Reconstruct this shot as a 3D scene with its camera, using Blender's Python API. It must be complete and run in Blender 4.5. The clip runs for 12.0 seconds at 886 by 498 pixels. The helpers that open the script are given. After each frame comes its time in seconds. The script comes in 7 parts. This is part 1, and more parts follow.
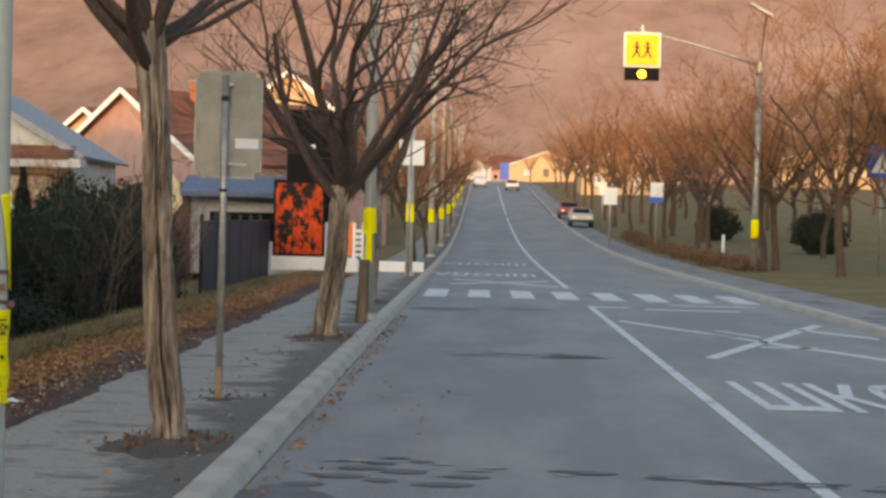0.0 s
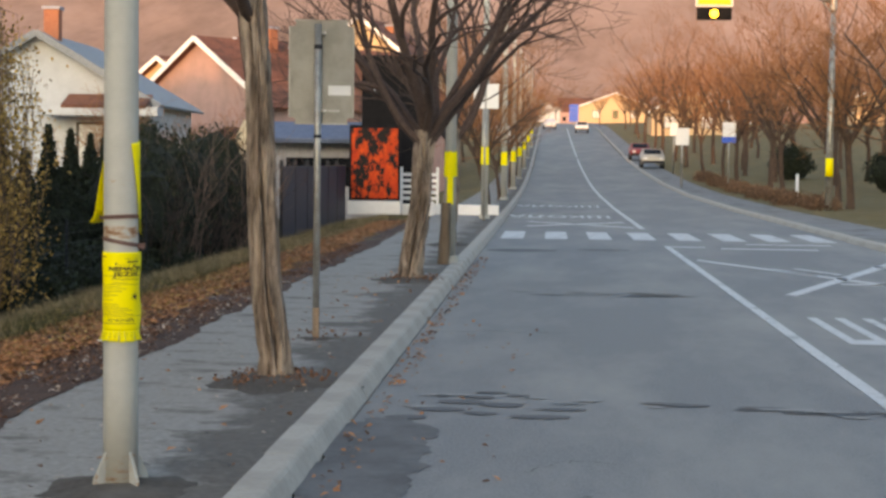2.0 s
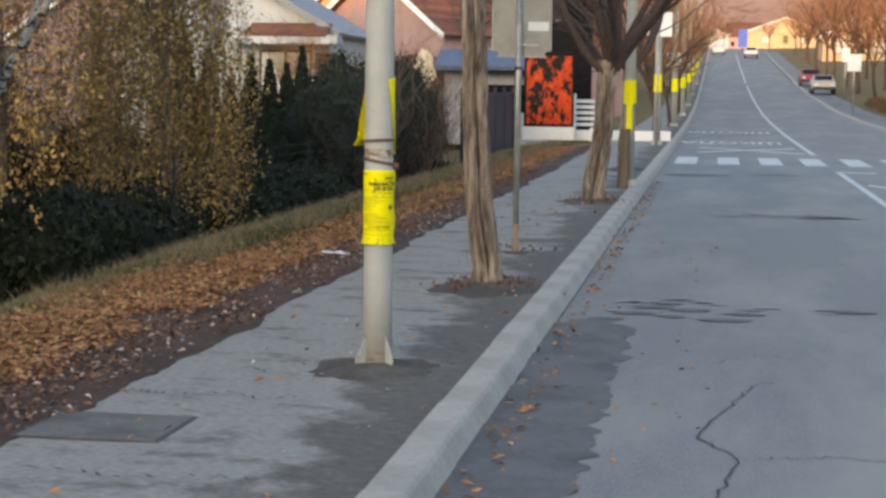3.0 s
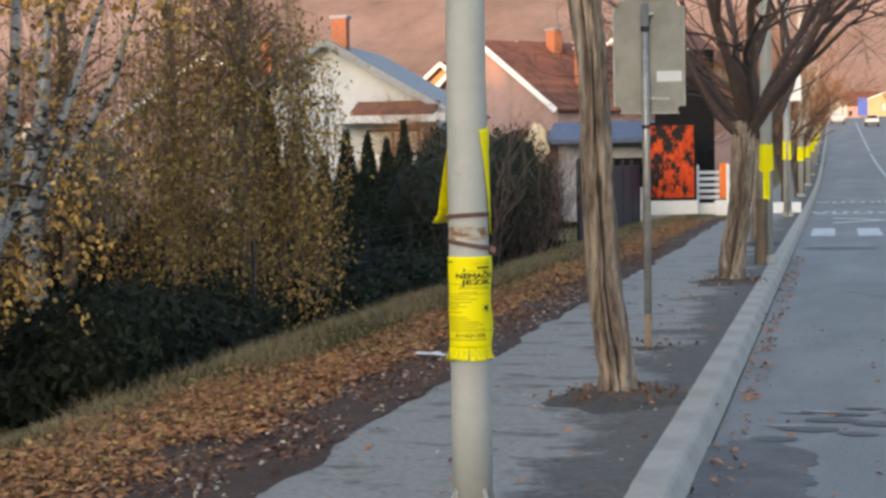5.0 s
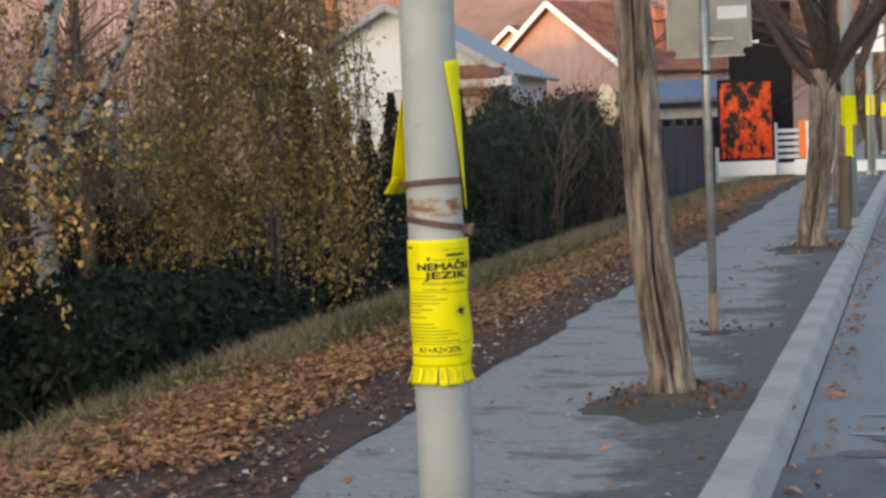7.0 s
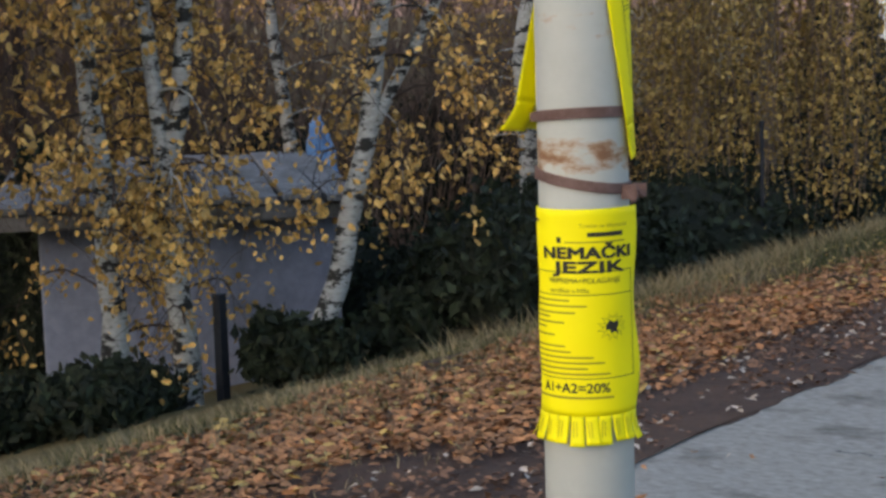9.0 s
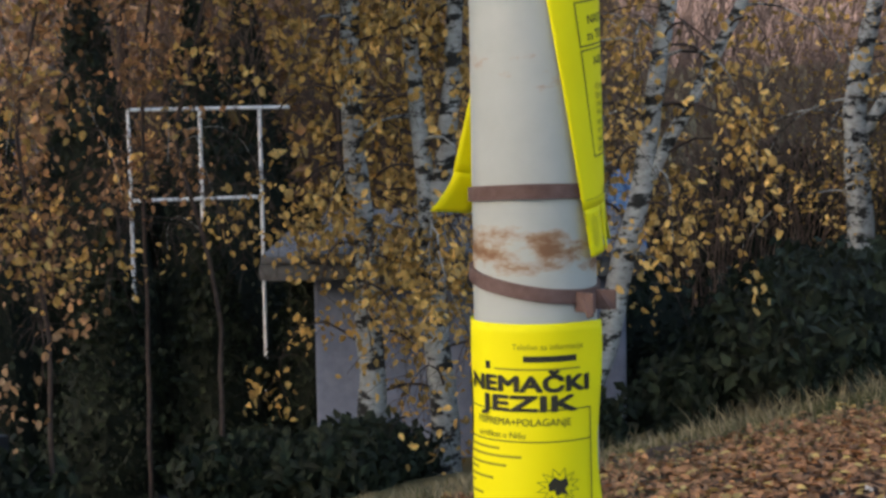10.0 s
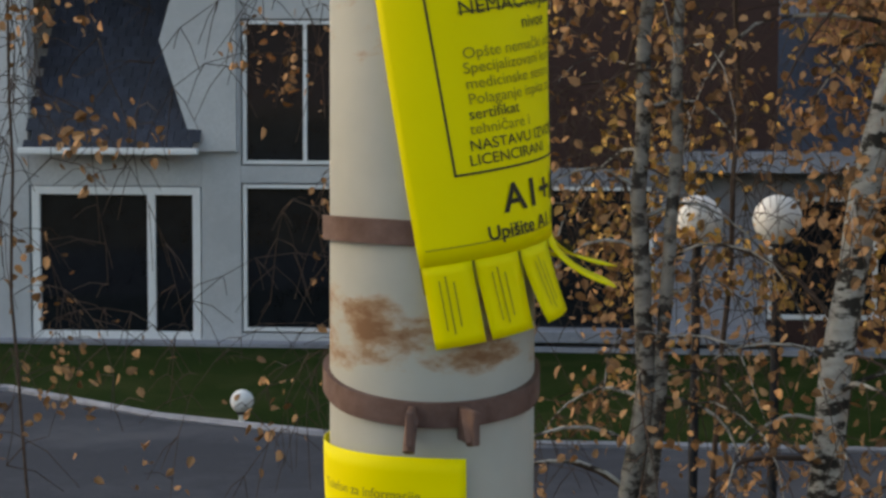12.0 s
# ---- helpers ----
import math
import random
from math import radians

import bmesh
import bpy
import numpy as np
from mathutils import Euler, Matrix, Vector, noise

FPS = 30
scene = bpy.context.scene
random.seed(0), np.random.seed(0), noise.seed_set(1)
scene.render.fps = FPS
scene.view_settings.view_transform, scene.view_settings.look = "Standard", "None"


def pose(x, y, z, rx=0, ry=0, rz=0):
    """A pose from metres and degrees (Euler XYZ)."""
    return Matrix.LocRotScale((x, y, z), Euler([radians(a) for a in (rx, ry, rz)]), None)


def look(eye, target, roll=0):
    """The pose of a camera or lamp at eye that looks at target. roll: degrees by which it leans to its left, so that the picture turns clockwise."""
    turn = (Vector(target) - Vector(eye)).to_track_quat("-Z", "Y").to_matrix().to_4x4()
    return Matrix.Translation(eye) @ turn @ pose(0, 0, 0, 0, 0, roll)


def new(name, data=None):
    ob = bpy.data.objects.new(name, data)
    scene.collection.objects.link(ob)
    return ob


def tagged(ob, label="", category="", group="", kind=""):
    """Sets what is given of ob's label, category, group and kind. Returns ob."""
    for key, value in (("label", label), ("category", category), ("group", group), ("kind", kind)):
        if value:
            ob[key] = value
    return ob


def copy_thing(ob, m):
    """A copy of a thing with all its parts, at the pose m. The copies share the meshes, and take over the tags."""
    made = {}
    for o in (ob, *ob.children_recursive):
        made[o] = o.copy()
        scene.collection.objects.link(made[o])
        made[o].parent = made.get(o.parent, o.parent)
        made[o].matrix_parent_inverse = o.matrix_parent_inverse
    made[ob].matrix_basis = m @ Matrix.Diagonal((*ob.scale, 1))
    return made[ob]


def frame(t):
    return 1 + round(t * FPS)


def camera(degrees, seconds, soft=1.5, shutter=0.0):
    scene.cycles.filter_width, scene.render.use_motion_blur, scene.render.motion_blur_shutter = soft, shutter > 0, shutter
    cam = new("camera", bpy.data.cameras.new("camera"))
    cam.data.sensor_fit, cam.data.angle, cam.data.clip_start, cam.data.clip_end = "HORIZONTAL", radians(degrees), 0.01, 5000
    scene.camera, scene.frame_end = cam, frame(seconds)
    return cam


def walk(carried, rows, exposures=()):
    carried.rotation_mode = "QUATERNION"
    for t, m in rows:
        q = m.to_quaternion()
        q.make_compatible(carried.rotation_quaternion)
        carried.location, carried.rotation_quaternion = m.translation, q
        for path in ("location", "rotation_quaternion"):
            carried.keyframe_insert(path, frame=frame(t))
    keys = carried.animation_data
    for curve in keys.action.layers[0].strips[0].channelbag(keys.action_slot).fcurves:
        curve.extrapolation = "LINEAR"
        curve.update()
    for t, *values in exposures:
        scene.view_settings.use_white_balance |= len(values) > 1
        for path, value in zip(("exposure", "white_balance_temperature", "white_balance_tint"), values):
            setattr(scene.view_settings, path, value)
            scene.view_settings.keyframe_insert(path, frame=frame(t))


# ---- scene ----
cam = camera(28.86, 12.0, soft=2.9)
walk(cam, [
    (0, look((2.629, -7.535, 1.599), (2.316, -3.548, 1.529), 1.47)),
    (0.5, look((2.542, -5.804, 1.549), (2.215, -1.818, 1.481), 1.30)),
    (1, look((2.641, -7.219, 1.578), (2.210, -3.243, 1.494), 1.73)),
    (1.5, look((2.577, -7.020, 1.573), (2.068, -3.054, 1.456), 1.60)),
    (2, look((2.487, -7.954, 1.590), (2.017, -3.987, 1.386), 0.68)),
    (2.5, look((2.591, -9.892, 1.680), (1.986, -5.954, 1.316), 1.20)),
    (3, look((2.430, -9.501, 1.628), (1.590, -5.609, 1.248), 0.69)),
    (3.2, look((2.332, -9.262, 1.600), (1.454, -5.377, 1.226), -0.30)),
    (4.8, look((1.859, -7.021, 1.512), (0.783, -3.174, 1.306), -0.77)),
    (5, look((1.852, -6.804, 1.514), (0.745, -2.965, 1.320), -0.99)),
    (5.5, look((1.758, -6.311, 1.502), (0.631, -2.478, 1.289), -0.83)),
    (6, look((1.708, -5.794, 1.457), (0.573, -1.968, 1.176), -1.52)),
    (6.5, look((1.679, -5.334, 1.464), (0.519, -1.515, 1.186), -2.14)),
    (6.7, look((1.650, -5.121, 1.450), (0.439, -1.318, 1.180), -2.28)),
    (8.3, look((1.758, -3.395, 1.434), (-0.082, 0.139, 1.077), -2.43)),
    (8.5, look((1.787, -3.180, 1.454), (-0.249, 0.240, 1.058), -1.84)),
    (9, look((1.742, -2.583, 1.434), (-0.744, 0.516, 0.968), -1.84)),
    (9.5, look((1.760, -2.033, 1.437), (-0.884, 0.936, 0.993), -1.15)),
    (10, look((1.700, -1.514, 1.426), (-1.414, 0.975, 1.089), -1.09)),
    (10.5, look((1.665, -1.038, 1.408), (-1.860, 0.826, 1.080), -0.79)),
    (11, look((1.547, -0.539, 1.402), (-2.276, 0.595, 1.096), -1.04)),
    (11.3, look((1.489, -0.299, 1.430), (-2.427, 0.460, 1.140), -0.33)),
    (11.5, look((1.480, -0.116, 1.440), (-2.486, 0.308, 1.132), -1.56)),
    (11.6, look((1.421, -0.006, 1.428), (-2.563, 0.222, 1.152), -0.36)),
    (12, look((1.352, 0.189, 1.402), (-2.600, -0.339, 1.083), 0.25)),
], exposures=((0, 1.39, 8900, 10), (2, 1.57, 8500, 10), (2.8, 1.73, 8200, 10), (4.8, 1.68, 7900, 10), (6.7, 1.68, 7800, 10), (9.5, 1.77, 7600, 11), (10.5, 1.72, 7700, 11), (12, 1.62, 9900, 11)))

# ---- world, sun, light ----
SUN_EL, SUN_AZ = 3.2, 186.0      # low sun behind the street, just over the added wall at its near end
world = bpy.data.worlds.new("world")
scene.world = world
world.use_nodes = True
wn = world.node_tree.nodes
sky = wn.new("ShaderNodeTexSky")
sky.sky_type, sky.sun_disc = "NISHITA", False
sky.sun_elevation, sky.sun_rotation = radians(16), radians(SUN_AZ)
sky.air_density, sky.dust_density, sky.ozone_density = 1.0, 1.2, 2.0
world.node_tree.links.new(sky.outputs[0], wn["Background"].inputs[0])
wn["Background"].inputs[1].default_value = 0.15
sun = new("sun", bpy.data.lights.new("sun", "SUN"))
sun.data.energy, sun.data.angle, sun.data.color = 1.15, radians(0.6), (1.0, 0.50, 0.24)
_a, _e = radians(SUN_AZ), radians(SUN_EL)
SUN_DIR = Vector((math.sin(_a) * math.cos(_e), math.cos(_a) * math.cos(_e), math.sin(_e)))
sun.matrix_world = look(SUN_DIR * 50, (0, 0, 0))

# ---- materials ----
MATS = {}


def mat(name, c1, c2=None, scale=8.0, rough=0.8, metal=0.0, bump=0.2, c3=None, big=0.6, mask=(0.45, 0.65),
        random_tint=0.0, stretch=(1, 1, 1), emit=None, trans=0.0, spec=0.4, dist=0.01):
    """Procedural surface: fine grain between c1 and c2, larger stains towards c3, and a fine relief."""
    if name in MATS:
        return MATS[name]
    m = bpy.data.materials.new(name)
    m.use_nodes = True
    nt = m.node_tree
    n, l = nt.nodes, nt.links
    b = n["Principled BSDF"]
    b.inputs["Roughness"].default_value, b.inputs["Metallic"].default_value = rough, metal
    b.inputs["Specular IOR Level"].default_value = spec
    c2 = c2 or tuple(min(1, v * 1.25) for v in c1)
    tc = n.new("ShaderNodeTexCoord")
    mp = n.new("ShaderNodeMapping")
    mp.inputs["Scale"].default_value = stretch
    l.new(tc.outputs["Object"], mp.inputs["Vector"])
    fine = n.new("ShaderNodeTexNoise")
    fine.inputs["Scale"].default_value, fine.inputs["Detail"].default_value = scale, 8
    fine.inputs["Roughness"].default_value = 0.65
    l.new(mp.outputs[0], fine.inputs["Vector"])
    r1 = n.new("ShaderNodeValToRGB")
    r1.color_ramp.elements[0].position, r1.color_ramp.elements[1].position = 0.32, 0.68
    r1.color_ramp.elements[0].color, r1.color_ramp.elements[1].color = (*c1, 1), (*c2, 1)
    l.new(fine.outputs["Fac"], r1.inputs[0])
    col = r1.outputs[0]
    if c3:
        coarse = n.new("ShaderNodeTexNoise")
        coarse.inputs["Scale"].default_value, coarse.inputs["Detail"].default_value = big, 6
        coarse.inputs["Roughness"].default_value = 0.7
        l.new(mp.outputs[0], coarse.inputs["Vector"])
        r2 = n.new("ShaderNodeValToRGB")
        r2.color_ramp.elements[0].position, r2.color_ramp.elements[1].position = mask
        l.new(coarse.outputs["Fac"], r2.inputs[0])
        mx = n.new("ShaderNodeMixRGB")
        mx.inputs[2].default_value = (*c3, 1)
        l.new(r2.outputs[0], mx.inputs[0])
        l.new(col, mx.inputs[1])
        col = mx.outputs[0]
    if random_tint:
        oi = n.new("ShaderNodeObjectInfo")
        ge = n.new("ShaderNodeNewGeometry")
        add = n.new("ShaderNodeMath")
        l.new(oi.outputs["Random"], add.inputs[0])
        l.new(ge.outputs["Random Per Island"], add.inputs[1])
        fr = n.new("ShaderNodeMath")
        fr.operation = "FRACT"
        l.new(add.outputs[0], fr.inputs[0])
        mr = n.new("ShaderNodeMapRange")
        mr.inputs["To Min"].default_value, mr.inputs["To Max"].default_value = 1 - random_tint, 1 + random_tint
        l.new(fr.outputs[0], mr.inputs["Value"])
        hs = n.new("ShaderNodeHueSaturation")
        l.new(mr.outputs[0], hs.inputs["Value"])
        l.new(col, hs.inputs["Color"])
        col = hs.outputs[0]
    l.new(col, b.inputs["Base Color"])
    if bump:
        bp = n.new("ShaderNodeBump")
        bp.inputs["Strength"].default_value, bp.inputs["Distance"].default_value = bump, dist
        l.new(fine.outputs["Fac"], bp.inputs["Height"])
        l.new(bp.outputs[0], b.inputs["Normal"])
    if emit:
        b.inputs["Emission Color"].default_value, b.inputs["Emission Strength"].default_value = (*emit[:3], 1), emit[3]
    if trans:
        b.inputs["Transmission Weight"].default_value = trans
    MATS[name] = m
    return m


ASPHALT = mat("asphalt", (0.135, 0.138, 0.142), (0.225, 0.228, 0.232), 70, 0.8, bump=0.35, c3=(0.262, 0.257, 0.245), big=0.5, mask=(0.44, 0.66), stretch=(1, 0.3, 1))
TAR = mat("tar_seam", (0.075, 0.077, 0.082), (0.125, 0.127, 0.132), 40, 0.75, bump=0.5)
PALEWEAR = mat("pale_worn_asphalt", (0.23, 0.23, 0.23), (0.30, 0.30, 0.295), 40, 0.85, bump=0.4)
PATCH = mat("asphalt_patch", (0.098, 0.10, 0.104), (0.15, 0.152, 0.156), 50, 0.8, bump=0.5, c3=(0.075, 0.075, 0.077), big=1.5)
WALKWAY = mat("walkway_asphalt", (0.16, 0.165, 0.17), (0.24, 0.245, 0.25), 45, 0.9, bump=0.4, c3=(0.09, 0.085, 0.08), big=1.1, mask=(0.5, 0.62))
DIRT = mat("packed_dirt", (0.05, 0.042, 0.036), (0.095, 0.082, 0.07), 30, 0.95, bump=0.6, c3=(0.13, 0.118, 0.105), big=1.6, mask=(0.5, 0.7))
COVER = mat("worn_cover", (0.115, 0.108, 0.102), (0.17, 0.16, 0.15), 30, 0.85, bump=0.5, c3=(0.09, 0.082, 0.075), big=3.0)
KERB = mat("kerb_concrete", (0.335, 0.315, 0.282), (0.44, 0.412, 0.37), 30, 0.9, bump=0.3, c3=(0.28, 0.26, 0.23), big=1.4, mask=(0.45, 0.75), random_tint=0.02)
PAINT = mat("road_paint", (0.42, 0.43, 0.44), (0.60, 0.61, 0.62), 25, 0.7, bump=0.2, c3=(0.17, 0.175, 0.18), big=3.0, mask=(0.55, 0.7))
SOIL = mat("leafy_soil", (0.036, 0.020, 0.016), (0.082, 0.044, 0.034), 25, 0.95, bump=0.8, c3=(0.10, 0.055, 0.038), big=1.2, dist=0.03)
GRASS = mat("dry_grass", (0.07, 0.06, 0.02), (0.18, 0.14, 0.054), 14, 0.95, bump=0.8, c3=(0.20, 0.135, 0.055), big=0.7, dist=0.04)
LAWN = mat("lawn", (0.009, 0.022, 0.004), (0.021, 0.044, 0.009), 40, 1.0, bump=0.8, dist=0.03, c3=(0.032, 0.045, 0.014), big=0.8, spec=0.05)
POLE = mat("pole_paint", (0.345, 0.347, 0.315), (0.385, 0.387, 0.352), 6, 0.55, bump=0.06, c3=(0.43, 0.43, 0.395), big=2.0, spec=0.3)
GALV = mat("galvanised_steel", (0.30, 0.30, 0.29), (0.42, 0.42, 0.40), 18, 0.45, 0.6, bump=0.08, c3=(0.22, 0.20, 0.17), big=3.0)
RUST = mat("rusty_band", (0.10, 0.05, 0.04), (0.17, 0.10, 0.085), 40, 0.75, 0.2, bump=0.3)
RUSTSTAIN = mat("rust_stain", (0.20, 0.125, 0.08), (0.32, 0.245, 0.175), 30, 0.8, bump=0.2)
YELLOW = mat("yellow_paper", (0.83, 0.70, 0.005), (0.88, 0.76, 0.01), 5, 0.65, bump=0.05, spec=0.25)
INK = mat("black_ink", (0.02, 0.018, 0.01), (0.03, 0.025, 0.012), 20, 0.7, bump=0)
INKFAINT = mat("faint_ink", (0.26, 0.21, 0.01), (0.34, 0.28, 0.01), 20, 0.7, bump=0)
BARK = mat("split_bark", (0.045, 0.032, 0.024), (0.36, 0.28, 0.22), 22, 0.95, bump=1.0, stretch=(1, 1, 0.2), c3=(0.46, 0.37, 0.29), big=7.0, mask=(0.50, 0.66), dist=0.03)
TWIG = mat("twig", (0.045, 0.03, 0.025), (0.09, 0.06, 0.05), 20, 0.9, bump=0.2)
DARKBARK = mat("dark_bark", (0.05, 0.033, 0.025), (0.105, 0.068, 0.05), 14, 0.95, bump=0.5, stretch=(1, 1, 0.3))
BROWNTWIG = mat("purple_twig", (0.13, 0.085, 0.066), (0.235, 0.155, 0.12), 20, 0.9, bump=0)
TWIGRED = mat("twig_red", (0.20, 0.088, 0.038), (0.36, 0.16, 0.068), 20, 0.9, bump=0.2)
BIRCH = mat("birch_bark", (0.27, 0.265, 0.25), (0.47, 0.46, 0.44), 14, 0.8, bump=0.4, stretch=(1, 1, 2.3), c3=(0.022, 0.02, 0.018), big=5.5, mask=(0.50, 0.55))
LEAFGOLD = mat("golden_leaf", (0.42, 0.235, 0.07), (0.70, 0.42, 0.13), 30, 0.75, bump=0, random_tint=0.6)
LEAFRUST = mat("rusty_leaf", (0.30, 0.145, 0.07), (0.50, 0.265, 0.125), 30, 0.8, bump=0, random_tint=0.6)
LEAFOLIVE = mat("olive_leaf", (0.19, 0.12, 0.038), (0.49, 0.305, 0.09), 30, 0.8, bump=0, random_tint=0.6)
LITTER = mat("fallen_leaf", (0.18, 0.08, 0.04), (0.41, 0.195, 0.09), 30, 0.85, bump=0, random_tint=0.6)
SOILLEAF = mat("damp_leaf", (0.11, 0.055, 0.035), (0.22, 0.115, 0.07), 30, 0.85, bump=0, random_tint=0.45)
YELLOWLEAF = mat("yellowed_leaf", (0.30, 0.19, 0.06), (0.48, 0.33, 0.12), 30, 0.85, bump=0, random_tint=0.4)
PALELEAF = mat("pale_leaf", (0.34, 0.27, 0.22), (0.48, 0.40, 0.34), 30, 0.85, bump=0, random_tint=0.3)
STRAW = mat("straw_grass", (0.14, 0.11, 0.062), (0.29, 0.225, 0.13), 10, 0.9, bump=0, random_tint=0.4)
GRASSBLADE = mat("grass_blade", (0.032, 0.04, 0.012), (0.08, 0.08, 0.025), 10, 0.9, bump=0, random_tint=0.4)
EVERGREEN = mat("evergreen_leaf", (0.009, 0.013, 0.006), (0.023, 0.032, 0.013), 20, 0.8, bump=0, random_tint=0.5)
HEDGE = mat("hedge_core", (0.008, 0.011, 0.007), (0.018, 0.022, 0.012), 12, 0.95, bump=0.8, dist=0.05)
WHITEWALL = mat("white_render", (0.46, 0.475, 0.50), (0.56, 0.575, 0.60), 20, 0.9, bump=0.15, c3=(0.43, 0.445, 0.47), big=0.6)
PINKWALL = mat("pink_render", (0.35, 0.225, 0.215), (0.43, 0.28, 0.265), 16, 0.9, bump=0.2, c3=(0.30, 0.21, 0.20), big=0.8)
OCHREWALL = mat("ochre_render", (0.46, 0.33, 0.20), (0.58, 0.42, 0.27), 16, 0.9, bump=0.2)
GREYWALL = mat("grey_concrete", (0.25, 0.265, 0.315), (0.34, 0.355, 0.41), 9, 0.9, bump=0.3, c3=(0.19, 0.195, 0.225), big=0.7)
SHEDWALL = mat("shed_render", (0.19, 0.21, 0.29), (0.26, 0.285, 0.385), 9, 0.9, bump=0.3, c3=(0.13, 0.14, 0.18), big=0.9)
SHEDROOF = mat("shed_roofing", (0.12, 0.115, 0.115), (0.22, 0.21, 0.215), 14, 0.9, bump=0.5, c3=(0.075, 0.065, 0.058), big=2.0, stretch=(1, 0.4, 1), random_tint=0.2)
ROOFRED = mat("red_tile", (0.15, 0.055, 0.035), (0.27, 0.11, 0.07), 10, 0.9, bump=0.4, c3=(0.10, 0.045, 0.035), big=0.8, random_tint=0.2)
ROOFDARK = mat("slate_tile", (0.012, 0.016, 0.03), (0.03, 0.036, 0.055), 10, 0.6, bump=0.3, random_tint=0.25)
ROOFGREY = mat("grey_roof", (0.20, 0.21, 0.23), (0.30, 0.31, 0.33), 10, 0.7, bump=0.3)
BRICKRED = mat("chimney_brick", (0.28, 0.10, 0.06), (0.40, 0.17, 0.10), 20, 0.9, bump=0.4)
GLASS = mat("window_glass", (0.008, 0.009, 0.012), (0.014, 0.016, 0.02), 3, 0.06, bump=0, spec=0.4)
CURTAIN = mat("curtain", (0.55, 0.55, 0.54), (0.68, 0.68, 0.66), 6, 0.9, bump=0.1, stretch=(8, 8, 0.5))
WHITEFRAME = mat("white_frame", (0.74, 0.75, 0.77), (0.80, 0.81, 0.83), 10, 0.5, bump=0.05)
DARKFRAME = mat("dark_frame", (0.03, 0.028, 0.027), (0.05, 0.047, 0.045), 10, 0.5, bump=0.05)
DARKMETAL = mat("dark_metal", (0.012, 0.014, 0.02), (0.025, 0.028, 0.036), 20, 0.55, 0.3, bump=0.1)
NAVY = mat("navy_panel", (0.012, 0.017, 0.032), (0.022, 0.028, 0.048), 6, 0.6, bump=0.1)
BLUEPAINT = mat("blue_paint", (0.012, 0.07, 0.40), (0.02, 0.10, 0.50), 6, 0.5, bump=0.05)
SLATEBLUE = mat("blue_awning", (0.07, 0.10, 0.17), (0.11, 0.14, 0.22), 6, 0.7, bump=0.1)
SIGNWHITE = mat("sign_white", (0.62, 0.62, 0.62), (0.70, 0.70, 0.70), 6, 0.5, bump=0.03)
SIGNBACK = mat("sign_back", (0.205, 0.20, 0.18), (0.255, 0.25, 0.23), 3, 0.5, 0.35, bump=0.05, c3=(0.30, 0.295, 0.27), big=1.5)
SIGNYELLOW = mat("sign_yellow", (0.80, 0.45, 0.0), (0.86, 0.52, 0.0), 6, 0.45, bump=0.03)
REDPRINT = mat("red_print", (0.36, 0.024, 0.006), (0.62, 0.07, 0.010), 5, 0.5, bump=0, c3=(0.006, 0.005, 0.006), big=4.2, mask=(0.47, 0.54), stretch=(1, 1, 0.6), spec=0.15)
BLACKPANEL = mat("black_panel", (0.006, 0.006, 0.007), (0.012, 0.011, 0.013), 6, 0.8, bump=0.03, spec=0.12)
ORANGE = mat("orange_paint", (0.65, 0.12, 0.01), (0.75, 0.17, 0.015), 6, 0.5, bump=0.03)
CARSILVER = mat("car_silver", (0.42, 0.38, 0.32), (0.48, 0.44, 0.37), 4, 0.3, bump=0.0)
CARRED = mat("car_red", (0.22, 0.03, 0.03), (0.26, 0.04, 0.035), 4, 0.3, bump=0.0)
CARWHITE = mat("car_white", (0.6, 0.6, 0.6), (0.65, 0.65, 0.65), 4, 0.3, bump=0.0)
TYRE = mat("tyre", (0.012, 0.012, 0.012), (0.02, 0.02, 0.02), 20, 0.85, bump=0.2)
GLOBE = mat("globe_lamp_glass", (0.72, 0.72, 0.72), (0.8, 0.8, 0.8), 8, 0.5, bump=0.05)
AMBER = mat("amber_lens", (0.7, 0.35, 0.0), (0.8, 0.4, 0.0), 4, 0.4, bump=0, emit=(1.0, 0.55, 0.05, 3.0))
# autumn forest brown, paled towards pink: the distance haze is mixed into the colour
HILL = mat("hazed_autumn_hillside", (0.20, 0.118, 0.085), (0.36, 0.222, 0.165), 0.05, 1.0, bump=0, c3=(0.42, 0.275, 0.22), big=0.008, stretch=(1, 0.3, 1))
WOOD = mat("weathered_wood", (0.11, 0.08, 0.055), (0.19, 0.14, 0.10), 14, 0.9, bump=0.4, stretch=(1, 1, 0.2))


DRIVE = mat("drive_asphalt", (0.034, 0.039, 0.052), (0.053, 0.06, 0.077), 45, 0.95, bump=0.3, c3=(0.076, 0.083, 0.10), big=0.5, spec=0.15)
MAROON = mat("maroon_cladding", (0.035, 0.015, 0.013), (0.06, 0.026, 0.022), 12, 0.8, bump=0.3, stretch=(1, 1, 8))
HEDGEBROWN = mat("brown_hedge", (0.085, 0.05, 0.032), (0.18, 0.105, 0.062), 30, 0.9, bump=0, random_tint=0.5)
BIRCHDARK = mat("birch_bark_dark", (0.14, 0.13, 0.12), (0.27, 0.26, 0.245), 14, 0.85, bump=0.5, stretch=(1, 1, 1.6), c3=(0.03, 0.026, 0.024), big=9.0, mask=(0.48, 0.56))


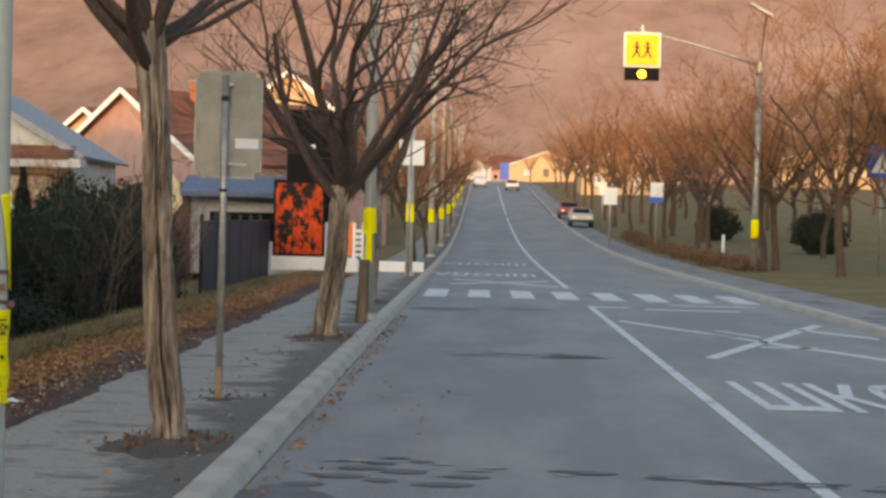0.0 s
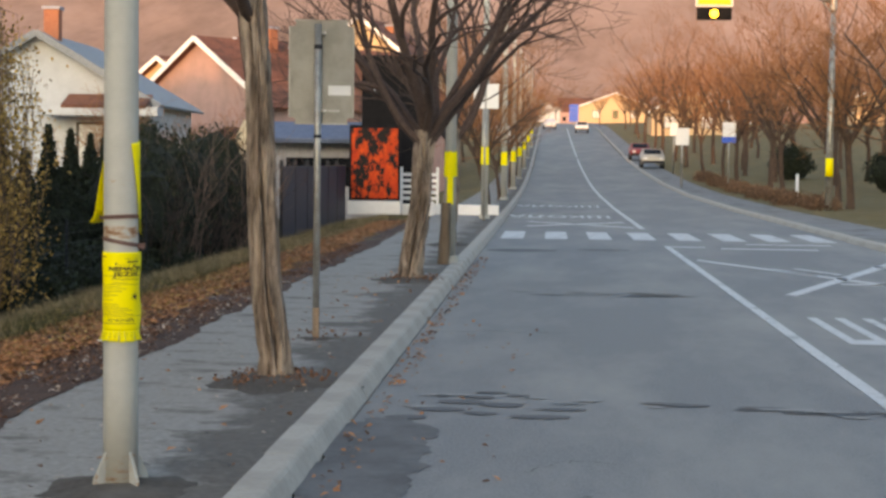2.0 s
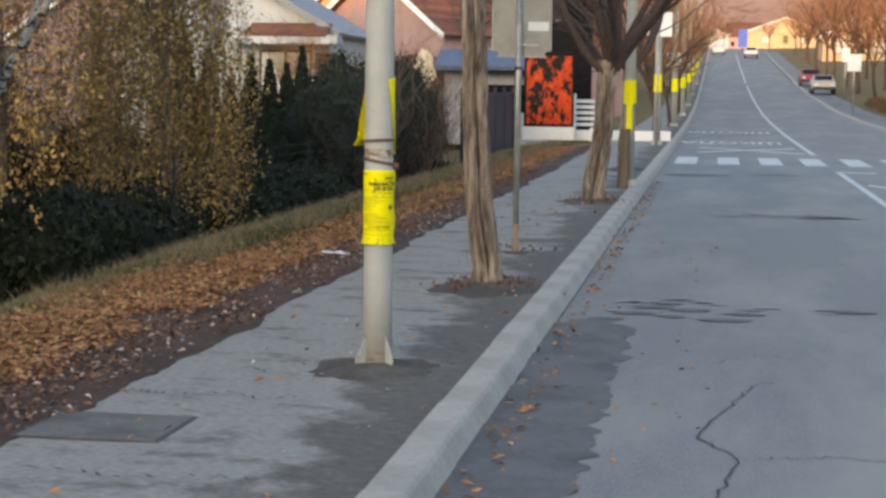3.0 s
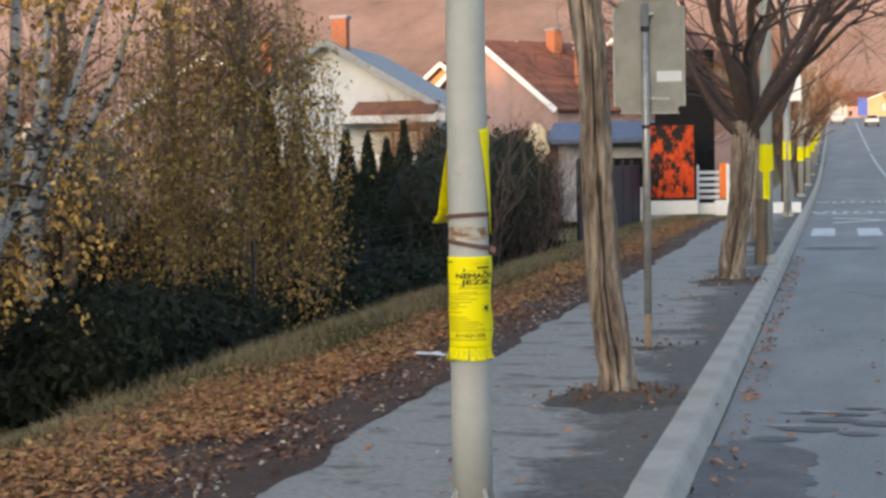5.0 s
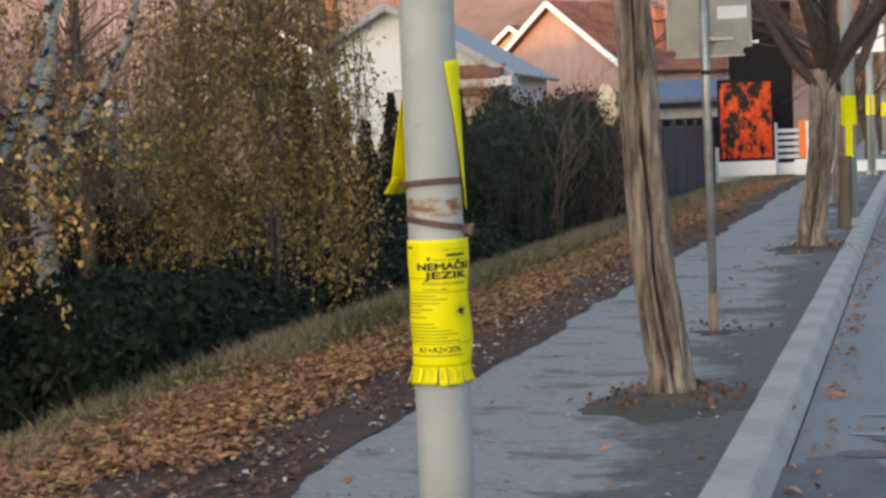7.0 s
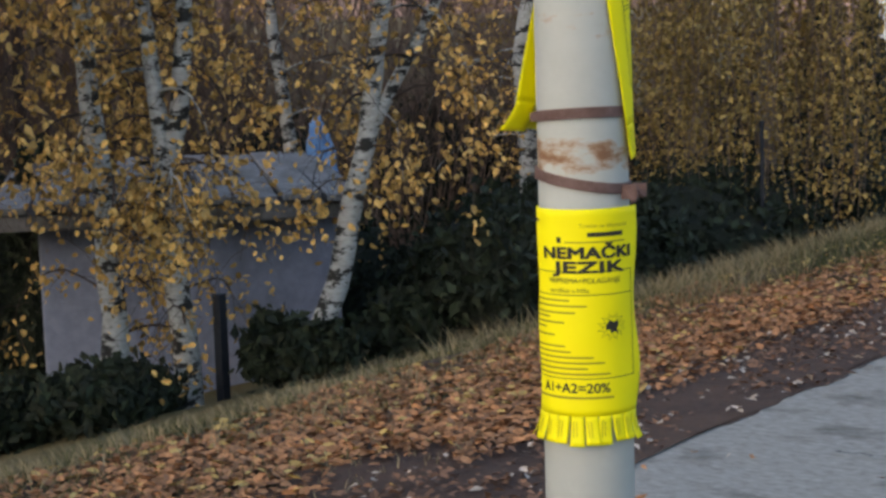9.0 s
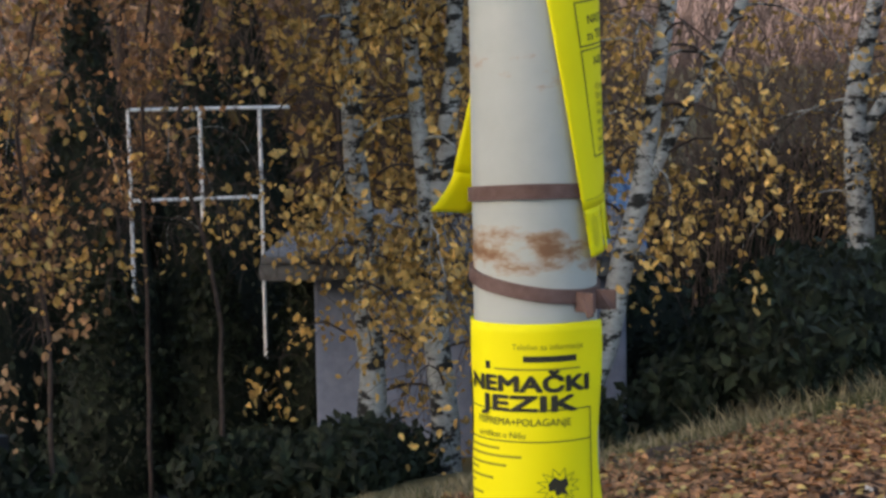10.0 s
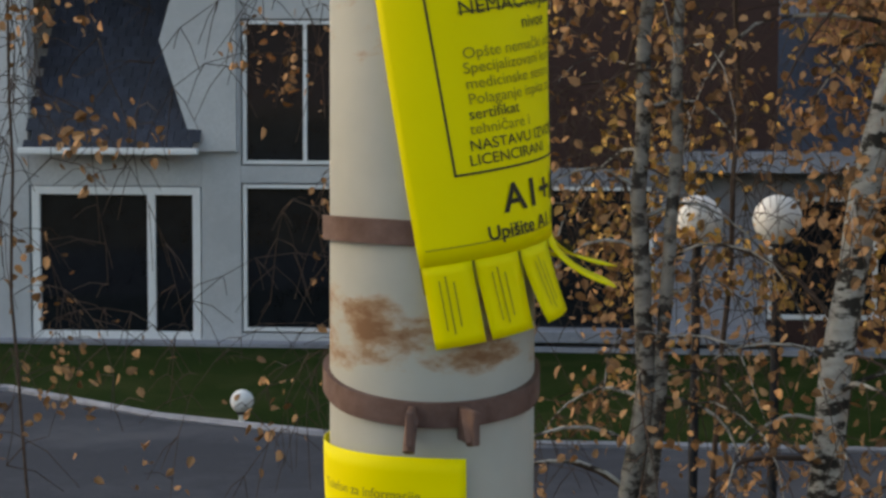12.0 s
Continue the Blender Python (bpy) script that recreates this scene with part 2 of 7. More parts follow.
def rusted_pole():
    """Pale pole paint with rust bleeding out beside the bands."""
    m = mat("pole_paint_rusted", (0.345, 0.347, 0.315), (0.385, 0.387, 0.352), 6, 0.55, bump=0.06, c3=(0.43, 0.43, 0.395), big=2.0, spec=0.3)
    n, l = m.node_tree.nodes, m.node_tree.links
    b = n["Principled BSDF"]
    old = b.inputs["Base Color"].links[0].from_socket
    geo = n.new("ShaderNodeNewGeometry")
    xyz = n.new("ShaderNodeSeparateXYZ")
    l.new(geo.outputs["Position"], xyz.inputs[0])
    win = None
    for centre, half, weight in ((1.236, 0.05, 0.26), (1.47, 0.035, 0.12), (1.42, 0.02, 0.10), (0.05, 0.2, 0.16)):
        d = n.new("ShaderNodeMath")
        d.operation = "SUBTRACT"
        d.inputs[1].default_value = centre
        l.new(xyz.outputs["Z"], d.inputs[0])
        a = n.new("ShaderNodeMath")
        a.operation = "ABSOLUTE"
        l.new(d.outputs[0], a.inputs[0])
        r = n.new("ShaderNodeMapRange")
        r.interpolation_type = "SMOOTHSTEP"
        r.inputs["From Min"].default_value, r.inputs["From Max"].default_value = half * 0.35, half
        r.inputs["To Min"].default_value, r.inputs["To Max"].default_value = weight, 0.0
        l.new(a.outputs[0], r.inputs["Value"])
        if win is None:
            win = r.outputs[0]
        else:
            s = n.new("ShaderNodeMath")
            l.new(win, s.inputs[0])
            l.new(r.outputs[0], s.inputs[1])
            win = s.outputs[0]
    mp = n.new("ShaderNodeMapping")
    mp.inputs["Scale"].default_value = (1, 1, 2.2)
    l.new(geo.outputs["Position"], mp.inputs["Vector"])
    nz = n.new("ShaderNodeTexNoise")
    nz.inputs["Scale"].default_value, nz.inputs["Detail"].default_value, nz.inputs["Roughness"].default_value = 15, 10, 0.68
    l.new(mp.outputs[0], nz.inputs["Vector"])
    s = n.new("ShaderNodeMath")
    l.new(win, s.inputs[0])
    l.new(nz.outputs["Fac"], s.inputs[1])
    rp = n.new("ShaderNodeValToRGB")
    rp.color_ramp.elements[0].position, rp.color_ramp.elements[1].position = 0.67, 0.80
    l.new(s.outputs[0], rp.inputs[0])
    col = n.new("ShaderNodeValToRGB")
    col.color_ramp.elements[0].color, col.color_ramp.elements[1].color = (0.40, 0.29, 0.20, 1), (0.20, 0.095, 0.045, 1)
    col.color_ramp.elements[0].position, col.color_ramp.elements[1].position = 0.70, 0.88
    l.new(s.outputs[0], col.inputs[0])
    mx = n.new("ShaderNodeMixRGB")
    l.new(rp.outputs[0], mx.inputs[0])
    l.new(old, mx.inputs[1])
    l.new(col.outputs[0], mx.inputs[2])
    l.new(mx.outputs[0], b.inputs["Base Color"])
    return m


POLERUST = rusted_pole()


def footway_material():
    """Worn light asphalt that gives way to dark packed dirt towards the kerb, with an irregular border."""
    m = mat("footway", (0.185, 0.174, 0.16), (0.345, 0.326, 0.30), 24, 0.9, bump=0.4, c3=(0.12, 0.108, 0.096), big=1.9, mask=(0.53, 0.66), stretch=(0.8, 1.4, 1))
    n, l = m.node_tree.nodes, m.node_tree.links
    b = n["Principled BSDF"]
    old = b.inputs["Base Color"].links[0].from_socket
    geo = n.new("ShaderNodeNewGeometry")
    dot = n.new("ShaderNodeVectorMath")
    dot.operation = "DOT_PRODUCT"
    dot.inputs[1].default_value = (0.9984, 0.0569, 0)
    l.new(geo.outputs["Position"], dot.inputs[0])
    nz = n.new("ShaderNodeTexNoise")
    nz.inputs["Scale"].default_value, nz.inputs["Detail"].default_value, nz.inputs["Roughness"].default_value = 1.1, 9, 0.72
    l.new(geo.outputs["Position"], nz.inputs["Vector"])
    mul = n.new("ShaderNodeMath")
    mul.operation = "MULTIPLY_ADD"
    mul.inputs[1].default_value, mul.inputs[2].default_value = 2.6, -1.22
    l.new(nz.outputs["Fac"], mul.inputs[0])
    add = n.new("ShaderNodeMath")
    l.new(dot.outputs["Value"], add.inputs[0])
    l.new(mul.outputs[0], add.inputs[1])
    rp = n.new("ShaderNodeValToRGB")
    rp.color_ramp.elements[0].position, rp.color_ramp.elements[1].position = 0.0, 0.28
    l.new(add.outputs[0], rp.inputs[0])
    gr = n.new("ShaderNodeTexNoise")
    gr.inputs["Scale"].default_value, gr.inputs["Detail"].default_value = 14, 9
    gr.inputs["Roughness"].default_value = 0.7
    l.new(geo.outputs["Position"], gr.inputs["Vector"])
    dr = n.new("ShaderNodeValToRGB")
    dr.color_ramp.elements[0].position, dr.color_ramp.elements[1].position = 0.3, 0.72
    dr.color_ramp.elements[0].color, dr.color_ramp.elements[1].color = (0.07, 0.061, 0.053, 1), (0.155, 0.14, 0.125, 1)
    l.new(gr.outputs["Fac"], dr.inputs[0])
    mx = n.new("ShaderNodeMixRGB")
    l.new(rp.outputs[0], mx.inputs[0])
    l.new(old, mx.inputs[1])
    l.new(dr.outputs[0], mx.inputs[2])
    l.new(mx.outputs[0], b.inputs["Base Color"])
    return m


FOOTWAY = footway_material()

# ---- building helpers ----


def finish(name, bm, material, parent=None, label="", smooth=False):
    me = bpy.data.meshes.new(name)
    bm.to_mesh(me)
    bm.free()
    me.materials.append(material)
    if smooth:
        for p in me.polygons:
            p.use_smooth = True
    ob = new(name, me)
    if parent:
        ob.parent = parent
    if label:
        ob["label"] = label
    return ob


def part(name, bm, material, parent, label="", smooth=False):
    return finish(name, bm, material, parent, label, smooth)


def mesh_of(name, verts, faces, material, parent=None, label="", smooth=False):
    me = bpy.data.meshes.new(name)
    me.from_pydata(verts, [], faces)
    me.materials.append(material)
    if smooth:
        me.polygons.foreach_set("use_smooth", [True] * len(me.polygons))
    me.update()
    ob = new(name, me)
    if parent:
        ob.parent = parent
    if label:
        ob["label"] = label
    return ob


def thing(name, label, category, m=None, group="", kind=""):
    ob = new(name)
    if m is not None:
        ob.matrix_world = m
    return tagged(ob, label, category, group, kind)


def box(bm, size, at=(0, 0, 0), rz=0.0, bevel=0.0, rx=0.0, ry=0.0):
    m = Matrix.Translation(at) @ Euler((rx, ry, rz)).to_matrix().to_4x4() @ Matrix.Diagonal((*size, 1))
    vs = bmesh.ops.create_cube(bm, size=1.0, matrix=m)["verts"]
    if bevel:
        es = list({e for v in vs for e in v.link_edges})
        bmesh.ops.bevel(bm, geom=es, offset=bevel, segments=2, affect="EDGES", profile=0.6)
    return bm


def boxm(size, at=(0, 0, 0), rz=0.0, bevel=0.0, rx=0.0, ry=0.0):
    return box(bmesh.new(), size, at, rz, bevel, rx, ry)


def tube(bm, pts, radii, sides=10, cap=True):
    rings = []
    for i, p in enumerate(pts):
        p = Vector(p)
        d = (Vector(pts[min(i + 1, len(pts) - 1)]) - Vector(pts[max(i - 1, 0)])).normalized()
        u = d.cross(Vector((0.13, 0.97, 0.21))).normalized() if abs(d.z) < 0.95 else d.cross(Vector((0, 1, 0))).normalized()
        w = d.cross(u)
        rings.append([bm.verts.new(p + radii[i] * (math.cos(2 * math.pi * k / sides) * u + math.sin(2 * math.pi * k / sides) * w)) for k in range(sides)])
    for a, b in zip(rings, rings[1:]):
        for k in range(sides):
            bm.faces.new((a[k], a[(k + 1) % sides], b[(k + 1) % sides], b[k]))
    if cap:
        bm.faces.new(rings[0][::-1])
        bm.faces.new(rings[-1])
    return bm


def tubem(pts, radii, sides=10):
    return tube(bmesh.new(), pts, radii if hasattr(radii, "__len__") else [radii] * len(pts), sides)


def sphere(bm, r, at, squash=(1, 1, 1), seg=20):
    bmesh.ops.create_uvsphere(bm, u_segments=seg, v_segments=seg // 2 + 2, radius=r, matrix=Matrix.Translation(at) @ Matrix.Diagonal((*squash, 1)))
    return bm


# street axes: a across to the road, s along it
DX, DY = -0.0569, 0.9984
ROAD_TURN = math.atan2(-DX, DY)


def rise(s):
    """Height of the street along its way."""
    return float(np.interp(s, (-400, 55, 75, 93, 118, 142, 190, 245, 330, 900), (0, 0, 0.12, 0.4, 1.1, 2.0, 4.2, 6.9, 9.5, 16)))


def on(a, s, z=0.0):
    return Vector((a * DY + s * DX, -a * DX + s * DY, z + rise(s)))


def at_street(a, s, z=0.0, turn=0.0):
    return Matrix.Translation(on(a, s, z)) @ Matrix.Rotation(ROAD_TURN + radians(turn), 4, "Z")


def street_of(x, y):
    return x * DY - y * DX, x * DX + y * DY


def verge(a):
    """Height of the land left of the footway: a leafy verge, a bank, and the lower gardens."""
    return float(np.interp(a, (-200, -60, -22, -12, -9, -6.4, -4.6, -3.3, -1.3), (-0.5, -1.8, -1.9, -1.65, -1.5, -0.9, -0.5, -0.12, -0.01)))


def land(x, y):
    a, s = street_of(x, y)
    if a < -1.3:
        return verge(a) + rise(s)
    return rise(s)


def strip(name, a0, a1, s_list, z0, z1, material, n=1, bumpy=0.0, parent=None, kind_label="", zf=None):
    verts, faces = [], []
    for s in s_list:
        for k in range(n + 1):
            f = k / n
            a = a0 + (a1 - a0) * f
            z = zf(a) if zf else z0 + (z1 - z0) * f
            p = on(a, s, z)
            if bumpy:
                p.z += bumpy * noise.noise(Vector((a * 1.3, s * 1.1, 0)))
            verts.append(p)
    w = n + 1
    for i in range(len(s_list) - 1):
        for k in range(n):
            faces.append((i * w + k, i * w + k + 1, (i + 1) * w + k + 1, (i + 1) * w + k))
    return mesh_of(name, verts, faces, material, parent, kind_label, smooth=True)


def tubes_mesh(name, tubes, sides, material, parent, label=""):
    bm = bmesh.new()
    for t in tubes:
        sd = sides if t[1][0] > 0.02 else 4 if t[1][0] > 0.008 else 3
        tube(bm, t[0], t[1], sd, cap=False)
    return part(name, bm, material, parent, label, smooth=True)


def leaf_mesh(name, points, size, material, parent=None, seed=1, label="", flat=False, jitter=0.1, squash=0.6, broad=False):
    """Many small folded leaves round the given points: lying, or hanging every way; broad ones have an ovate outline."""
    rng = np.random.default_rng(seed)
    p = np.asarray(points, float)
    n = len(p)
    p = p + rng.normal(0, jitter, (n, 3)) * ((1, 1, 0.1) if flat else (1, 1, 1))
    if flat:
        ang = rng.uniform(0, 2 * np.pi, n)
        u = np.stack([np.cos(ang), np.sin(ang), rng.normal(0, 0.28, n)], 1)
        v = np.stack([-np.sin(ang), np.cos(ang), rng.normal(0, 0.35, n)], 1)
    else:
        u = rng.normal(size=(n, 3)) + np.array((0, 0, -0.9))
        v = np.cross(u, rng.normal(size=(n, 3)))
    u /= np.linalg.norm(u, axis=1)[:, None]
    v -= u * np.sum(u * v, axis=1)[:, None]
    v /= np.linalg.norm(v, axis=1)[:, None]
    w = np.cross(u, v)
    s = (size * rng.uniform(0.55, 1.3, n))[:, None]
    fold = s * rng.uniform(0.05, 0.35, n)[:, None]
    tip, root = p + u * s, p - u * s
    if broad:
        side = [p + u * s * a + q * v * s * b + w * fold for q in (1, -1) for a, b in ((-0.55, 0.62), (0.25, 0.58))]
        verts = np.stack([root, side[0], side[1], tip, side[3], side[2]], 1).reshape(-1, 3)
        i = np.arange(n) * 6
        faces = np.concatenate([np.stack([i, i + 1, i + 2, i + 3], 1), np.stack([i, i + 3, i + 4, i + 5], 1)]).tolist()
    else:
        a, b = p - u * s * 0.25 + v * s * squash + w * fold, p - u * s * 0.25 - v * s * squash + w * fold
        verts = np.stack([root, a, tip, b], 1).reshape(-1, 3)
        i = np.arange(n) * 4
        faces = np.concatenate([np.stack([i, i + 1, i + 2], 1), np.stack([i, i + 2, i + 3], 1)]).tolist()
    return mesh_of(name, verts.tolist(), faces, material, parent, label)


def text_mesh(name, body, size, m, material, parent, extrude=0.0, align="LEFT", width=1.0, bold=0.0):
    cu = bpy.data.curves.new(name, "FONT")
    cu.body, cu.size, cu.align_x, cu.align_y, cu.extrude, cu.offset = body, size, align, "CENTER", extrude, bold
    tmp = bpy.data.objects.new(name, cu)
    scene.collection.objects.link(tmp)
    dg = bpy.context.evaluated_depsgraph_get()
    me = bpy.data.meshes.new_from_object(tmp.evaluated_get(dg))
    bpy.data.objects.remove(tmp)
    me.materials.clear()
    me.materials.append(material)
    me.transform(m @ Matrix.Diagonal((width, 1, 1, 1)))
    ob = new(name, me)
    ob.parent = parent
    return ob

# ---- ground, road, footway ----
S_ROAD = [-60, -40, -25, -15] + list(range(-10, 60, 2)) + list(range(60, 120, 5)) + list(range(120, 260, 10)) + [280, 310, 350, 420]
S_NEAR = [-12 + 0.4 * k for k in range(130)]
KERB_A, ROAD_A, MID_A, FAR_A = 0.53, 0.80, 4.45, 8.65


def ground_sheet():
    a_list = [-900, -500, -300, -180, -110, -70, -45, -30, -22, -16, -12, -9, -7.5, -6.2, -5.4, -4.6, -4, -3.4, -2.9, -2.4, -1.9, -1.3,
              -1.0, 0.55, 0.9, 4, 8.5, 8.9, 10.4, 11, 12, 14, 17, 21, 27, 36, 50, 75, 120, 200, 350, 600, 900]
    s_list = [-900, -500, -300, -180, -100, -60, -35, -20] + [-10 + k for k in range(60)] + list(range(50, 130, 4)) + list(range(130, 270, 12)) + [290, 330, 400, 520, 700, 900, 1300]
    verts, faces = [], []
    for s in s_list:
        for a in a_list:
            z = -0.012
            if a <= -1.3:
                z = verge(a) - 0.012 + (0.05 * noise.noise(Vector((a, s * 0.7, 0))) if a > -20 else 0)
            elif a < 0.6:
                z = -0.05
            elif a < 8.7:
                z = -0.3
            elif a < 10.5:
                z = -0.04
            else:
                z = -0.03 + min(0.6, 0.02 * (a - 10.4)) + 0.06 * noise.noise(Vector((a * 0.4, s * 0.4, 3)))
            verts.append(on(a, s, z))
    w = len(a_list)
    for i in range(len(s_list) - 1):
        for k in range(w - 1):
            faces.append((i * w + k, i * w + k + 1, (i + 1) * w + k + 1, (i + 1) * w + k))
    return tagged(mesh_of("ground", verts, faces, GRASS, smooth=True), "dry autumn grass and garden ground sloping beside the street", "ground", kind="structure")


ground = ground_sheet()
road = tagged(strip("road", ROAD_A - 0.02, FAR_A + 0.02, S_ROAD, -0.10, -0.10, ASPHALT, n=4), "worn grey asphalt road with faded white markings", "road", kind="structure")
pavement = tagged(strip("pavement", -1.3, KERB_A, S_NEAR + list(range(40, 60, 4)) + list(range(60, 250, 10)), 0.0, 0.0, FOOTWAY, n=6, bumpy=0.012), "cracked grey asphalt footway with dirt patches", "pavement", kind="structure")
pavement_far = tagged(strip("pavement_far", FAR_A + 0.18, 10.5, S_ROAD, 0.0, 0.0, WALKWAY, n=2), "grey footway across the street", "pavement", kind="structure")


def ragged(name, a0, a1, s0, s1, z, material, parent, amp=0.15, seed=0, step=0.15, label="", hug=0.0):
    """A thin patch with an uneven outline, lying on the street."""
    n = max(6, int((s1 - s0) / step))
    verts, faces = [], []
    for i in range(n + 1):
        s = s0 + (s1 - s0) * i / n
        taper = min(1.0, (min(i, n - i) + 0.1) * (s1 - s0) / n / min(0.45, (s1 - s0) / 3)) ** 0.5
        mid = (a0 + a1) / 2
        l = mid + (a0 - mid) * taper + amp * noise.noise(Vector((s * 1.7, seed, 0))) + 0.4 * amp * noise.noise(Vector((s * 7, seed, 2)))
        r = mid + (a1 - mid) * taper + amp * noise.noise(Vector((s * 1.7, seed + 9, 0))) + 0.4 * amp * noise.noise(Vector((s * 7, seed + 9, 2)))
        for k in range(4):
            at = l + (max(r, l + 0.01) - l) * k / 3
            p = on(at, s, z + hug * noise.noise(Vector((at * 1.3, s * 1.1, 0))))
            verts.append(p)
    for i in range(n):
        for k in range(3):
            faces.append((i * 4 + k, i * 4 + k + 1, (i + 1) * 4 + k + 1, (i + 1) * 4 + k))
    return mesh_of(name, verts, faces, material, parent, label, smooth=True)


# dirt strip with tree pits along the kerb, leafy verge on the other side
soil = tagged(strip("leafy_verge", -3.3, -1.22, S_NEAR, 0, 0, SOIL, n=8, bumpy=0.03, zf=lambda a: verge(a) + 0.012), "dark soil verge covered in fallen leaves", "verge", kind="structure")
for k, (a0, a1, s0, s1) in enumerate([(0.70, 1.34, -12, 3.1), (0.85, 2.2, 24.2, 25.4), (2.6, 3.6, 25.0, 25.6)]):
    ragged("road_patch", a0, a1, s0, s1, -0.0955 + 0.0012 * (k % 3), PATCH, road, 0.16 if k else 0.22, k * 3 + 1, 0.06)
# broken seam across the road: dark frayed tar with pale worn edges
rnd = random.Random(41)
for k in range(46):
    a = 0.95 + 4.6 * rnd.random()
    c = 4.0 - 0.10 * (a - 1.0) + 0.22 * noise.noise(Vector((a * 1.4, 3, 0))) + rnd.uniform(-0.28, 0.28) * (1.5 if a < 2.2 else 0.55)
    w, d = rnd.uniform(0.10, 0.42), rnd.uniform(0.03, 0.12)
    ragged("tar_fray", a, a + w, c, c + d, -0.0925 + 0.0002 * (k % 5), TAR if k % 3 else PALEWEAR, road, 0.05, 60 + k, 0.02)
for k in range(7):
    a, c = 0.95 + 0.17 * k, 3.05 + 0.9 * ((k * 3) % 7) / 7
    ragged("tar_fray", a, a + rnd.uniform(0.2, 0.4), c, c + rnd.uniform(0.10, 0.22), -0.0928, TAR, road, 0.10, 90 + k, 0.02)
for k in range(14):
    a, c = rnd.uniform(0.9, 3.4), 14.0 + rnd.uniform(-0.35, 0.35)
    ragged("tar_fray", a, a + rnd.uniform(0.25, 0.7), c, c + rnd.uniform(0.05, 0.14), -0.0925, TAR, road, 0.04, 120 + k, 0.03)


for k in range(16):
    a, q = -1.28 + 0.04 * (k % 3), -4.0 + 1.9 * k
    ragged("soil_tongue", -1.42, a + 0.06, q, q + 2.4, 0.0030 + 0.0005 * (k % 3), SOIL, pavement, 0.07, 200 + k, 0.05, hug=0.012)


def crack(pts, width, material, parent, z=-0.094):
    verts, faces = [], []
    rnd = random.Random(int(pts[0][0] * 100))
    fine = []
    for (a0, s0), (a1, s1) in zip(pts, pts[1:]):
        for k in range(8):
            f = k / 8
            fine.append((a0 + (a1 - a0) * f + rnd.uniform(-0.02, 0.02), s0 + (s1 - s0) * f + rnd.uniform(-0.03, 0.03)))
    for i, (a, s) in enumerate(fine):
        w = width * rnd.uniform(0.4, 1.3)
        verts += [on(a - w, s, z), on(a + w, s + w, z)]
        if i:
            faces.append((2 * i - 2, 2 * i - 1, 2 * i + 1, 2 * i))
    return mesh_of("crack", verts, faces, mat("crack", (0.05, 0.05, 0.05), (0.075, 0.075, 0.075), 20, 0.95, bump=0), parent)


crack([(1.92, -2.9), (1.92, -2.5), (2.04, -1.58), (1.83, -1.12), (2.0, -0.3), (2.14, 0.46), (2.3, 0.6)], 0.007, ASPHALT, road)
crack([(2.04, -1.58), (2.3, -1.52), (2.52, -1.46), (2.9, -1.6)], 0.005, ASPHALT, road)
crack([(1.9, 1.2), (2.2, 1.6), (2.5, 1.5)], 0.005, ASPHALT, road)
crack([(0.9, 8.8), (1.5, 9.0), (2.4, 8.9)], 0.018, ASPHALT, road)

rnd = random.Random(77)
for a0, s0, a1 in ((-1.15, -1.05, -0.2), (-1.1, -2.9, 0.35), (-0.9, -0.3, 0.1), (-1.2, 1.7, 0.2), (-0.7, 2.9, 0.4), (-1.2, 5.6, -0.1), (-1.1, 8.8, 0.3), (-0.6, 0.7, 0.45)):
    n = 5
    crack([(a0 + (a1 - a0) * i / n, s0 + rnd.uniform(-0.12, 0.12)) for i in range(n + 1)], 0.007, ASPHALT, pavement, 0.0125)


def marking(name, corners, material=PAINT, z=-0.094):
    """A painted slab on the road from corners (a, s)."""
    bm = bmesh.new()
    vs = [bm.verts.new(on(a, s, z)) for a, s in corners]
    f = bm.faces.new(vs)
    up = bmesh.ops.extrude_face_region(bm, geom=[f])
    for v in up["geom"]:
        if isinstance(v, bmesh.types.BMVert):
            v.co.z -= 0.003
    return part(name, bm, material, road)


# centre line, its head by the crossing, stripes of the crossing
marking("centre_line", [(MID_A - 0.06, -8), (MID_A + 0.06, -8), (MID_A + 0.06, 27.2), (MID_A - 0.06, 27.2)])
marking("line_head", [(MID_A + 0.06, 26.9), (MID_A + 0.75, 26.9), (MID_A + 0.75, 27.2), (MID_A + 0.06, 27.2)])
verts, faces = [], []
for i, s in enumerate([36.5, 40, 44, 48, 52, 56, 60, 66, 72, 80, 90, 100, 110, 120, 130, 142, 155, 170, 185, 200, 220, 240]):
    verts += [on(MID_A - 0.07, s, -0.094), on(MID_A + 0.07, s, -0.094)]
    if i:
        faces.append((2 * i - 2, 2 * i - 1, 2 * i + 1, 2 * i))
mesh_of("centre_line", verts, faces, PAINT, road)
for k in range(8):
    a = 0.98 + 0.98 * k
    marking("crossing_stripe", [(a, 30.0), (a + 0.5, 30.0), (a + 0.5, 33.9), (a, 33.9)])
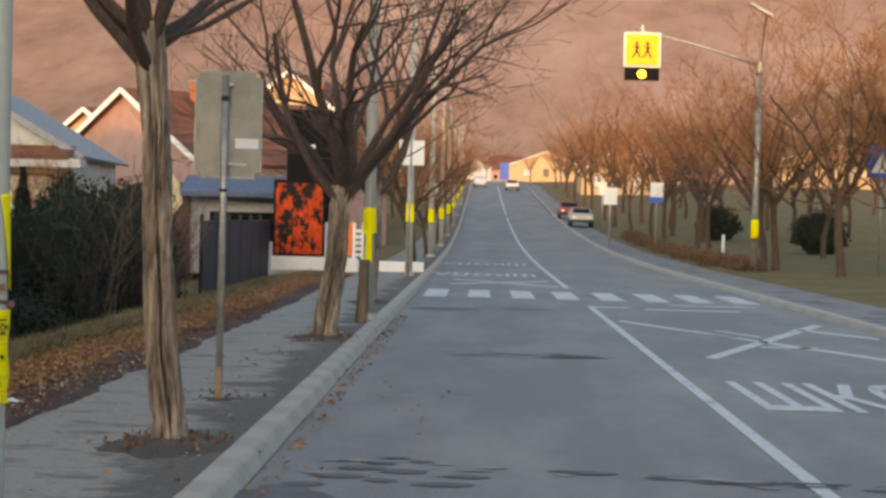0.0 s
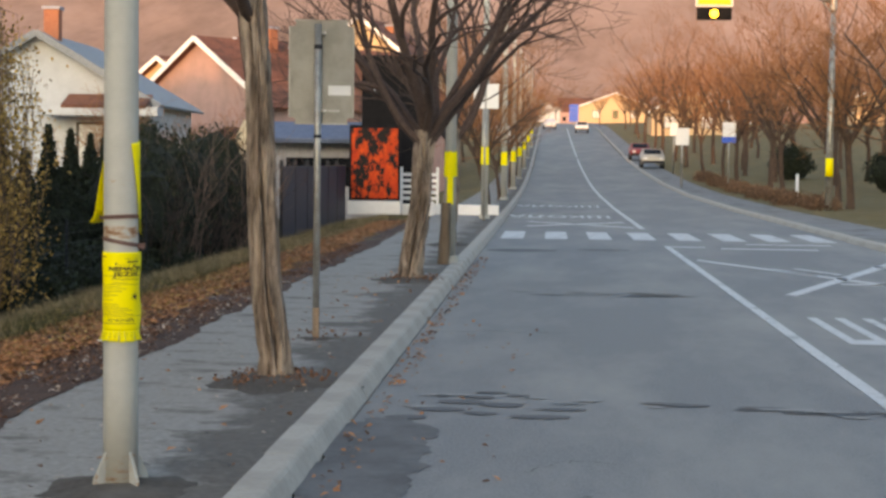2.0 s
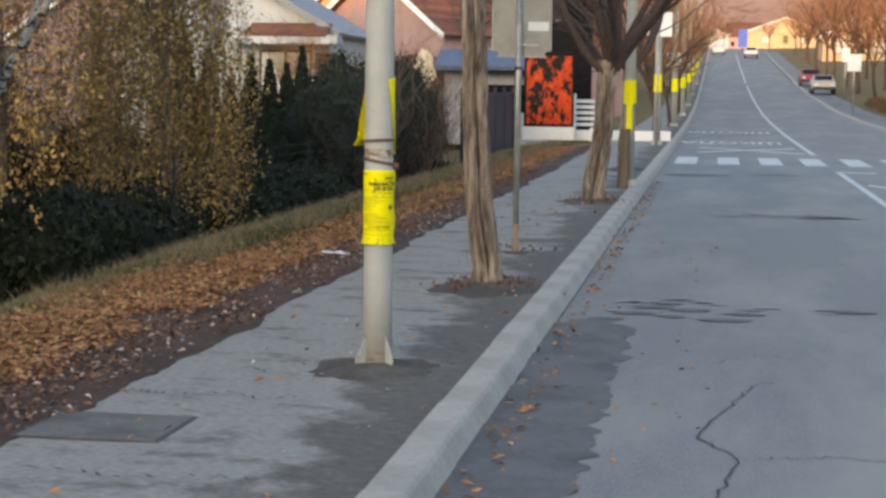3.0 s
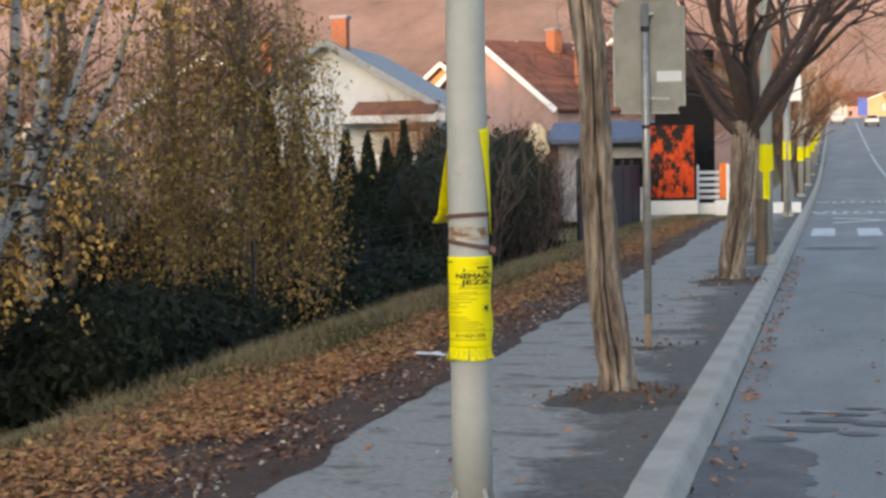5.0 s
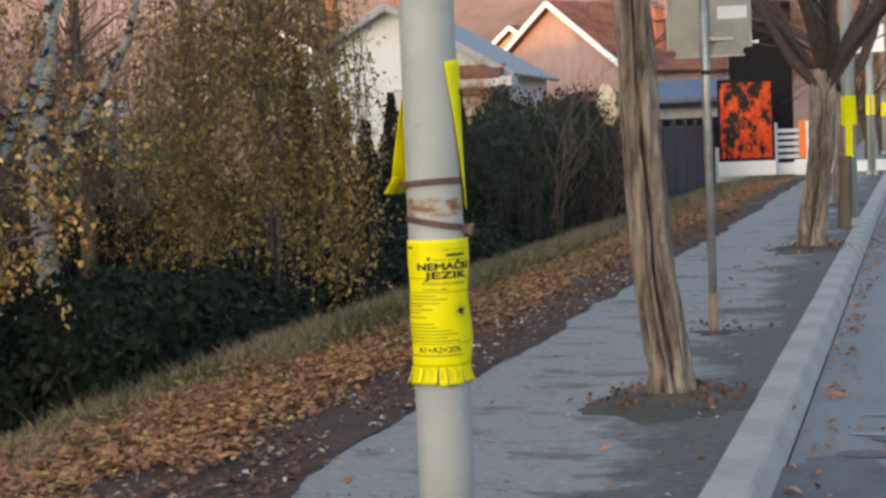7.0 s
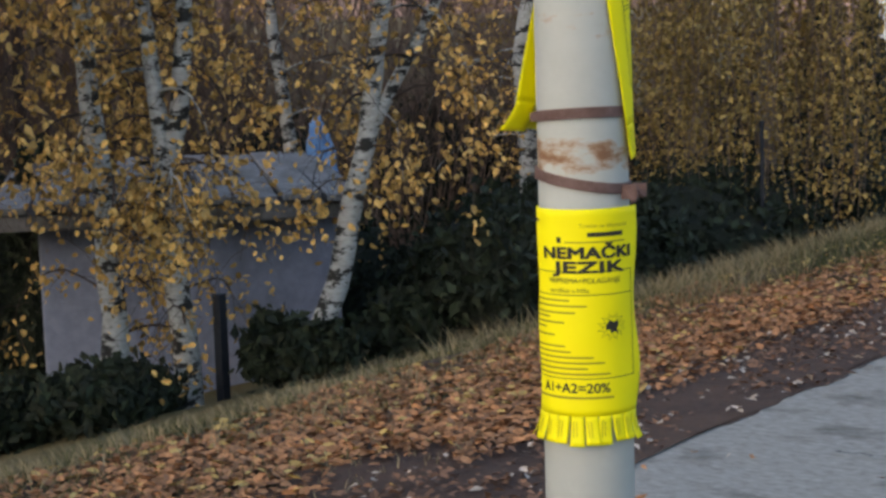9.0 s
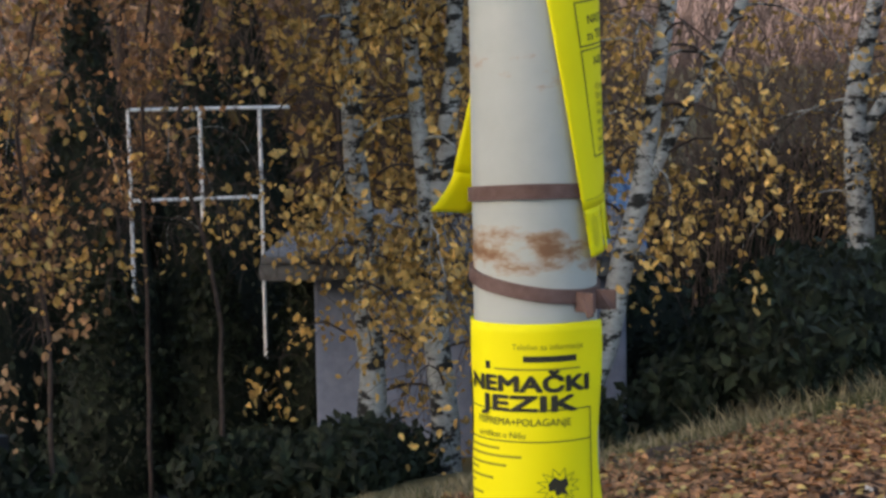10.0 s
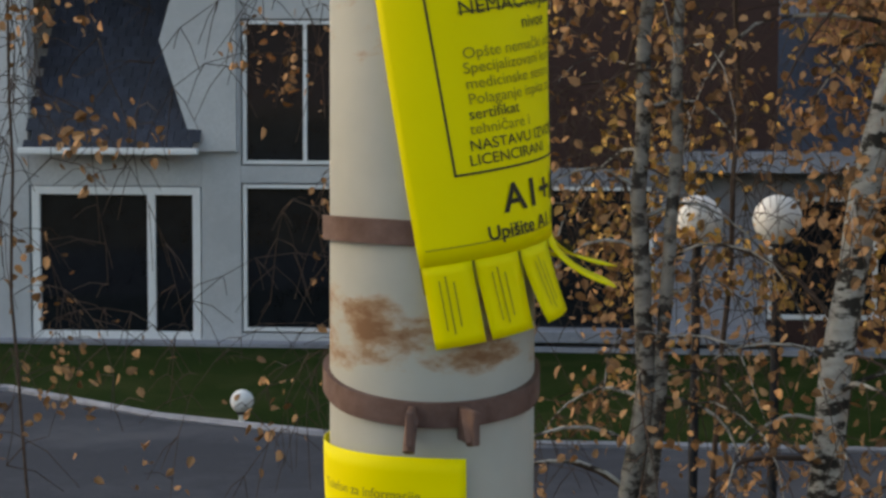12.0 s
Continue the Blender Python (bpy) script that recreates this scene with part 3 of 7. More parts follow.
for c in ([(4.62, 22.1), (4.68, 22.5), (7.9, 14.2), (7.84, 13.8)], [(5.12, 14.5), (5.24, 14.3), (8.2, 22.4), (8.08, 22.7)], [(5.6, 20.0), (5.72, 20.1), (6.2, 18.6), (6.1, 18.5)], [(6.0, 20.2), (6.1, 20.3), (6.6, 18.9), (6.5, 18.8)], [(6.2, 16.6), (7.0, 16.6), (7.0, 16.85), (6.2, 16.85)], [(7.4, 21.0), (8.4, 19.0), (8.45, 19.3), (7.5, 21.3)], [(5.5, 26.4), (7.4, 26.4), (7.4, 26.75), (5.5, 26.75)],
          [(6.2, 28.4), (8.0, 28.4), (8.0, 28.7), (6.2, 28.7)], [(1.5, 37.2), (4.2, 41.0), (4.1, 41.4), (1.4, 37.6)], [(4.2, 37.0), (4.3, 37.4), (1.5, 41.2), (1.4, 40.8)]):
    marking("painted_line", c)
text_mesh("school_lettering", "ШКОЛА", 1.9, Matrix.Translation(on(4.84, 9.5, -0.094)) @ Matrix.Rotation(ROAD_TURN, 4, "Z") @ Matrix.Diagonal((0.46, 1.95, 1, 1)), PAINT, road, align="LEFT", bold=0.035)
for s in (46.0, 58.0):
    text_mesh("school_lettering", "ШКОЛА", 1.7, Matrix.Translation(on(4.0, s, -0.094)) @ Matrix.Rotation(ROAD_TURN + math.pi, 4, "Z") @ Matrix.Diagonal((0.5, 1.9, 1, 1)), PAINT, road, align="LEFT", bold=0.03)

# ---- lamp pole with its bands and bills ----
PR = 0.0825


def sheet_map(arc0, z_top, phi, r, bulge):
    """Sheet (u right, v down) wrapped round the pole; arc counted from +x towards +y."""
    c, s = math.cos(phi), math.sin(phi)

    def f(u, v, lift=0.0):
        arc = arc0 + u * c + v * s
        z = z_top - v * c + u * s
        rr = r + bulge(u, v) + lift
        az = arc / PR
        return Vector((rr * math.cos(az), rr * math.sin(az), z))
    return f


def bent_sheet(name, f, u0, u1, v0, v1, nu, nv, material, parent, label="", lift=0.0):
    verts = [f(u0 + (u1 - u0) * i / nu, v0 + (v1 - v0) * j / nv, lift) for j in range(nv + 1) for i in range(nu + 1)]
    w = nu + 1
    faces = [(j * w + i, (j + 1) * w + i, (j + 1) * w + i + 1, j * w + i + 1) for j in range(nv) for i in range(nu)]
    ob = mesh_of(name, verts, faces, material, parent, label, smooth=True)
    sol = ob.modifiers.new("thickness", "SOLIDIFY")
    sol.thickness, sol.offset = 0.0008, 0
    return ob


def sheet_text(name, body, size, u, v, f, material, parent, align="LEFT", width=1.0, bold=0.0, lift=0.0016, turn=0.0, heavy=()):
    ob = text_mesh(name, body, size, Matrix.Rotation(turn, 4, "Z"), material, parent, 0, align, width, bold)
    flat = [(q.co.x, q.co.y) for q in ob.data.vertices]
    rings = [tuple(q.vertices) for q in ob.data.polygons]
    verts, faces = [], []
    for k, (du, dv) in enumerate([(0.0, 0.0), *heavy]):
        faces += [tuple(i + len(verts) for i in r) for r in rings]
        verts += [f(u + x + du, v - y + dv, lift + 0.00015 * k) for x, y in flat]
    ob.data.clear_geometry()
    ob.data.from_pydata(verts, [], faces)
    return ob


def sheet_bars(name, rows, f, material, parent, lift=0.0014):
    """Unreadable lines as plain bars (u0, u1, v, height), in one mesh."""
    verts, faces = [], []
    for u0, u1, v, h in rows:
        n = max(2, int((u1 - u0) / 0.008))
        base = len(verts)
        for i in range(n + 1):
            uu = u0 + (u1 - u0) * i / n
            verts += [f(uu, v - h / 2, lift), f(uu, v + h / 2, lift)]
        faces += [(base + 2 * i, base + 2 * i + 1, base + 2 * i + 3, base + 2 * i + 2) for i in range(n)]
    return mesh_of(name, verts, faces, material, parent)


def lamp_pole():
    p = thing("lamp_pole", "tall pale grey painted steel street pole with rusty bands", "pole", group="street poles")
    part("shaft", tubem([(0, 0, 0.0), (0, 0, 0.5), (0, 0, 1.5), (0.0, 0, 3.5), (0, 0, 7.5)], [PR + 0.001, PR, PR - 0.001, PR - 0.006, PR - 0.02], 48), POLERUST, p, smooth=True)
    part("base_plate", boxm((0.27, 0.27, 0.02), (0, 0, 0.004), 0.87, bevel=0.003), RUSTSTAIN, p, "rust-stained steel foot plate")
    for k in range(4):
        bm = bmesh.new()
        a = k * math.pi / 2 + 0.87
        d, w = Vector((math.cos(a), math.sin(a), 0)), Vector((-math.sin(a), math.cos(a), 0)) * 0.007
        q = [d * (PR - 0.004) + Vector((0, 0, 0.02)), d * 0.15 + Vector((0, 0, 0.01)), d * 0.15 + Vector((0, 0, 0.06)), d * (PR - 0.004) + Vector((0, 0, 0.20))]
        lo, hi = [bm.verts.new(v - w) for v in q], [bm.verts.new(v + w) for v in q]
        bm.faces.new(lo[::-1]), bm.faces.new(hi)
        for i in range(4):
            bm.faces.new((lo[i], lo[(i + 1) % 4], hi[(i + 1) % 4], hi[i]))
        part("gusset", bm, POLERUST, p)

    def band(z_of, h, name):
        verts, faces = [], []
        for i in range(65):
            az = 2 * math.pi * i / 64
            z = z_of(az)
            w = 0.001 * math.sin(az * 7)
            for r, dz in ((PR - 0.002, -h / 2), (PR + 0.0045 + w, -h / 2), (PR + 0.0045 + w, h / 2), (PR - 0.002, h / 2)):
                verts.append((r * math.cos(az), r * math.sin(az), z + dz))
        for i in range(64):
            for k in range(4):
                faces.append((4 * i + k, 4 * i + (k + 1) % 4, 4 * i + 4 + (k + 1) % 4, 4 * i + 4 + k))
        return mesh_of(name, verts, faces, RUST, p, "rust-brown steel band", smooth=False)
    band(lambda az: 1.306 + 0.006 * math.cos(az + 0.6), 0.019, "band")
    lower = band(lambda az: 1.190 - 0.016 * math.cos(az - 0.2), 0.019, "band")
    for az, tip in ((-0.02, -0.010), (0.42, -0.004)):
        d = Vector((math.cos(az), math.sin(az), 0))
        part("bolt_lug", boxm((0.032, 0.006, 0.026), d * (PR + 0.016) + Vector((0, 0, 1.168)), az + 0.1, 0.002), RUST, lower)
        part("bolt", tubem([d * (PR + 0.012) + Vector((0, 0, 1.176)), d * (PR + 0.026) + Vector((0, 0, 1.160 + tip))], 0.005, 8), RUST, lower)
    part("bolt_lug", boxm((0.02, 0.012, 0.016), (PR * math.cos(-2.9) * 1.08, PR * math.sin(-2.9) * 1.08, 1.302), -2.9, 0.002), RUST, p)
    return p


pole = lamp_pole()


def lower_bill():
    p = thing("paper_bill", "bright yellow paper bill with black print wrapped round the pole", "poster", group="yellow bills")
    A0, W = radians(-163) * PR, radians(187) * PR

    def bulge(u, v):
        edge = max(0.0, (u - W + 0.05) / 0.05)
        flare = max(0.0, (v - 0.36) / 0.06)
        return 0.0025 + 0.010 * edge * edge * (0.6 + 0.5 * math.sin(v * 26 + 0.6)) + 0.010 * flare * flare + 0.0012 * math.sin(v * 34 + u * 12)
    f = sheet_map(A0, 1.142, 0.0, PR, bulge)
    paper = bent_sheet("sheet", f, 0, W, 0, 0.372, 48, 30, YELLOW, p)
    n = 11
    for i in range(n):
        u0, u1 = W * i / n + 0.0008, W * (i + 1) / n - 0.0008
        rnd = random.Random(i)
        k, lean = rnd.uniform(-0.4, 1.2), rnd.uniform(-0.004, 0.004)

        def g(u, v, lift=0.0, k=k, lean=lean):
            q = max(0.0, (v - 0.372) / 0.05)
            return f(u + lean * q, v, lift + 0.006 * k * q * q)
        bent_sheet("tear_strip", g, u0, u1, 0.372, 0.422 + rnd.uniform(-0.004, 0.004), 4, 6, YELLOW, p)
        sheet_bars("strip_print", [(u0 + 0.005, u0 + 0.0062, 0.395, 0.030), (u0 + 0.010, u0 + 0.0112, 0.395, 0.026)], g, INKFAINT, p)
    N0 = radians(51) * PR
    HEAVY = ((0.0012, 0), (0.0024, 0), (0.0034, 0), (0.0, 0.0012), (0.0012, 0.0012), (0.0024, 0.0012), (0.0012, -0.0012), (0.0024, -0.0012))
    sheet_text("heading", "NEMAČKI", 0.028, N0 + 0.084, 0.079, f, INK, p, "CENTER", 1.46, 0.0, heavy=HEAVY)
    sheet_text("heading", "JEZIK", 0.028, N0 + 0.087, 0.1045, f, INK, p, "CENTER", 2.0, 0.0, heavy=HEAVY)
    sheet_text("small_line", "Telefon za informacije", 0.0105, N0 + 0.118, 0.030, f, INKFAINT, p, "CENTER")
    sheet_text("small_line", "PRIPREMA+POLAGANJE", 0.0135, N0 + 0.078, 0.128, f, INK, p, "CENTER", 0.95)
    sheet_text("small_line", "sertifikat u Nišu", 0.0115, N0 + 0.05, 0.145, f, INK, p, "CENTER")
    sheet_text("offer_line", "A1+A2=20%", 0.024, N0 + 0.055, 0.322, f, INK, p, "CENTER", 1.05, 0.0004)
    rows = [(0.012, 0.055, 0.022, 0.005), (N0 + 0.085, N0 + 0.155, 0.0455, 0.008), (N0 + 0.03, N0 + 0.038, 0.055, 0.010)]
    for row in rows:
        sheet_bars("print_bar", [row], f, INK, p)
    rows = [(N0 + 0.045, N0 + 0.16, 0.059, 0.0025)]
    rows += [(0.015, 0.015 + w, v, 0.0032) for v, w in ((0.163, 0.11), (0.173, 0.14), (0.185, 0.12), (0.193, 0.07), (0.203, 0.10), (0.212, 0.06), (0.226, 0.08), (0.246, 0.10), (0.256, 0.11), (0.266, 0.15), (0.276, 0.17), (0.286, 0.14), (0.296, 0.18))]
    rows += [(0.02, 0.2, 0.3385, 0.004)]
    for row in rows:
        sheet_bars("print_bar", [row], f, INKFAINT, p)
    frame_rows = [(0.006, W - 0.02, 0.112, 0.0014), (0.006, W - 0.02, 0.153, 0.0014), (0.006, W - 0.02, 0.304, 0.0014), (W - 0.0215, W - 0.02, 0.208, 0.19)]
    for row in frame_rows:
        sheet_bars("printed_rule", [row], f, INK, p)
    # star-shaped badge with a dark blot inside
    verts, faces = [], []
    cu, cv = N0 + 0.128, 0.212
    for i in range(24):
        t = 2 * math.pi * i / 24
        r = 0.030 if i % 2 else 0.018
        for rr in (r, r - 0.0016):
            verts.append(f(cu + rr * math.cos(t), cv + rr * math.sin(t) * 0.85, 0.0016))
    faces = [(2 * i, 2 * i + 1, 2 * ((i + 1) % 24) + 1, 2 * ((i + 1) % 24)) for i in range(24)]
    mesh_of("badge_outline", verts, faces, INK, p)
    blot = [(-0.014, -0.004), (-0.006, -0.013), (0.002, -0.008), (0.010, -0.012), (0.013, -0.002), (0.008, 0.004), (0.013, 0.012), (0.003, 0.009), (-0.003, 0.013), (-0.006, 0.004), (-0.013, 0.006)]
    mesh_of("badge_blot", [f(cu + x, cv + y, 0.0016) for x, y in blot], [list(range(len(blot)))], INK, p)
    return p


def upper_bill():
    p = thing("paper_bill", "slanted yellow paper bill with tear-off strips hanging from the pole", "poster", group="yellow bills")
    PHI = radians(9.5)
    A0, W, H = radians(-41) * PR, 0.292, 0.375

    def bulge(u, v):
        low = max(0.0, (v - 0.12) / 0.3)
        out = max(0.0, (u - 0.225) / 0.067)
        mid = math.exp(-((u - 0.11) / 0.05) ** 2)
        return 0.0060 + 0.004 * low * low + 0.035 * out * out * low + 0.004 * mid * low
    f = sheet_map(A0, 1.655, PHI, PR, bulge)
    bent_sheet("sheet", f, 0, W, 0, H, 52, 26, YELLOW, p)
    n = 8
    for i in range(n):
        u0, u1 = W * i / n + 0.0008, W * (i + 1) / n - 0.0008
        k = (0.02, 0.06, 0.35, 1.7, 2.3, 2.0, 1.4, 0.8)[i]
        lean = (0, 0.003, 0.008, 0.018, 0.014, 0.006, 0, 0)[i]

        def g(u, v, lift=0.0, k=k, lean=lean):
            q = max(0.0, (v - H) / 0.06)
            return f(u + lean * q, v - 0.010 * k * q * q, lift + 0.028 * k * q ** 1.5)
        bent_sheet("tear_strip", g, u0, u1, H, H + 0.062, 4, 8, YELLOW, p)
        sheet_bars("strip_print", [(u0 + 0.010, u0 + 0.0108, H + 0.03, 0.038), (u0 + 0.0145, u0 + 0.0154, H + 0.03, 0.044), (u0 + 0.0195, u0 + 0.0204, H + 0.03, 0.034)], g, INKFAINT, p)
        sheet_bars("strip_rule", [(u0 - 0.001, u0 + 0.0002, H + 0.01, 0.02)], f, INKFAINT, p)
    B = 0.034
    for row in [(B, W - 0.02, 0.113, 0.0016), (B, B + 0.0016, 0.1415, 0.057), (B, W - 0.02, 0.169, 0.0016), (B, W - 0.02, 0.1745, 0.0016), (B, B + 0.0016, 0.2425, 0.137), (B, W - 0.02, 0.311, 0.0016)]:
        sheet_bars("printed_rule", [row], f, INK, p)
    sheet_bars("print_block", [(B + 0.01, B + 0.05, 0.097, 0.016)], f, INK, p)
    sheet_text("heading", "NASTAVA+ISPIT", 0.0165, B + 0.018, 0.137, f, INK, p)
    sheet_text("heading", "za TELC sertifikat", 0.0165, B + 0.014, 0.157, f, INK, p)
    sheet_text("heading", "NEMAČKI JEZIK", 0.0155, B + 0.022, 0.190, f, INK, p)
    sheet_bars("underline", [(B + 0.022, B + 0.14, 0.1925, 0.001)], f, INK, p)
    sheet_text("heading", "nivoe", 0.0135, B + 0.07, 0.206, f, INK, p)
    sheet_text("text_line", "Opšte nemački od A1", 0.0115, B + 0.020, 0.223, f, INKFAINT, p)
    for v, line in ((0.234, "Specijalizovani kursevi"), (0.2455, "medicinske sestre"), (0.257, "Polaganje ispita za")):
        sheet_text("text_line", line, 0.0115, B + 0.0185, v, f, INKFAINT, p)
    sheet_text("text_line", "sertifikat", 0.0115, B + 0.017, 0.268, f, INK, p)
    sheet_text("text_line", "tehničare i", 0.0115, B + 0.016, 0.279, f, INKFAINT, p)
    sheet_text("text_line", "NASTAVU IZVODE", 0.0115, B + 0.014, 0.291, f, INK, p)
    sheet_text("text_line", "LICENCIRANI", 0.0115, B + 0.012, 0.302, f, INK, p)
    sheet_text("offer_line", "A1+A2", 0.030, B + 0.032, 0.335, f, INK, p, bold=0.0005)
    sheet_text("offer_line", "Upišite A1 i A2", 0.0145, B + 0.016, 0.358, f, INK, p, bold=0.0002)
    sheet_bars("strip_rule", [(0.006, W, H - 0.012, 0.0008)], f, INKFAINT, p)
    return p


lower_bill()
upper_bill()


def mound(x, y, r, seed, material=DIRT, h=0.035):
    """A low heap of dirt whose edge sinks into the footway."""
    verts, faces, nr, nt = [(x, y, h)], [], 7, 40
    for i in range(1, nr + 1):
        f = i / nr
        for k in range(nt):
            t = 2 * math.pi * k / nt
            rr = r * f * (1 + 0.35 * noise.noise(Vector((math.cos(t) * 1.6, math.sin(t) * 1.6, seed))) + 0.12 * noise.noise(Vector((math.cos(t) * 6, math.sin(t) * 6, seed))))
            z = h * (1 - f * f) - 0.022 * f + 0.012 * noise.noise(Vector((x + rr * math.cos(t), y + rr * math.sin(t), 0)) * 9)
            verts.append((x + rr * math.cos(t), y + rr * math.sin(t) * 1.2, z))
    for k in range(nt):
        faces.append((0, 1 + k, 1 + (k + 1) % nt))
        for i in range(nr - 1):
            a, b = 1 + i * nt, 1 + (i + 1) * nt
            faces.append((a + k, b + k, b + (k + 1) % nt, a + (k + 1) % nt))
    return mesh_of("dirt_heap", verts, faces, material, pavement, "bare dirt round a foot", smooth=True)


mound(0, 0, 0.42, 7, h=0.05)
# iron cover in the footway
cover = thing("footway_cover", "dark square steel access cover set in the footway", "cover")
part("plate", boxm((0.66, 0.58, 0.008), (-0.80, -2.0, 0.004), 0.05, 0.002), COVER, cover)
part("rim", boxm((0.71, 0.63, 0.006), (-0.80, -2.0, 0.002), 0.05, 0.002), DIRT, cover)

litter = thing("paper_scrap", "crumpled white paper scrap on the dark soil", "litter", Matrix.Translation(on(-1.66, 6.3, 0.02)))
bm = bmesh.new()
bmesh.ops.create_grid(bm, x_segments=7, y_segments=5, size=0.5, matrix=Matrix.Diagonal((0.24, 0.13, 1, 1)))
for v in bm.verts:
    v.co.z += 0.03 * noise.noise(v.co * 14) + 0.012
bmesh.ops.solidify(bm, geom=bm.faces[:], thickness=0.002)
part("paper", bm, SIGNWHITE, litter)

# ---- street trees ----


def split_trunk(bm, pts, radii, seed, sides=64, deep=0.5, clefts=()):
    """A trunk with long vertical splits and ridges in its bark."""
    rings = []
    steps = (len(pts) - 1) * 10
    for i in range(steps + 1):
        f = i / steps * (len(pts) - 1)
        k = min(int(f), len(pts) - 2)
        p = Vector(pts[k]).lerp(Vector(pts[k + 1]), f - k)
        r = radii[k] + (radii[k + 1] - radii[k]) * (f - k)
        ring = []
        for j in range(sides):
            t = 2 * math.pi * j / sides
            g = noise.noise(Vector((math.cos(t) * 2.2 + seed, math.sin(t) * 2.2, p.z * 0.55)))
            h = noise.noise(Vector((math.cos(t) * 6 + seed, math.sin(t) * 6, p.z * 1.6)))
            cut = -deep * max(0.0, 1 - abs(g) * 5) - 0.16 * max(0.0, 1 - abs(h) * 5)
            for az, low, high, wide in clefts:
                mid = az + 0.22 * noise.noise(Vector((p.z * 2.3, seed, az))) + 0.06 * noise.noise(Vector((p.z * 11, seed, az)))
                off = abs((t - mid + math.pi) % (2 * math.pi) - math.pi) / (wide * (1 + 0.5 * noise.noise(Vector((p.z * 4, az, 1)))))
                ends = max(0.0, min(1.0, (p.z - low) / 0.15, (high - p.z) / 0.3))
                cut += ends * (-0.85 * max(0.0, 1 - off * off) + 0.10 * math.exp(-((off - 1.5) / 0.4) ** 2))
            rr = r * (1 + 0.16 * g + 0.10 * h + cut + 0.05 * noise.noise(Vector((t * 5, p.z * 9, seed))))
            ring.append(bm.verts.new(p + Vector((math.cos(t) * rr, math.sin(t) * rr, 0))))
        rings.append(ring)
    for a, b in zip(rings, rings[1:]):
        for j in range(sides):
            bm.faces.new((a[j], a[(j + 1) % sides], b[(j + 1) % sides], b[j]))
    return bm


def street_tree(m, seed, trunk_h, radius, lean, label, crown=2.6, limbs=7, levels=4, spread=0.5, clefts=(), thick=(0.24, 0.45), up=(0.6, 1.7)):
    p = thing("street_tree", label, "tree", m, group="street trees")
    rnd = random.Random(seed)
    pts = [Vector((lean[0] * f, lean[1] * f, trunk_h * f)) + Vector((0.03 * math.sin(6 * f + seed), 0.02 * math.cos(5 * f), 0)) * min(1, f * 4) for f in (0, 0.06, 0.25, 0.5, 0.75, 1)]
    rad = [radius * k for k in (1.28, 1.06, 1.0, 0.94, 0.9, 1.0)]
    part("trunk", split_trunk(bmesh.new(), pts, rad, seed, clefts=clefts), BARK, p, smooth=True)
    top = pts[-1]
    tubes = []

    def grow(q, d, length, r, level):
        n, path, rr, dd = 5, [q.copy()], [r], d.normalized()
        for i in range(1, n + 1):
            dd = (dd + Vector((rnd.uniform(-1, 1), rnd.uniform(-1, 1), rnd.uniform(-0.6, 0.9))) * 0.3).normalized()
            q = q + dd * length / n
            path.append(q.copy())
            rr.append(max(0.003, r * (1 - 0.6 * i / n)))
        tubes.append((path, rr))
        if level < levels:
            for k in range(4 if level < 3 else 3):
                i = rnd.randint(2, n)
                side = Vector((rnd.uniform(-1, 1), rnd.uniform(-1, 1), rnd.uniform(-0.6, 0.8))).normalized()
                grow(path[i], (path[i] - path[i - 1]).normalized() + side * spread * 1.7, length * rnd.uniform(0.45, 0.7), rr[i] * 0.65, level + 1)
    for k in range(limbs):
        ang = 2 * math.pi * k / limbs + rnd.uniform(-0.3, 0.3)
        grow(top - Vector((0, 0, rnd.uniform(0, 0.35))), Vector((math.cos(ang), math.sin(ang), rnd.uniform(*up))), crown * rnd.uniform(0.7, 1.15), radius * rnd.uniform(*thick), 1)
    tubes_mesh("crown", tubes, 8, TWIG, p)
    return p


street_tree(Matrix.Translation((-0.13, 4.06, 0)), 3, 2.9, 0.109, (-0.24, 0.1), "old street tree with a split grey-brown trunk in a dirt pit", 2.6, 12, 5, clefts=((5.15, 0.0, 1.7, 0.20), (4.6, 0.1, 1.1, 0.11), (4.35, 1.3, 2.9, 0.14), (5.4, 1.6, 2.8, 0.12), (4.95, 0.9, 2.4, 0.08)), thick=(0.22, 0.5), up=(0.1, 2.4))
street_tree(Matrix.Translation((-0.62, 14.6, 0)), 11, 2.0, 0.15, (0.2, 0.1), "bare street tree forking low with dark spreading limbs", 3.0, 11, 5, clefts=((4.7, 0.0, 1.9, 0.22), (5.3, 0.0, 1.5, 0.12), (4.2, 0.2, 1.9, 0.10)), thick=(0.34, 0.6))
street_tree(Matrix.Translation((-1.25, 24.5, 0)), 17, 2.2, 0.14, (0.05, 0.1), "bare street tree with a thick dark trunk", 3.2, 7, 3)
for pos, seed in (((-0.13, 4.06), 5), ((-0.62, 14.6), 6), ((-1.25, 24.5), 8)):
    mound(pos[0], pos[1], 0.6, seed, h=0.06)


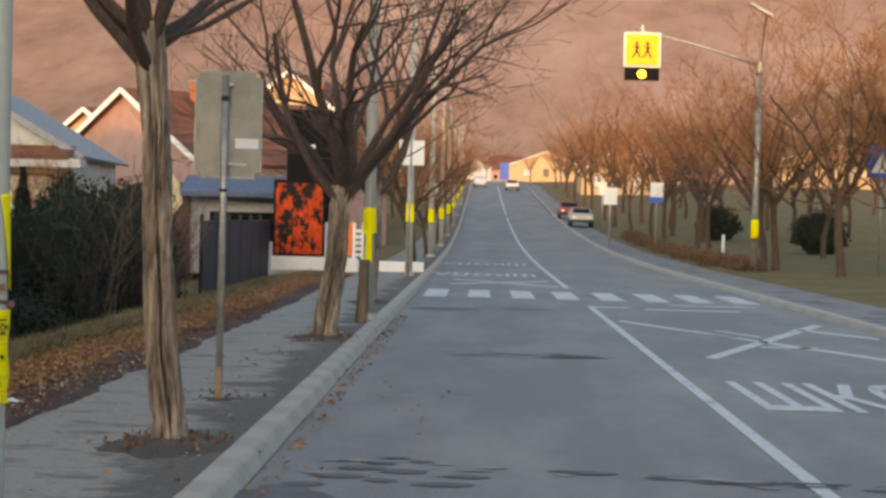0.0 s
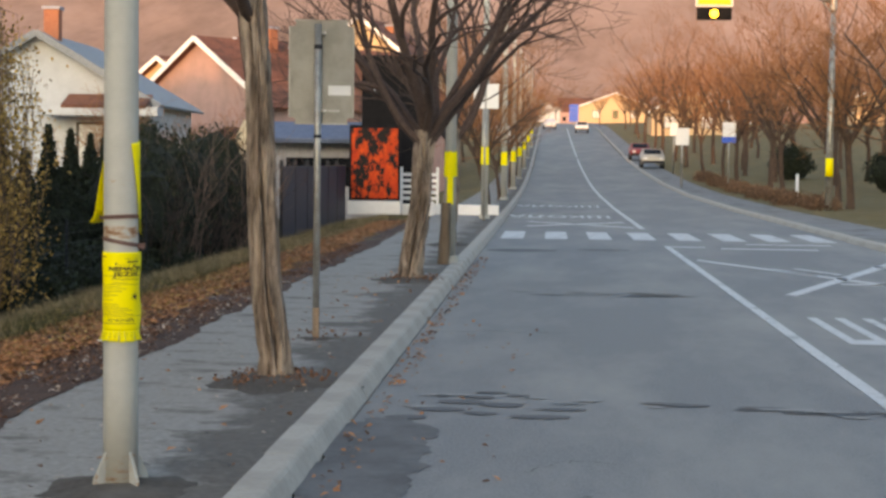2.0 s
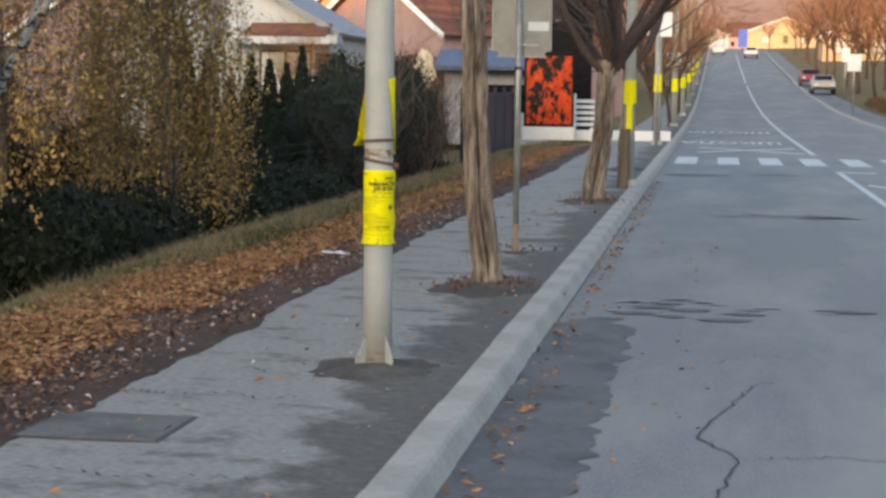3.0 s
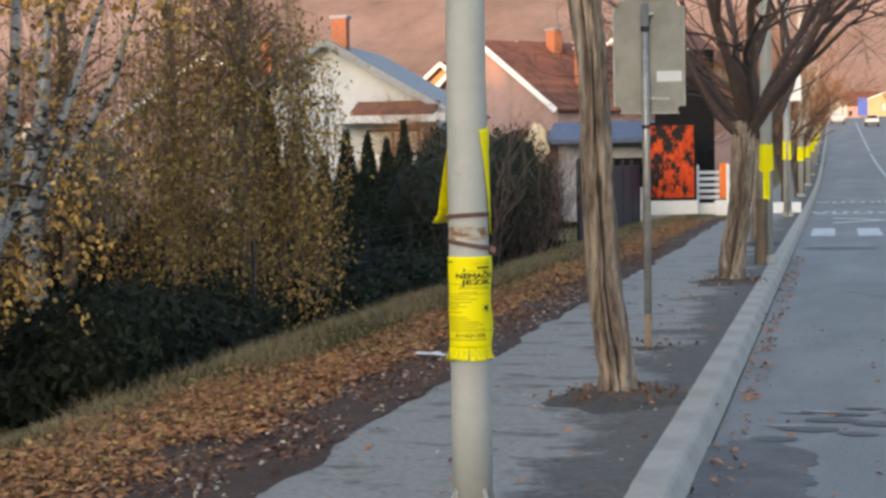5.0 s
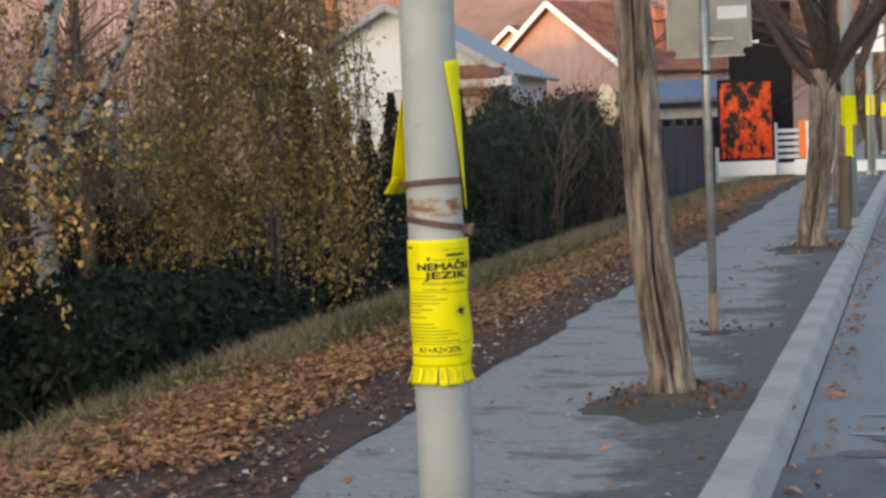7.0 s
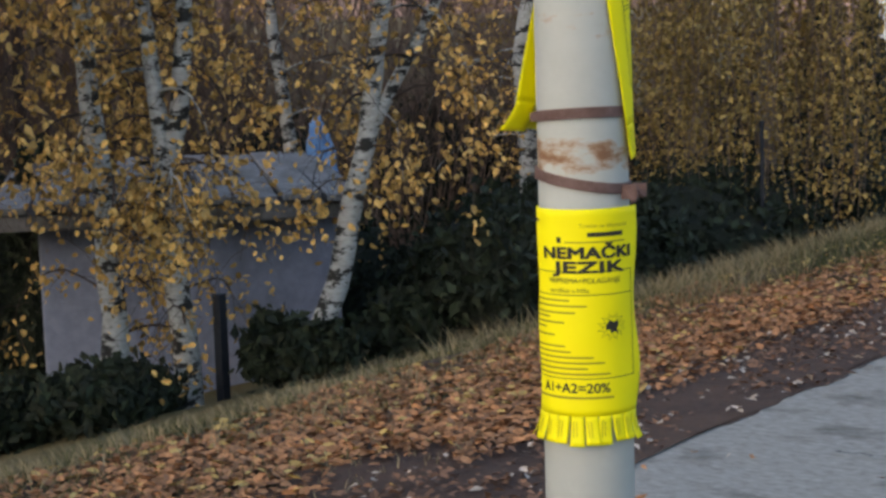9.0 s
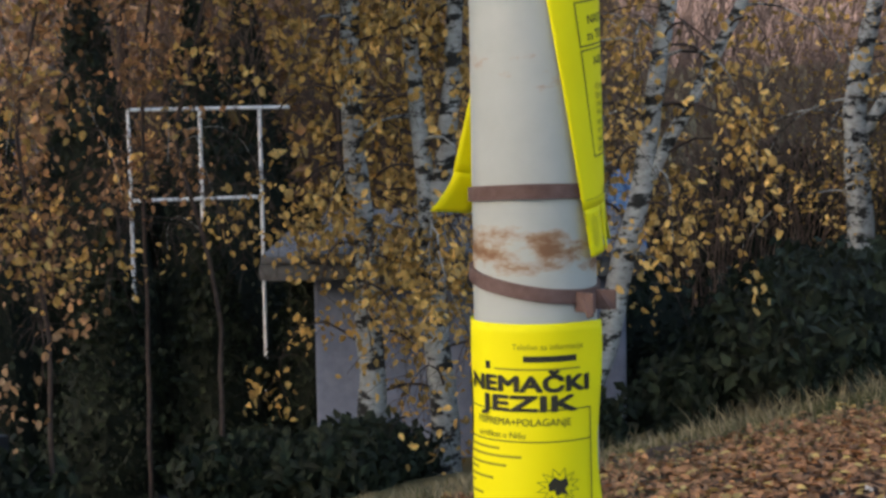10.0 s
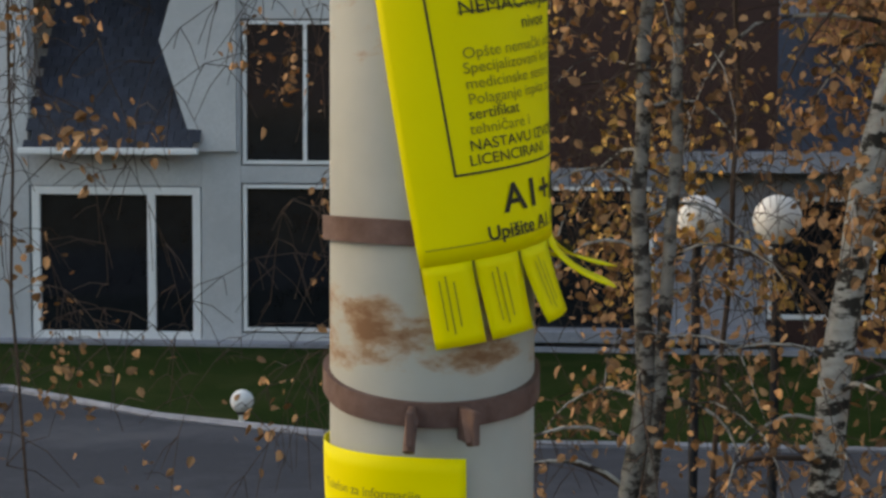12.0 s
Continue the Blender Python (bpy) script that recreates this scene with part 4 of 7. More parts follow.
def bare_tree(seed, height, radius, label, fine):
    """A leafless tree: a dark trunk that forks low, crooked limbs and a haze of fine twigs."""
    p = thing("bare_tree", label, "tree", group="roadside trees")
    r = random.Random(seed)
    fork = height * r.uniform(0.30, 0.40)
    bend = Vector((r.uniform(-0.3, 0.3), r.uniform(-0.3, 0.3), 0))
    stem = [bend * f * f + Vector((0.04 * math.sin(7 * f + seed), 0.04 * math.cos(6 * f), fork * f)) for f in (-0.05, 0.1, 0.4, 0.7, 1.0)]
    tubes_mesh("trunk", [(stem, [radius * k for k in (1.5, 1.1, 1.0, 0.92, 0.95)])], 9, DARKBARK, p)
    limbs, twigs = [], []

    def grow(q, d, length, rad, level):
        n = 5 if level < 3 else 3 if level < 5 else 2
        path, rr, dd = [q.copy()], [rad], d.normalized()
        for i in range(1, n + 1):
            dd = (dd + Vector((r.uniform(-1, 1), r.uniform(-1, 1), r.uniform(-0.6, 1.0))) * 0.26).normalized()
            q = q + dd * length / n
            path.append(q.copy())
            rr.append(max(0.006, rad * (1 - 0.65 * i / n)))
        (limbs if level < 3 else twigs).append((path, rr))
        if level < (5 if fine else 4):
            for k in range(4 if level < 3 else 4 if level == 3 and fine else 3 if level == 3 else 2):
                i = r.randint(1, n)
                side = Vector((r.uniform(-1, 1), r.uniform(-1, 1), r.uniform(-0.5, 0.8))).normalized()
                grow(path[i], (path[i] - path[i - 1]).normalized() + side * 1.05, length * r.uniform(0.42, 0.72), rr[i] * 0.62, level + 1)
    for k in range(7):
        a = 2 * math.pi * k / 7 + r.uniform(-0.4, 0.4)
        grow(stem[-1] - Vector((0, 0, fork * 0.3 * r.random())), Vector((math.cos(a), math.sin(a), r.uniform(1.0, 2.6))), height * r.uniform(0.36, 0.55), radius * r.uniform(0.4, 0.62), 1)
    tubes_mesh("limb_mass", limbs, 5, DARKBARK, p)["kind"] = "stuff"
    tubes_mesh("twig_haze", twigs, 4, TWIGRED, p)["kind"] = "stuff"
    return p


LABEL = "bare roadside tree with a dark trunk and fine reddish twigs"
near_trees = [bare_tree(31 + k, 6.6 + 0.7 * k, 0.10 + 0.012 * k, LABEL, True) for k in range(2)]
far_trees = [bare_tree(37 + k, 6.4 + 0.6 * k, 0.11, LABEL, False) for k in range(3)]
rnd = random.Random(5)
spots = [(15.2, 46.5), (17.4, 51), (13.9, 48.5), (12.9, 55), (13.8, 63), (13.4, 77), (18, 72), (14, 86), (12.8, 92), (18, 90), (13, 102), (12.6, 112), (16, 118), (12.4, 124), (12.5, 136), (18, 134), (12.2, 148), (12.4, 162), (16, 170), (12.2, 178), (12.4, 196), (13, 214), (12.5, 232),
         (21, 62), (24, 82), (26, 104), (24, 128), (27, 150), (22, 188), (30, 210), (31, 70), (34, 96), (36, 130), (22, 240), (33, 180), (19.5, 84), (15.5, 96), (21, 96), (15, 107), (19, 112), (23, 118), (15, 130), (20, 142), (15.5, 154), (22, 164), (28, 88), (41, 112), (38, 150), (45, 180), (14, 250), (9.8, 262), (-6, 246), (18, 276), (3, 300)]
left_spots = [(0.0, 46), (-0.2, 54), (0.0, 62), (-0.1, 72), (0, 82), (-0.2, 93), (0, 104), (0, 118), (-0.1, 134), (0, 150), (0, 170), (-4.5, 64), (-5, 84), (-4.5, 106), (-5, 132), (0, 192), (-5, 160), (-1, 215)]
placed = set()
for k, (a, s) in enumerate(spots + left_spots):
    q = near_trees[k % 2] if s < 72 else far_trees[k % 3]
    m = at_street(a, s, 0, rnd.uniform(0, 360)) @ Matrix.Scale(rnd.uniform(0.85, 1.2) * (1.2 if a > 10 else 0.85), 4)
    if q.name in placed:
        q = copy_thing(q, m)
    placed.add(q.name)
    q.matrix_world = m

for x, y, k in ((-9.3, 35.0, 0.62), (-11.8, 40.5, 0.7), (-7.9, 30.5, 0.5), (-14.5, 44.0, 0.75)):
    m = Matrix.Translation((x, y, -1.1)) @ Matrix.Rotation(x, 4, "Z") @ Matrix.Scale(k, 4)
    sapling = copy_thing(near_trees[0], m)
    sapling.matrix_world = m
    tagged(sapling, "bare garden sapling with fine brown twigs behind the hedge", "tree", "garden saplings")

# ---- signs and further poles on this side ----


def back_sign():
    m = Matrix.Translation((-0.41, 7.0, 0)) @ Matrix.Rotation(ROAD_TURN + 0.10, 4, "Z")
    p = thing("road_sign", "rectangular road sign seen from its bare grey metal back", "sign", m)
    part("post", tubem([(0, 0, -0.05), (0.0, 0, 1.5), (0.0, 0, 2.78)], 0.03, 14), GALV, p, smooth=True)
    bm = boxm((0.575, 0.006, 0.92), (0.03, 0.045, 2.36))
    es = [e for e in bm.edges if abs((e.verts[0].co - e.verts[1].co).normalized().y) > 0.9]
    bmesh.ops.bevel(bm, geom=es, offset=0.06, segments=5, affect="EDGES")
    plate = part("plate", bm, SIGNBACK, p)
    rim = bmesh.new()
    for sx in (-1, 1):
        box(rim, (0.012, 0.012, 0.80), (0.03 + sx * 0.282, 0.037, 2.36))
    for sz in (-1, 1):
        box(rim, (0.48, 0.012, 0.012), (0.03, 0.037, 2.36 + sz * 0.454))
    part("folded_rim", rim, GALV, plate)
    for z in (2.70, 2.02):
        part("clamp", boxm((0.10, 0.05, 0.03), (0.02, 0.012, z), bevel=0.006), GALV, p)
        part("clamp_bolt", tubem([(0.06, 0.03, z), (0.06, -0.03, z)], 0.008, 8), SIGNWHITE, p)
    part("clamp", boxm((0.18, 0.012, 0.022), (0.10, 0.036, 2.02), bevel=0.003), GALV, p)
    part("label", boxm((0.20, 0.003, 0.085), (0.19, 0.040, 2.20)), SIGNWHITE, p, "pale rectangular maker's label")
    part("strap", tubem([(0, 0, 1.78), (0, 0, 1.81)], 0.034, 14), DARKMETAL, p)
    part("strap", tubem([(0, 0, 2.56), (0, 0, 2.60)], 0.034, 14), DARKMETAL, p)
    part("rusty_foot", tubem([(0, 0, 0), (0, 0, 0.28)], 0.0315, 14), RUSTSTAIN, p)
    return p


back_sign()
mound(-0.41, 7.0, 0.24, 55, h=0.025)


def street_pole(a, s, h, r, bill=None, label="grey street pole with a yellow paper bill"):
    p = thing("street_pole", label, "pole", at_street(a, s), group="street poles")
    part("shaft", tubem([(0, 0, -0.05), (0, 0, h * 0.5), (0, 0, h)], [r, r * 0.9, r * 0.6], 14), POLE, p, smooth=True)
    part("foot", tubem([(0, 0, 0), (0, 0, 0.12)], r * 1.5, 14), POLE, p)
    if bill:
        b = thing("paper_bill", "small yellow paper bill tied to a street pole", "poster", at_street(a, s), group="yellow bills")
        for n, (z0, z1, w) in enumerate(bill):
            verts, faces = [], []
            for i in range(9):
                az = -math.pi / 2 + (i / 8 - 0.5) * w / r
                az = max(-math.pi, min(0.0, az))
                for z, rr in ((z0, r * 1.06 + 0.012), (z1, r * 1.03 + 0.004)):
                    verts.append((rr * math.cos(az), rr * math.sin(az), z + 0.015 * math.sin(i * 2.1 + n)))
            faces = [(2 * i, 2 * i + 2, 2 * i + 3, 2 * i + 1) for i in range(8)]
            mesh_of("sheet", verts, faces, YELLOW, b)
    return p


street_pole(0.5, 18.7, 8.0, 0.09, [(1.35, 1.74, 0.26), (0.92, 1.40, 0.09)])
street_pole(0.25, 39.7, 8.0, 0.10, [(1.5, 2.0, 0.3)])
for a, s in ((0.2, 62), (0.2, 80), (0.2, 98), (0.2, 118), (0.2, 140), (0.2, 165)):
    street_pole(a, s, 8.0, 0.12, [(1.4, 1.95, 0.34)])
# wooden stub painted dark next to the yellow-billed pole
stub = thing("tree_stump", "dark graffiti-stained stub leaning by a pole", "stump", at_street(0.42, 18.4))
part("stub", split_trunk(bmesh.new(), [(0, 0, 0), (0.02, 0, 0.5), (0.03, 0, 0.95)], [0.10, 0.085, 0.08], 8, 18), WOOD, stub, smooth=True)


def plate_sign(a, s, w, h, z, plates, label, post_r=0.03, bottom=None, turn=0, top=None):
    p = thing("road_sign", label, "sign", at_street(a, s, 0, turn), group="small road signs")
    part("post", tubem([(0, 0, -0.05), (0, 0, z + h)], post_r, 10), GALV, p, smooth=True)
    for k, (dx, ww, material) in enumerate(plates):
        part("plate", boxm((ww, 0.02, h), (dx, -post_r - 0.012, z + h / 2), bevel=0.008), material, p)
    if bottom:
        part("lower_plate", boxm((w, 0.024, h * 0.3), (0, -post_r - 0.014, z + h * 0.13), bevel=0.008), bottom, p)
    return p


plate_sign(0.3, 38.0, 0.7, 0.66, 3.0, [(-0.16, 0.30, SIGNWHITE), (0.2, 0.32, SIGNWHITE)], "pair of small white road signs on a leaning grey post")
plate_sign(0.05, 66.0, 0.6, 0.7, 2.35, [(0, 0.62, SIGNWHITE)], "small square white road sign on a post")
plate_sign(9.35, 88.0, 0.8, 0.95, 2.3, [(0, 0.75, SIGNWHITE)], "white square sign on a white post by the street", 0.05)
plate_sign(11.5, 84.0, 0.75, 1.05, 2.5, [(0, 0.68, SIGNWHITE)], "white and blue bus stop sign on a post", 0.035, BLUEPAINT)
plate_sign(10.6, 112.0, 0.6, 0.9, 2.6, [(0, 0.55, SIGNWHITE)], "small white signal box on a post", 0.06)
xing = plate_sign(15.5, 50.0, 1.0, 1.05, 3.35, [(0, 1.0, BLUEPAINT)], "blue pedestrian crossing sign with a white triangle", 0.04)
bm = bmesh.new()
bm.faces.new([bm.verts.new(v) for v in ((-0.36, -0.068, 3.5), (0.36, -0.068, 3.5), (0.0, -0.068, 4.2))])
ex = bmesh.ops.extrude_face_region(bm, geom=bm.faces[:])
for v in ex["geom"]:
    if isinstance(v, bmesh.types.BMVert):
        v.co.y += 0.008
part("triangle", bm, SIGNWHITE, xing, "white triangle")
bm = box(bmesh.new(), (0.06, 0.008, 0.28), (0.0, -0.074, 3.78), ry=0.25)
box(bm, (0.05, 0.008, 0.24), (-0.06, -0.074, 3.62), ry=0.5)
box(bm, (0.05, 0.008, 0.24), (0.07, -0.074, 3.62), ry=-0.5)
part("pictogram", bm, INK, xing, "plain dark marks")
stubpost = thing("marker_post", "plain white marker post standing in the grass", "post", at_street(12.0, 62.0))
part("post", tubem([(0, 0, -0.05), (0, 0, 1.2)], 0.06, 12), SIGNWHITE, stubpost, smooth=True)


def school_signal():
    p = thing("school_signal", "yellow school warning sign with amber lamps on an overhead arm", "traffic signal", at_street(11.9, 53.5))
    X, Z = -4.15, 7.75
    part("mast", tubem([(0, 0, -0.05), (0, 0, 3), (0.03, 0, 7.6)], [0.13, 0.115, 0.09], 14), GALV, p, smooth=True)
    part("collar", tubem([(0, 0, 7.05), (0.02, 0, 7.45)], [0.15, 0.13], 12), GALV, p)
    part("arm", tubem([(0, 0, 7.3), (-1.0, 0, 7.62), (-2.5, 0, 8.05), (X - 0.3, 0, 8.5)], [0.075, 0.06, 0.05, 0.045], 10), GALV, p, smooth=True)
    part("brace", tubem([(0, 0, 6.9), (-0.45, 0, 7.45)], 0.03, 8), GALV, p)
    board = part("board", boxm((1.32, 0.08, 1.24), (X, -0.08, Z), bevel=0.05), SIGNWHITE, p, "white sign frame")
    part("yellow_field", boxm((1.16, 0.02, 1.08), (X, -0.13, Z), bevel=0.03), SIGNYELLOW, board)
    part("hanger", boxm((0.08, 0.05, 0.3), (X, -0.02, Z + 0.72), bevel=0.01), GALV, board)
    bm = bmesh.new()
    for dx in (-0.2, 0.18):
        box(bm, (0.08, 0.01, 0.26), (X + dx, -0.145, Z + 0.03), ry=0.2)
        box(bm, (0.06, 0.01, 0.28), (X - 0.07 + dx, -0.145, Z - 0.17), ry=0.5)
        box(bm, (0.06, 0.01, 0.28), (X + 0.08 + dx, -0.145, Z - 0.17), ry=-0.4)
        box(bm, (0.25, 0.01, 0.05), (X + dx, -0.145, Z + 0.08), ry=0.3)
        box(bm, (0.10, 0.01, 0.10), (X + dx, -0.145, Z + 0.22), ry=0.7)
    part("pictogram", bm, INK, board, "plain dark marks")
    lamp = part("lamp_box", boxm((1.22, 0.12, 0.44), (X, -0.08, Z - 0.86), bevel=0.02), BLACKPANEL, p)
    for dx in (-0.38, 0.0, 0.38):
        part("lens", sphere(bmesh.new(), 0.15, (X + dx, -0.13, Z - 0.86), (1, 0.4, 1)), AMBER if dx == 0.0 else BLACKPANEL, lamp)
        part("lens_hood", tubem([(X + dx, -0.13, Z - 0.86), (X + dx, -0.26, Z - 0.86)], 0.17, 14) if dx else tubem([(X, -0.13, Z - 0.70), (X, -0.28, Z - 0.69)], 0.03, 8), BLACKPANEL, lamp)
    part("lamp_arm", tubem([(0.03, 0, 7.5), (0.05, -0.6, 8.6), (-0.05, -1.6, 9.0)], [0.05, 0.04, 0.035], 8), GALV, p)
    part("lamp_head", boxm((0.9, 0.32, 0.12), (-0.25, -1.7, 9.05), ry=0.5, bevel=0.04), GALV, p)
    b = thing("paper_bill", "yellow paper bill tied to the signal mast", "poster", at_street(11.9, 53.5), group="yellow bills")
    part("sheet", tubem([(0, 0, 1.2), (0, 0, 1.85)], [0.145, 0.135], 12), YELLOW, b, smooth=True)
    return p


school_signal()

# advertising boards, side-street kerb and shop front beyond the fence
ad = thing("billboard", "poster case with a red and black print", "billboard", at_street(-3.1, 42.5, 0, 4))
part("case", boxm((1.5, 0.25, 2.25), (0, 0, 1.50), bevel=0.03), BLACKPANEL, ad)
part("print", boxm((1.36, 0.02, 2.05), (0, -0.135, 1.50)), REDPRINT, ad, "red and black mottled print")
part("base", boxm((1.55, 0.4, 0.40), (0, 0, 0.2), bevel=0.02), SIGNWHITE, ad)
ad2 = thing("shop_board", "tall black shop board standing behind the poster case", "billboard", at_street(-2.85, 44.6, 0, 2))
part("panel", boxm((1.75, 0.2, 4.6), (0, 0, 2.5), bevel=0.03), BLACKPANEL, ad2)
part("lettering", boxm((0.55, 0.02, 0.10), (-0.3, -0.11, 3.7)), SIGNWHITE, ad2)
sidekerb = thing("low_wall", "low white side street kerb wall", "wall", at_street(-0.9, 43.2), kind="structure")
part("wall", boxm((2.9, 0.35, 0.32), (0.0, 0, 0.14), bevel=0.02), SIGNWHITE, sidekerb)
barrier = thing("barrier", "orange and white plastic street barrier", "barrier", at_street(-1.55, 41.8))
part("panel", boxm((0.22, 0.06, 1.0), (0, 0, 0.95), bevel=0.03), ORANGE, barrier)
part("panel", boxm((0.10, 0.07, 1.05), (0.12, 0, 0.9), bevel=0.03), SIGNWHITE, barrier)
part("foot", boxm((0.5, 0.3, 0.42), (0, 0, 0.2), bevel=0.04), SIGNWHITE, barrier)
hut = thing("kiosk", "low shop building with a slate blue awning", "shop", at_street(-5.2, 46, -0.3))
part("wall", boxm((3.4, 4, 2.6), (0, 2.2, 1.3), bevel=0.02), GREYWALL, hut)
part("awning", boxm((3.8, 1.6, 0.16), (0, 0.0, 2.75), rx=0.35, bevel=0.02), SLATEBLUE, hut)
part("counter_window", boxm((2.2, 0.05, 0.9), (0, 0.18, 1.5)), GLASS, hut)
gate = thing("white_gate", "white slatted yard gate", "gate", at_street(-1.9, 44.2))
for k in range(5):
    part("slat", boxm((1.1, 0.03, 0.10), (0, 0, 0.45 + 0.18 * k), bevel=0.005), SIGNWHITE, gate)
for x in (-0.55, 0.55):
    part("post", boxm((0.08, 0.08, 1.4), (x, 0, 0.7), bevel=0.008), SIGNWHITE, gate)

# ---- fence, hedges and garden trees on the lower ground ----


def fence():
    p = thing("garden_fence", "dark wire garden fence on slim posts at the foot of the bank", "fence", kind="structure")
    s = 11.0
    while s < 31:
        q = on(-4.75, s, verge(-4.75))
        h = 1.25
        part("post", tubem([q - Vector((0, 0, 0.1)), q + Vector((0, 0, h))], 0.02, 8), DARKMETAL, p)
        s += 2.4
    bm = bmesh.new()
    for k in range(9):
        z = 0.05 + 0.14 * k
        tube(bm, [on(-4.75, 11.0, verge(-4.75) + z), on(-4.75, 16, verge(-4.75) + z + 0.01), on(-4.75, 31, verge(-4.75) + z)], [0.003] * 3, 4)
    part("wires", bm, DARKMETAL, p)
    return p


fence()
panel = thing("panel_fence", "dark navy panel fence along the verge", "fence")
for k in range(6):
    part("panel", boxm((0.05, 1.95, 1.75), on(-3.95, 31.2 + 2.0 * k, 0.55), ROAD_TURN, 0.01), NAVY, panel)
    part("post", boxm((0.08, 0.08, 1.95), on(-3.95, 30.2 + 2.0 * k, 0.6), ROAD_TURN, 0.01), DARKMETAL, panel)


def lumpy(bm, r, at, squash, seed, seg=18, amp=0.25):
    vs = bmesh.ops.create_icosphere(bm, subdivisions=3, radius=1.0)["verts"]
    for v in vs:
        d = v.co.normalized()
        k = 1 + amp * noise.noise(d * 2.3 + Vector((seed, 0, 0))) + amp * 0.5 * noise.noise(d * 6 + Vector((0, seed, 0)))
        v.co = Vector((d.x * r * squash[0], d.y * r * squash[1], d.z * r * squash[2])) * k + Vector(at)
    return bm


def shell_points(n, size, seed, lo=-0.4):
    rng = np.random.default_rng(seed)
    d = rng.normal(size=(n * 2, 3))
    d /= np.linalg.norm(d, axis=1)[:, None]
    d = d[d[:, 2] > lo][:n]
    k = np.array([1 + 0.25 * noise.noise(Vector(v) * 2.3 + Vector((seed, 0, 0))) for v in d])
    return d * (k * rng.uniform(0.85, 1.12, len(d)))[:, None] * np.array(size)


def shrub(x, y, w, h, seed, leaf=EVERGREEN, n=2600, size=0.05, label="dark evergreen garden shrub", tall=False):
    z = land(x, y)
    p = thing("shrub", label, "shrub", Matrix.Translation((x, y, z)), group="garden shrubs")
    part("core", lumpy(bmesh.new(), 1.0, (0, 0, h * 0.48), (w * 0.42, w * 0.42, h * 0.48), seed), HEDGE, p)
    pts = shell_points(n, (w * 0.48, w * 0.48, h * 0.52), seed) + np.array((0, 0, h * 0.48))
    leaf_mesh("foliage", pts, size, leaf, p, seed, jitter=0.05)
    return p


def conifer(x, y, h, w, seed):
    z = land(x, y)
    p = thing("conifer", "slim dark green columnar conifer in the hedge row", "conifer", Matrix.Translation((x, y, z)), group="conifer row")
    rng = np.random.default_rng(seed)
    n = 4200
    f = rng.uniform(0, 1, n) ** 1.15
    r = w * np.minimum(1, 1.15 * (1 - f)) ** 1.05 * rng.uniform(0.8, 1.1, n) * (1 + 0.12 * np.sin(f * 40 + seed))
    t = rng.uniform(0, 2 * np.pi, n)
    pts = np.stack([r * np.cos(t), r * np.sin(t), f * h], 1)
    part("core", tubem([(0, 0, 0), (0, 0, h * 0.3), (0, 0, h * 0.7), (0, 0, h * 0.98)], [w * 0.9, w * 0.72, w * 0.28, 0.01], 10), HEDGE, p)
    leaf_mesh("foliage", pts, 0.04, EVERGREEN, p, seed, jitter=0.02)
    return p


rnd = random.Random(2)
for k in range(13):
    s = 15.0 + 1.45 * k
    a = -5.9 - 0.05 * k
    q = on(a, s)
    conifer(q.x, q.y, (2.75 if k % 3 else 3.15) + rnd.uniform(-0.3, 0.2), 0.58, 100 + k)
# hedge of dark shrubs behind the fence
k = 0
for s in np.arange(8.1, 30, 1.35):
    for da, h in ((-5.5, 1.45), (-7.4, 2.0)):
        q = on(da + rnd.uniform(-0.3, 0.3), s + rnd.uniform(-0.3, 0.3))
        if s < 14.5 and da < -6:
            continue
        shrub(q.x, q.y, (rnd.uniform(1.7, 2.2) if s > 9 else 1.4), h * rnd.uniform(0.85, 1.15) * (0.6 if s < 14 else 0.62 if da > -6 else 0.9), 200 + k, n=1500)
        k += 1
for k, (x, y, w, h) in enumerate([(-5.15, 6.7, 0.9, 0.8), (-5.5, 7.6, 1.3, 1.0), (-5.7, 8.4, 1.4, 0.95), (-7.3, 4.1, 0.8, 0.42), (-6.6, 4.3, 0.6, 0.3), (-5.75, 6.35, 0.5, 0.4), (-6.9, 8.6, 1.5, 0.8), (-7.3, 9.9, 1.6, 0.8), (-5.9, 8.9, 1.4, 0.9), (-7.9, 2.6, 1.0, 0.6), (-8.3, 1.8, 0.9, 0.5), (-6.9, 11.0, 1.7, 0.8), (-9.0, 9.0, 1.6, 1.3), (-9.8, 14.6, 2.4, 2.3), (-11.2, 13.4, 2.4, 2.4), (-8.3, 15.2, 2.4, 2.2), (-12.6, 12.2, 2.4, 2.3), (-6.3, 5.6, 0.3, 0.42), (-6.9, 4.7, 0.8, 0.34), (-7.5, 4.3, 0.8, 0.36), (-5.9, 5.6, 0.4, 0.3)]):
    shrub(x, y, w, h, 300 + k, n=1500)


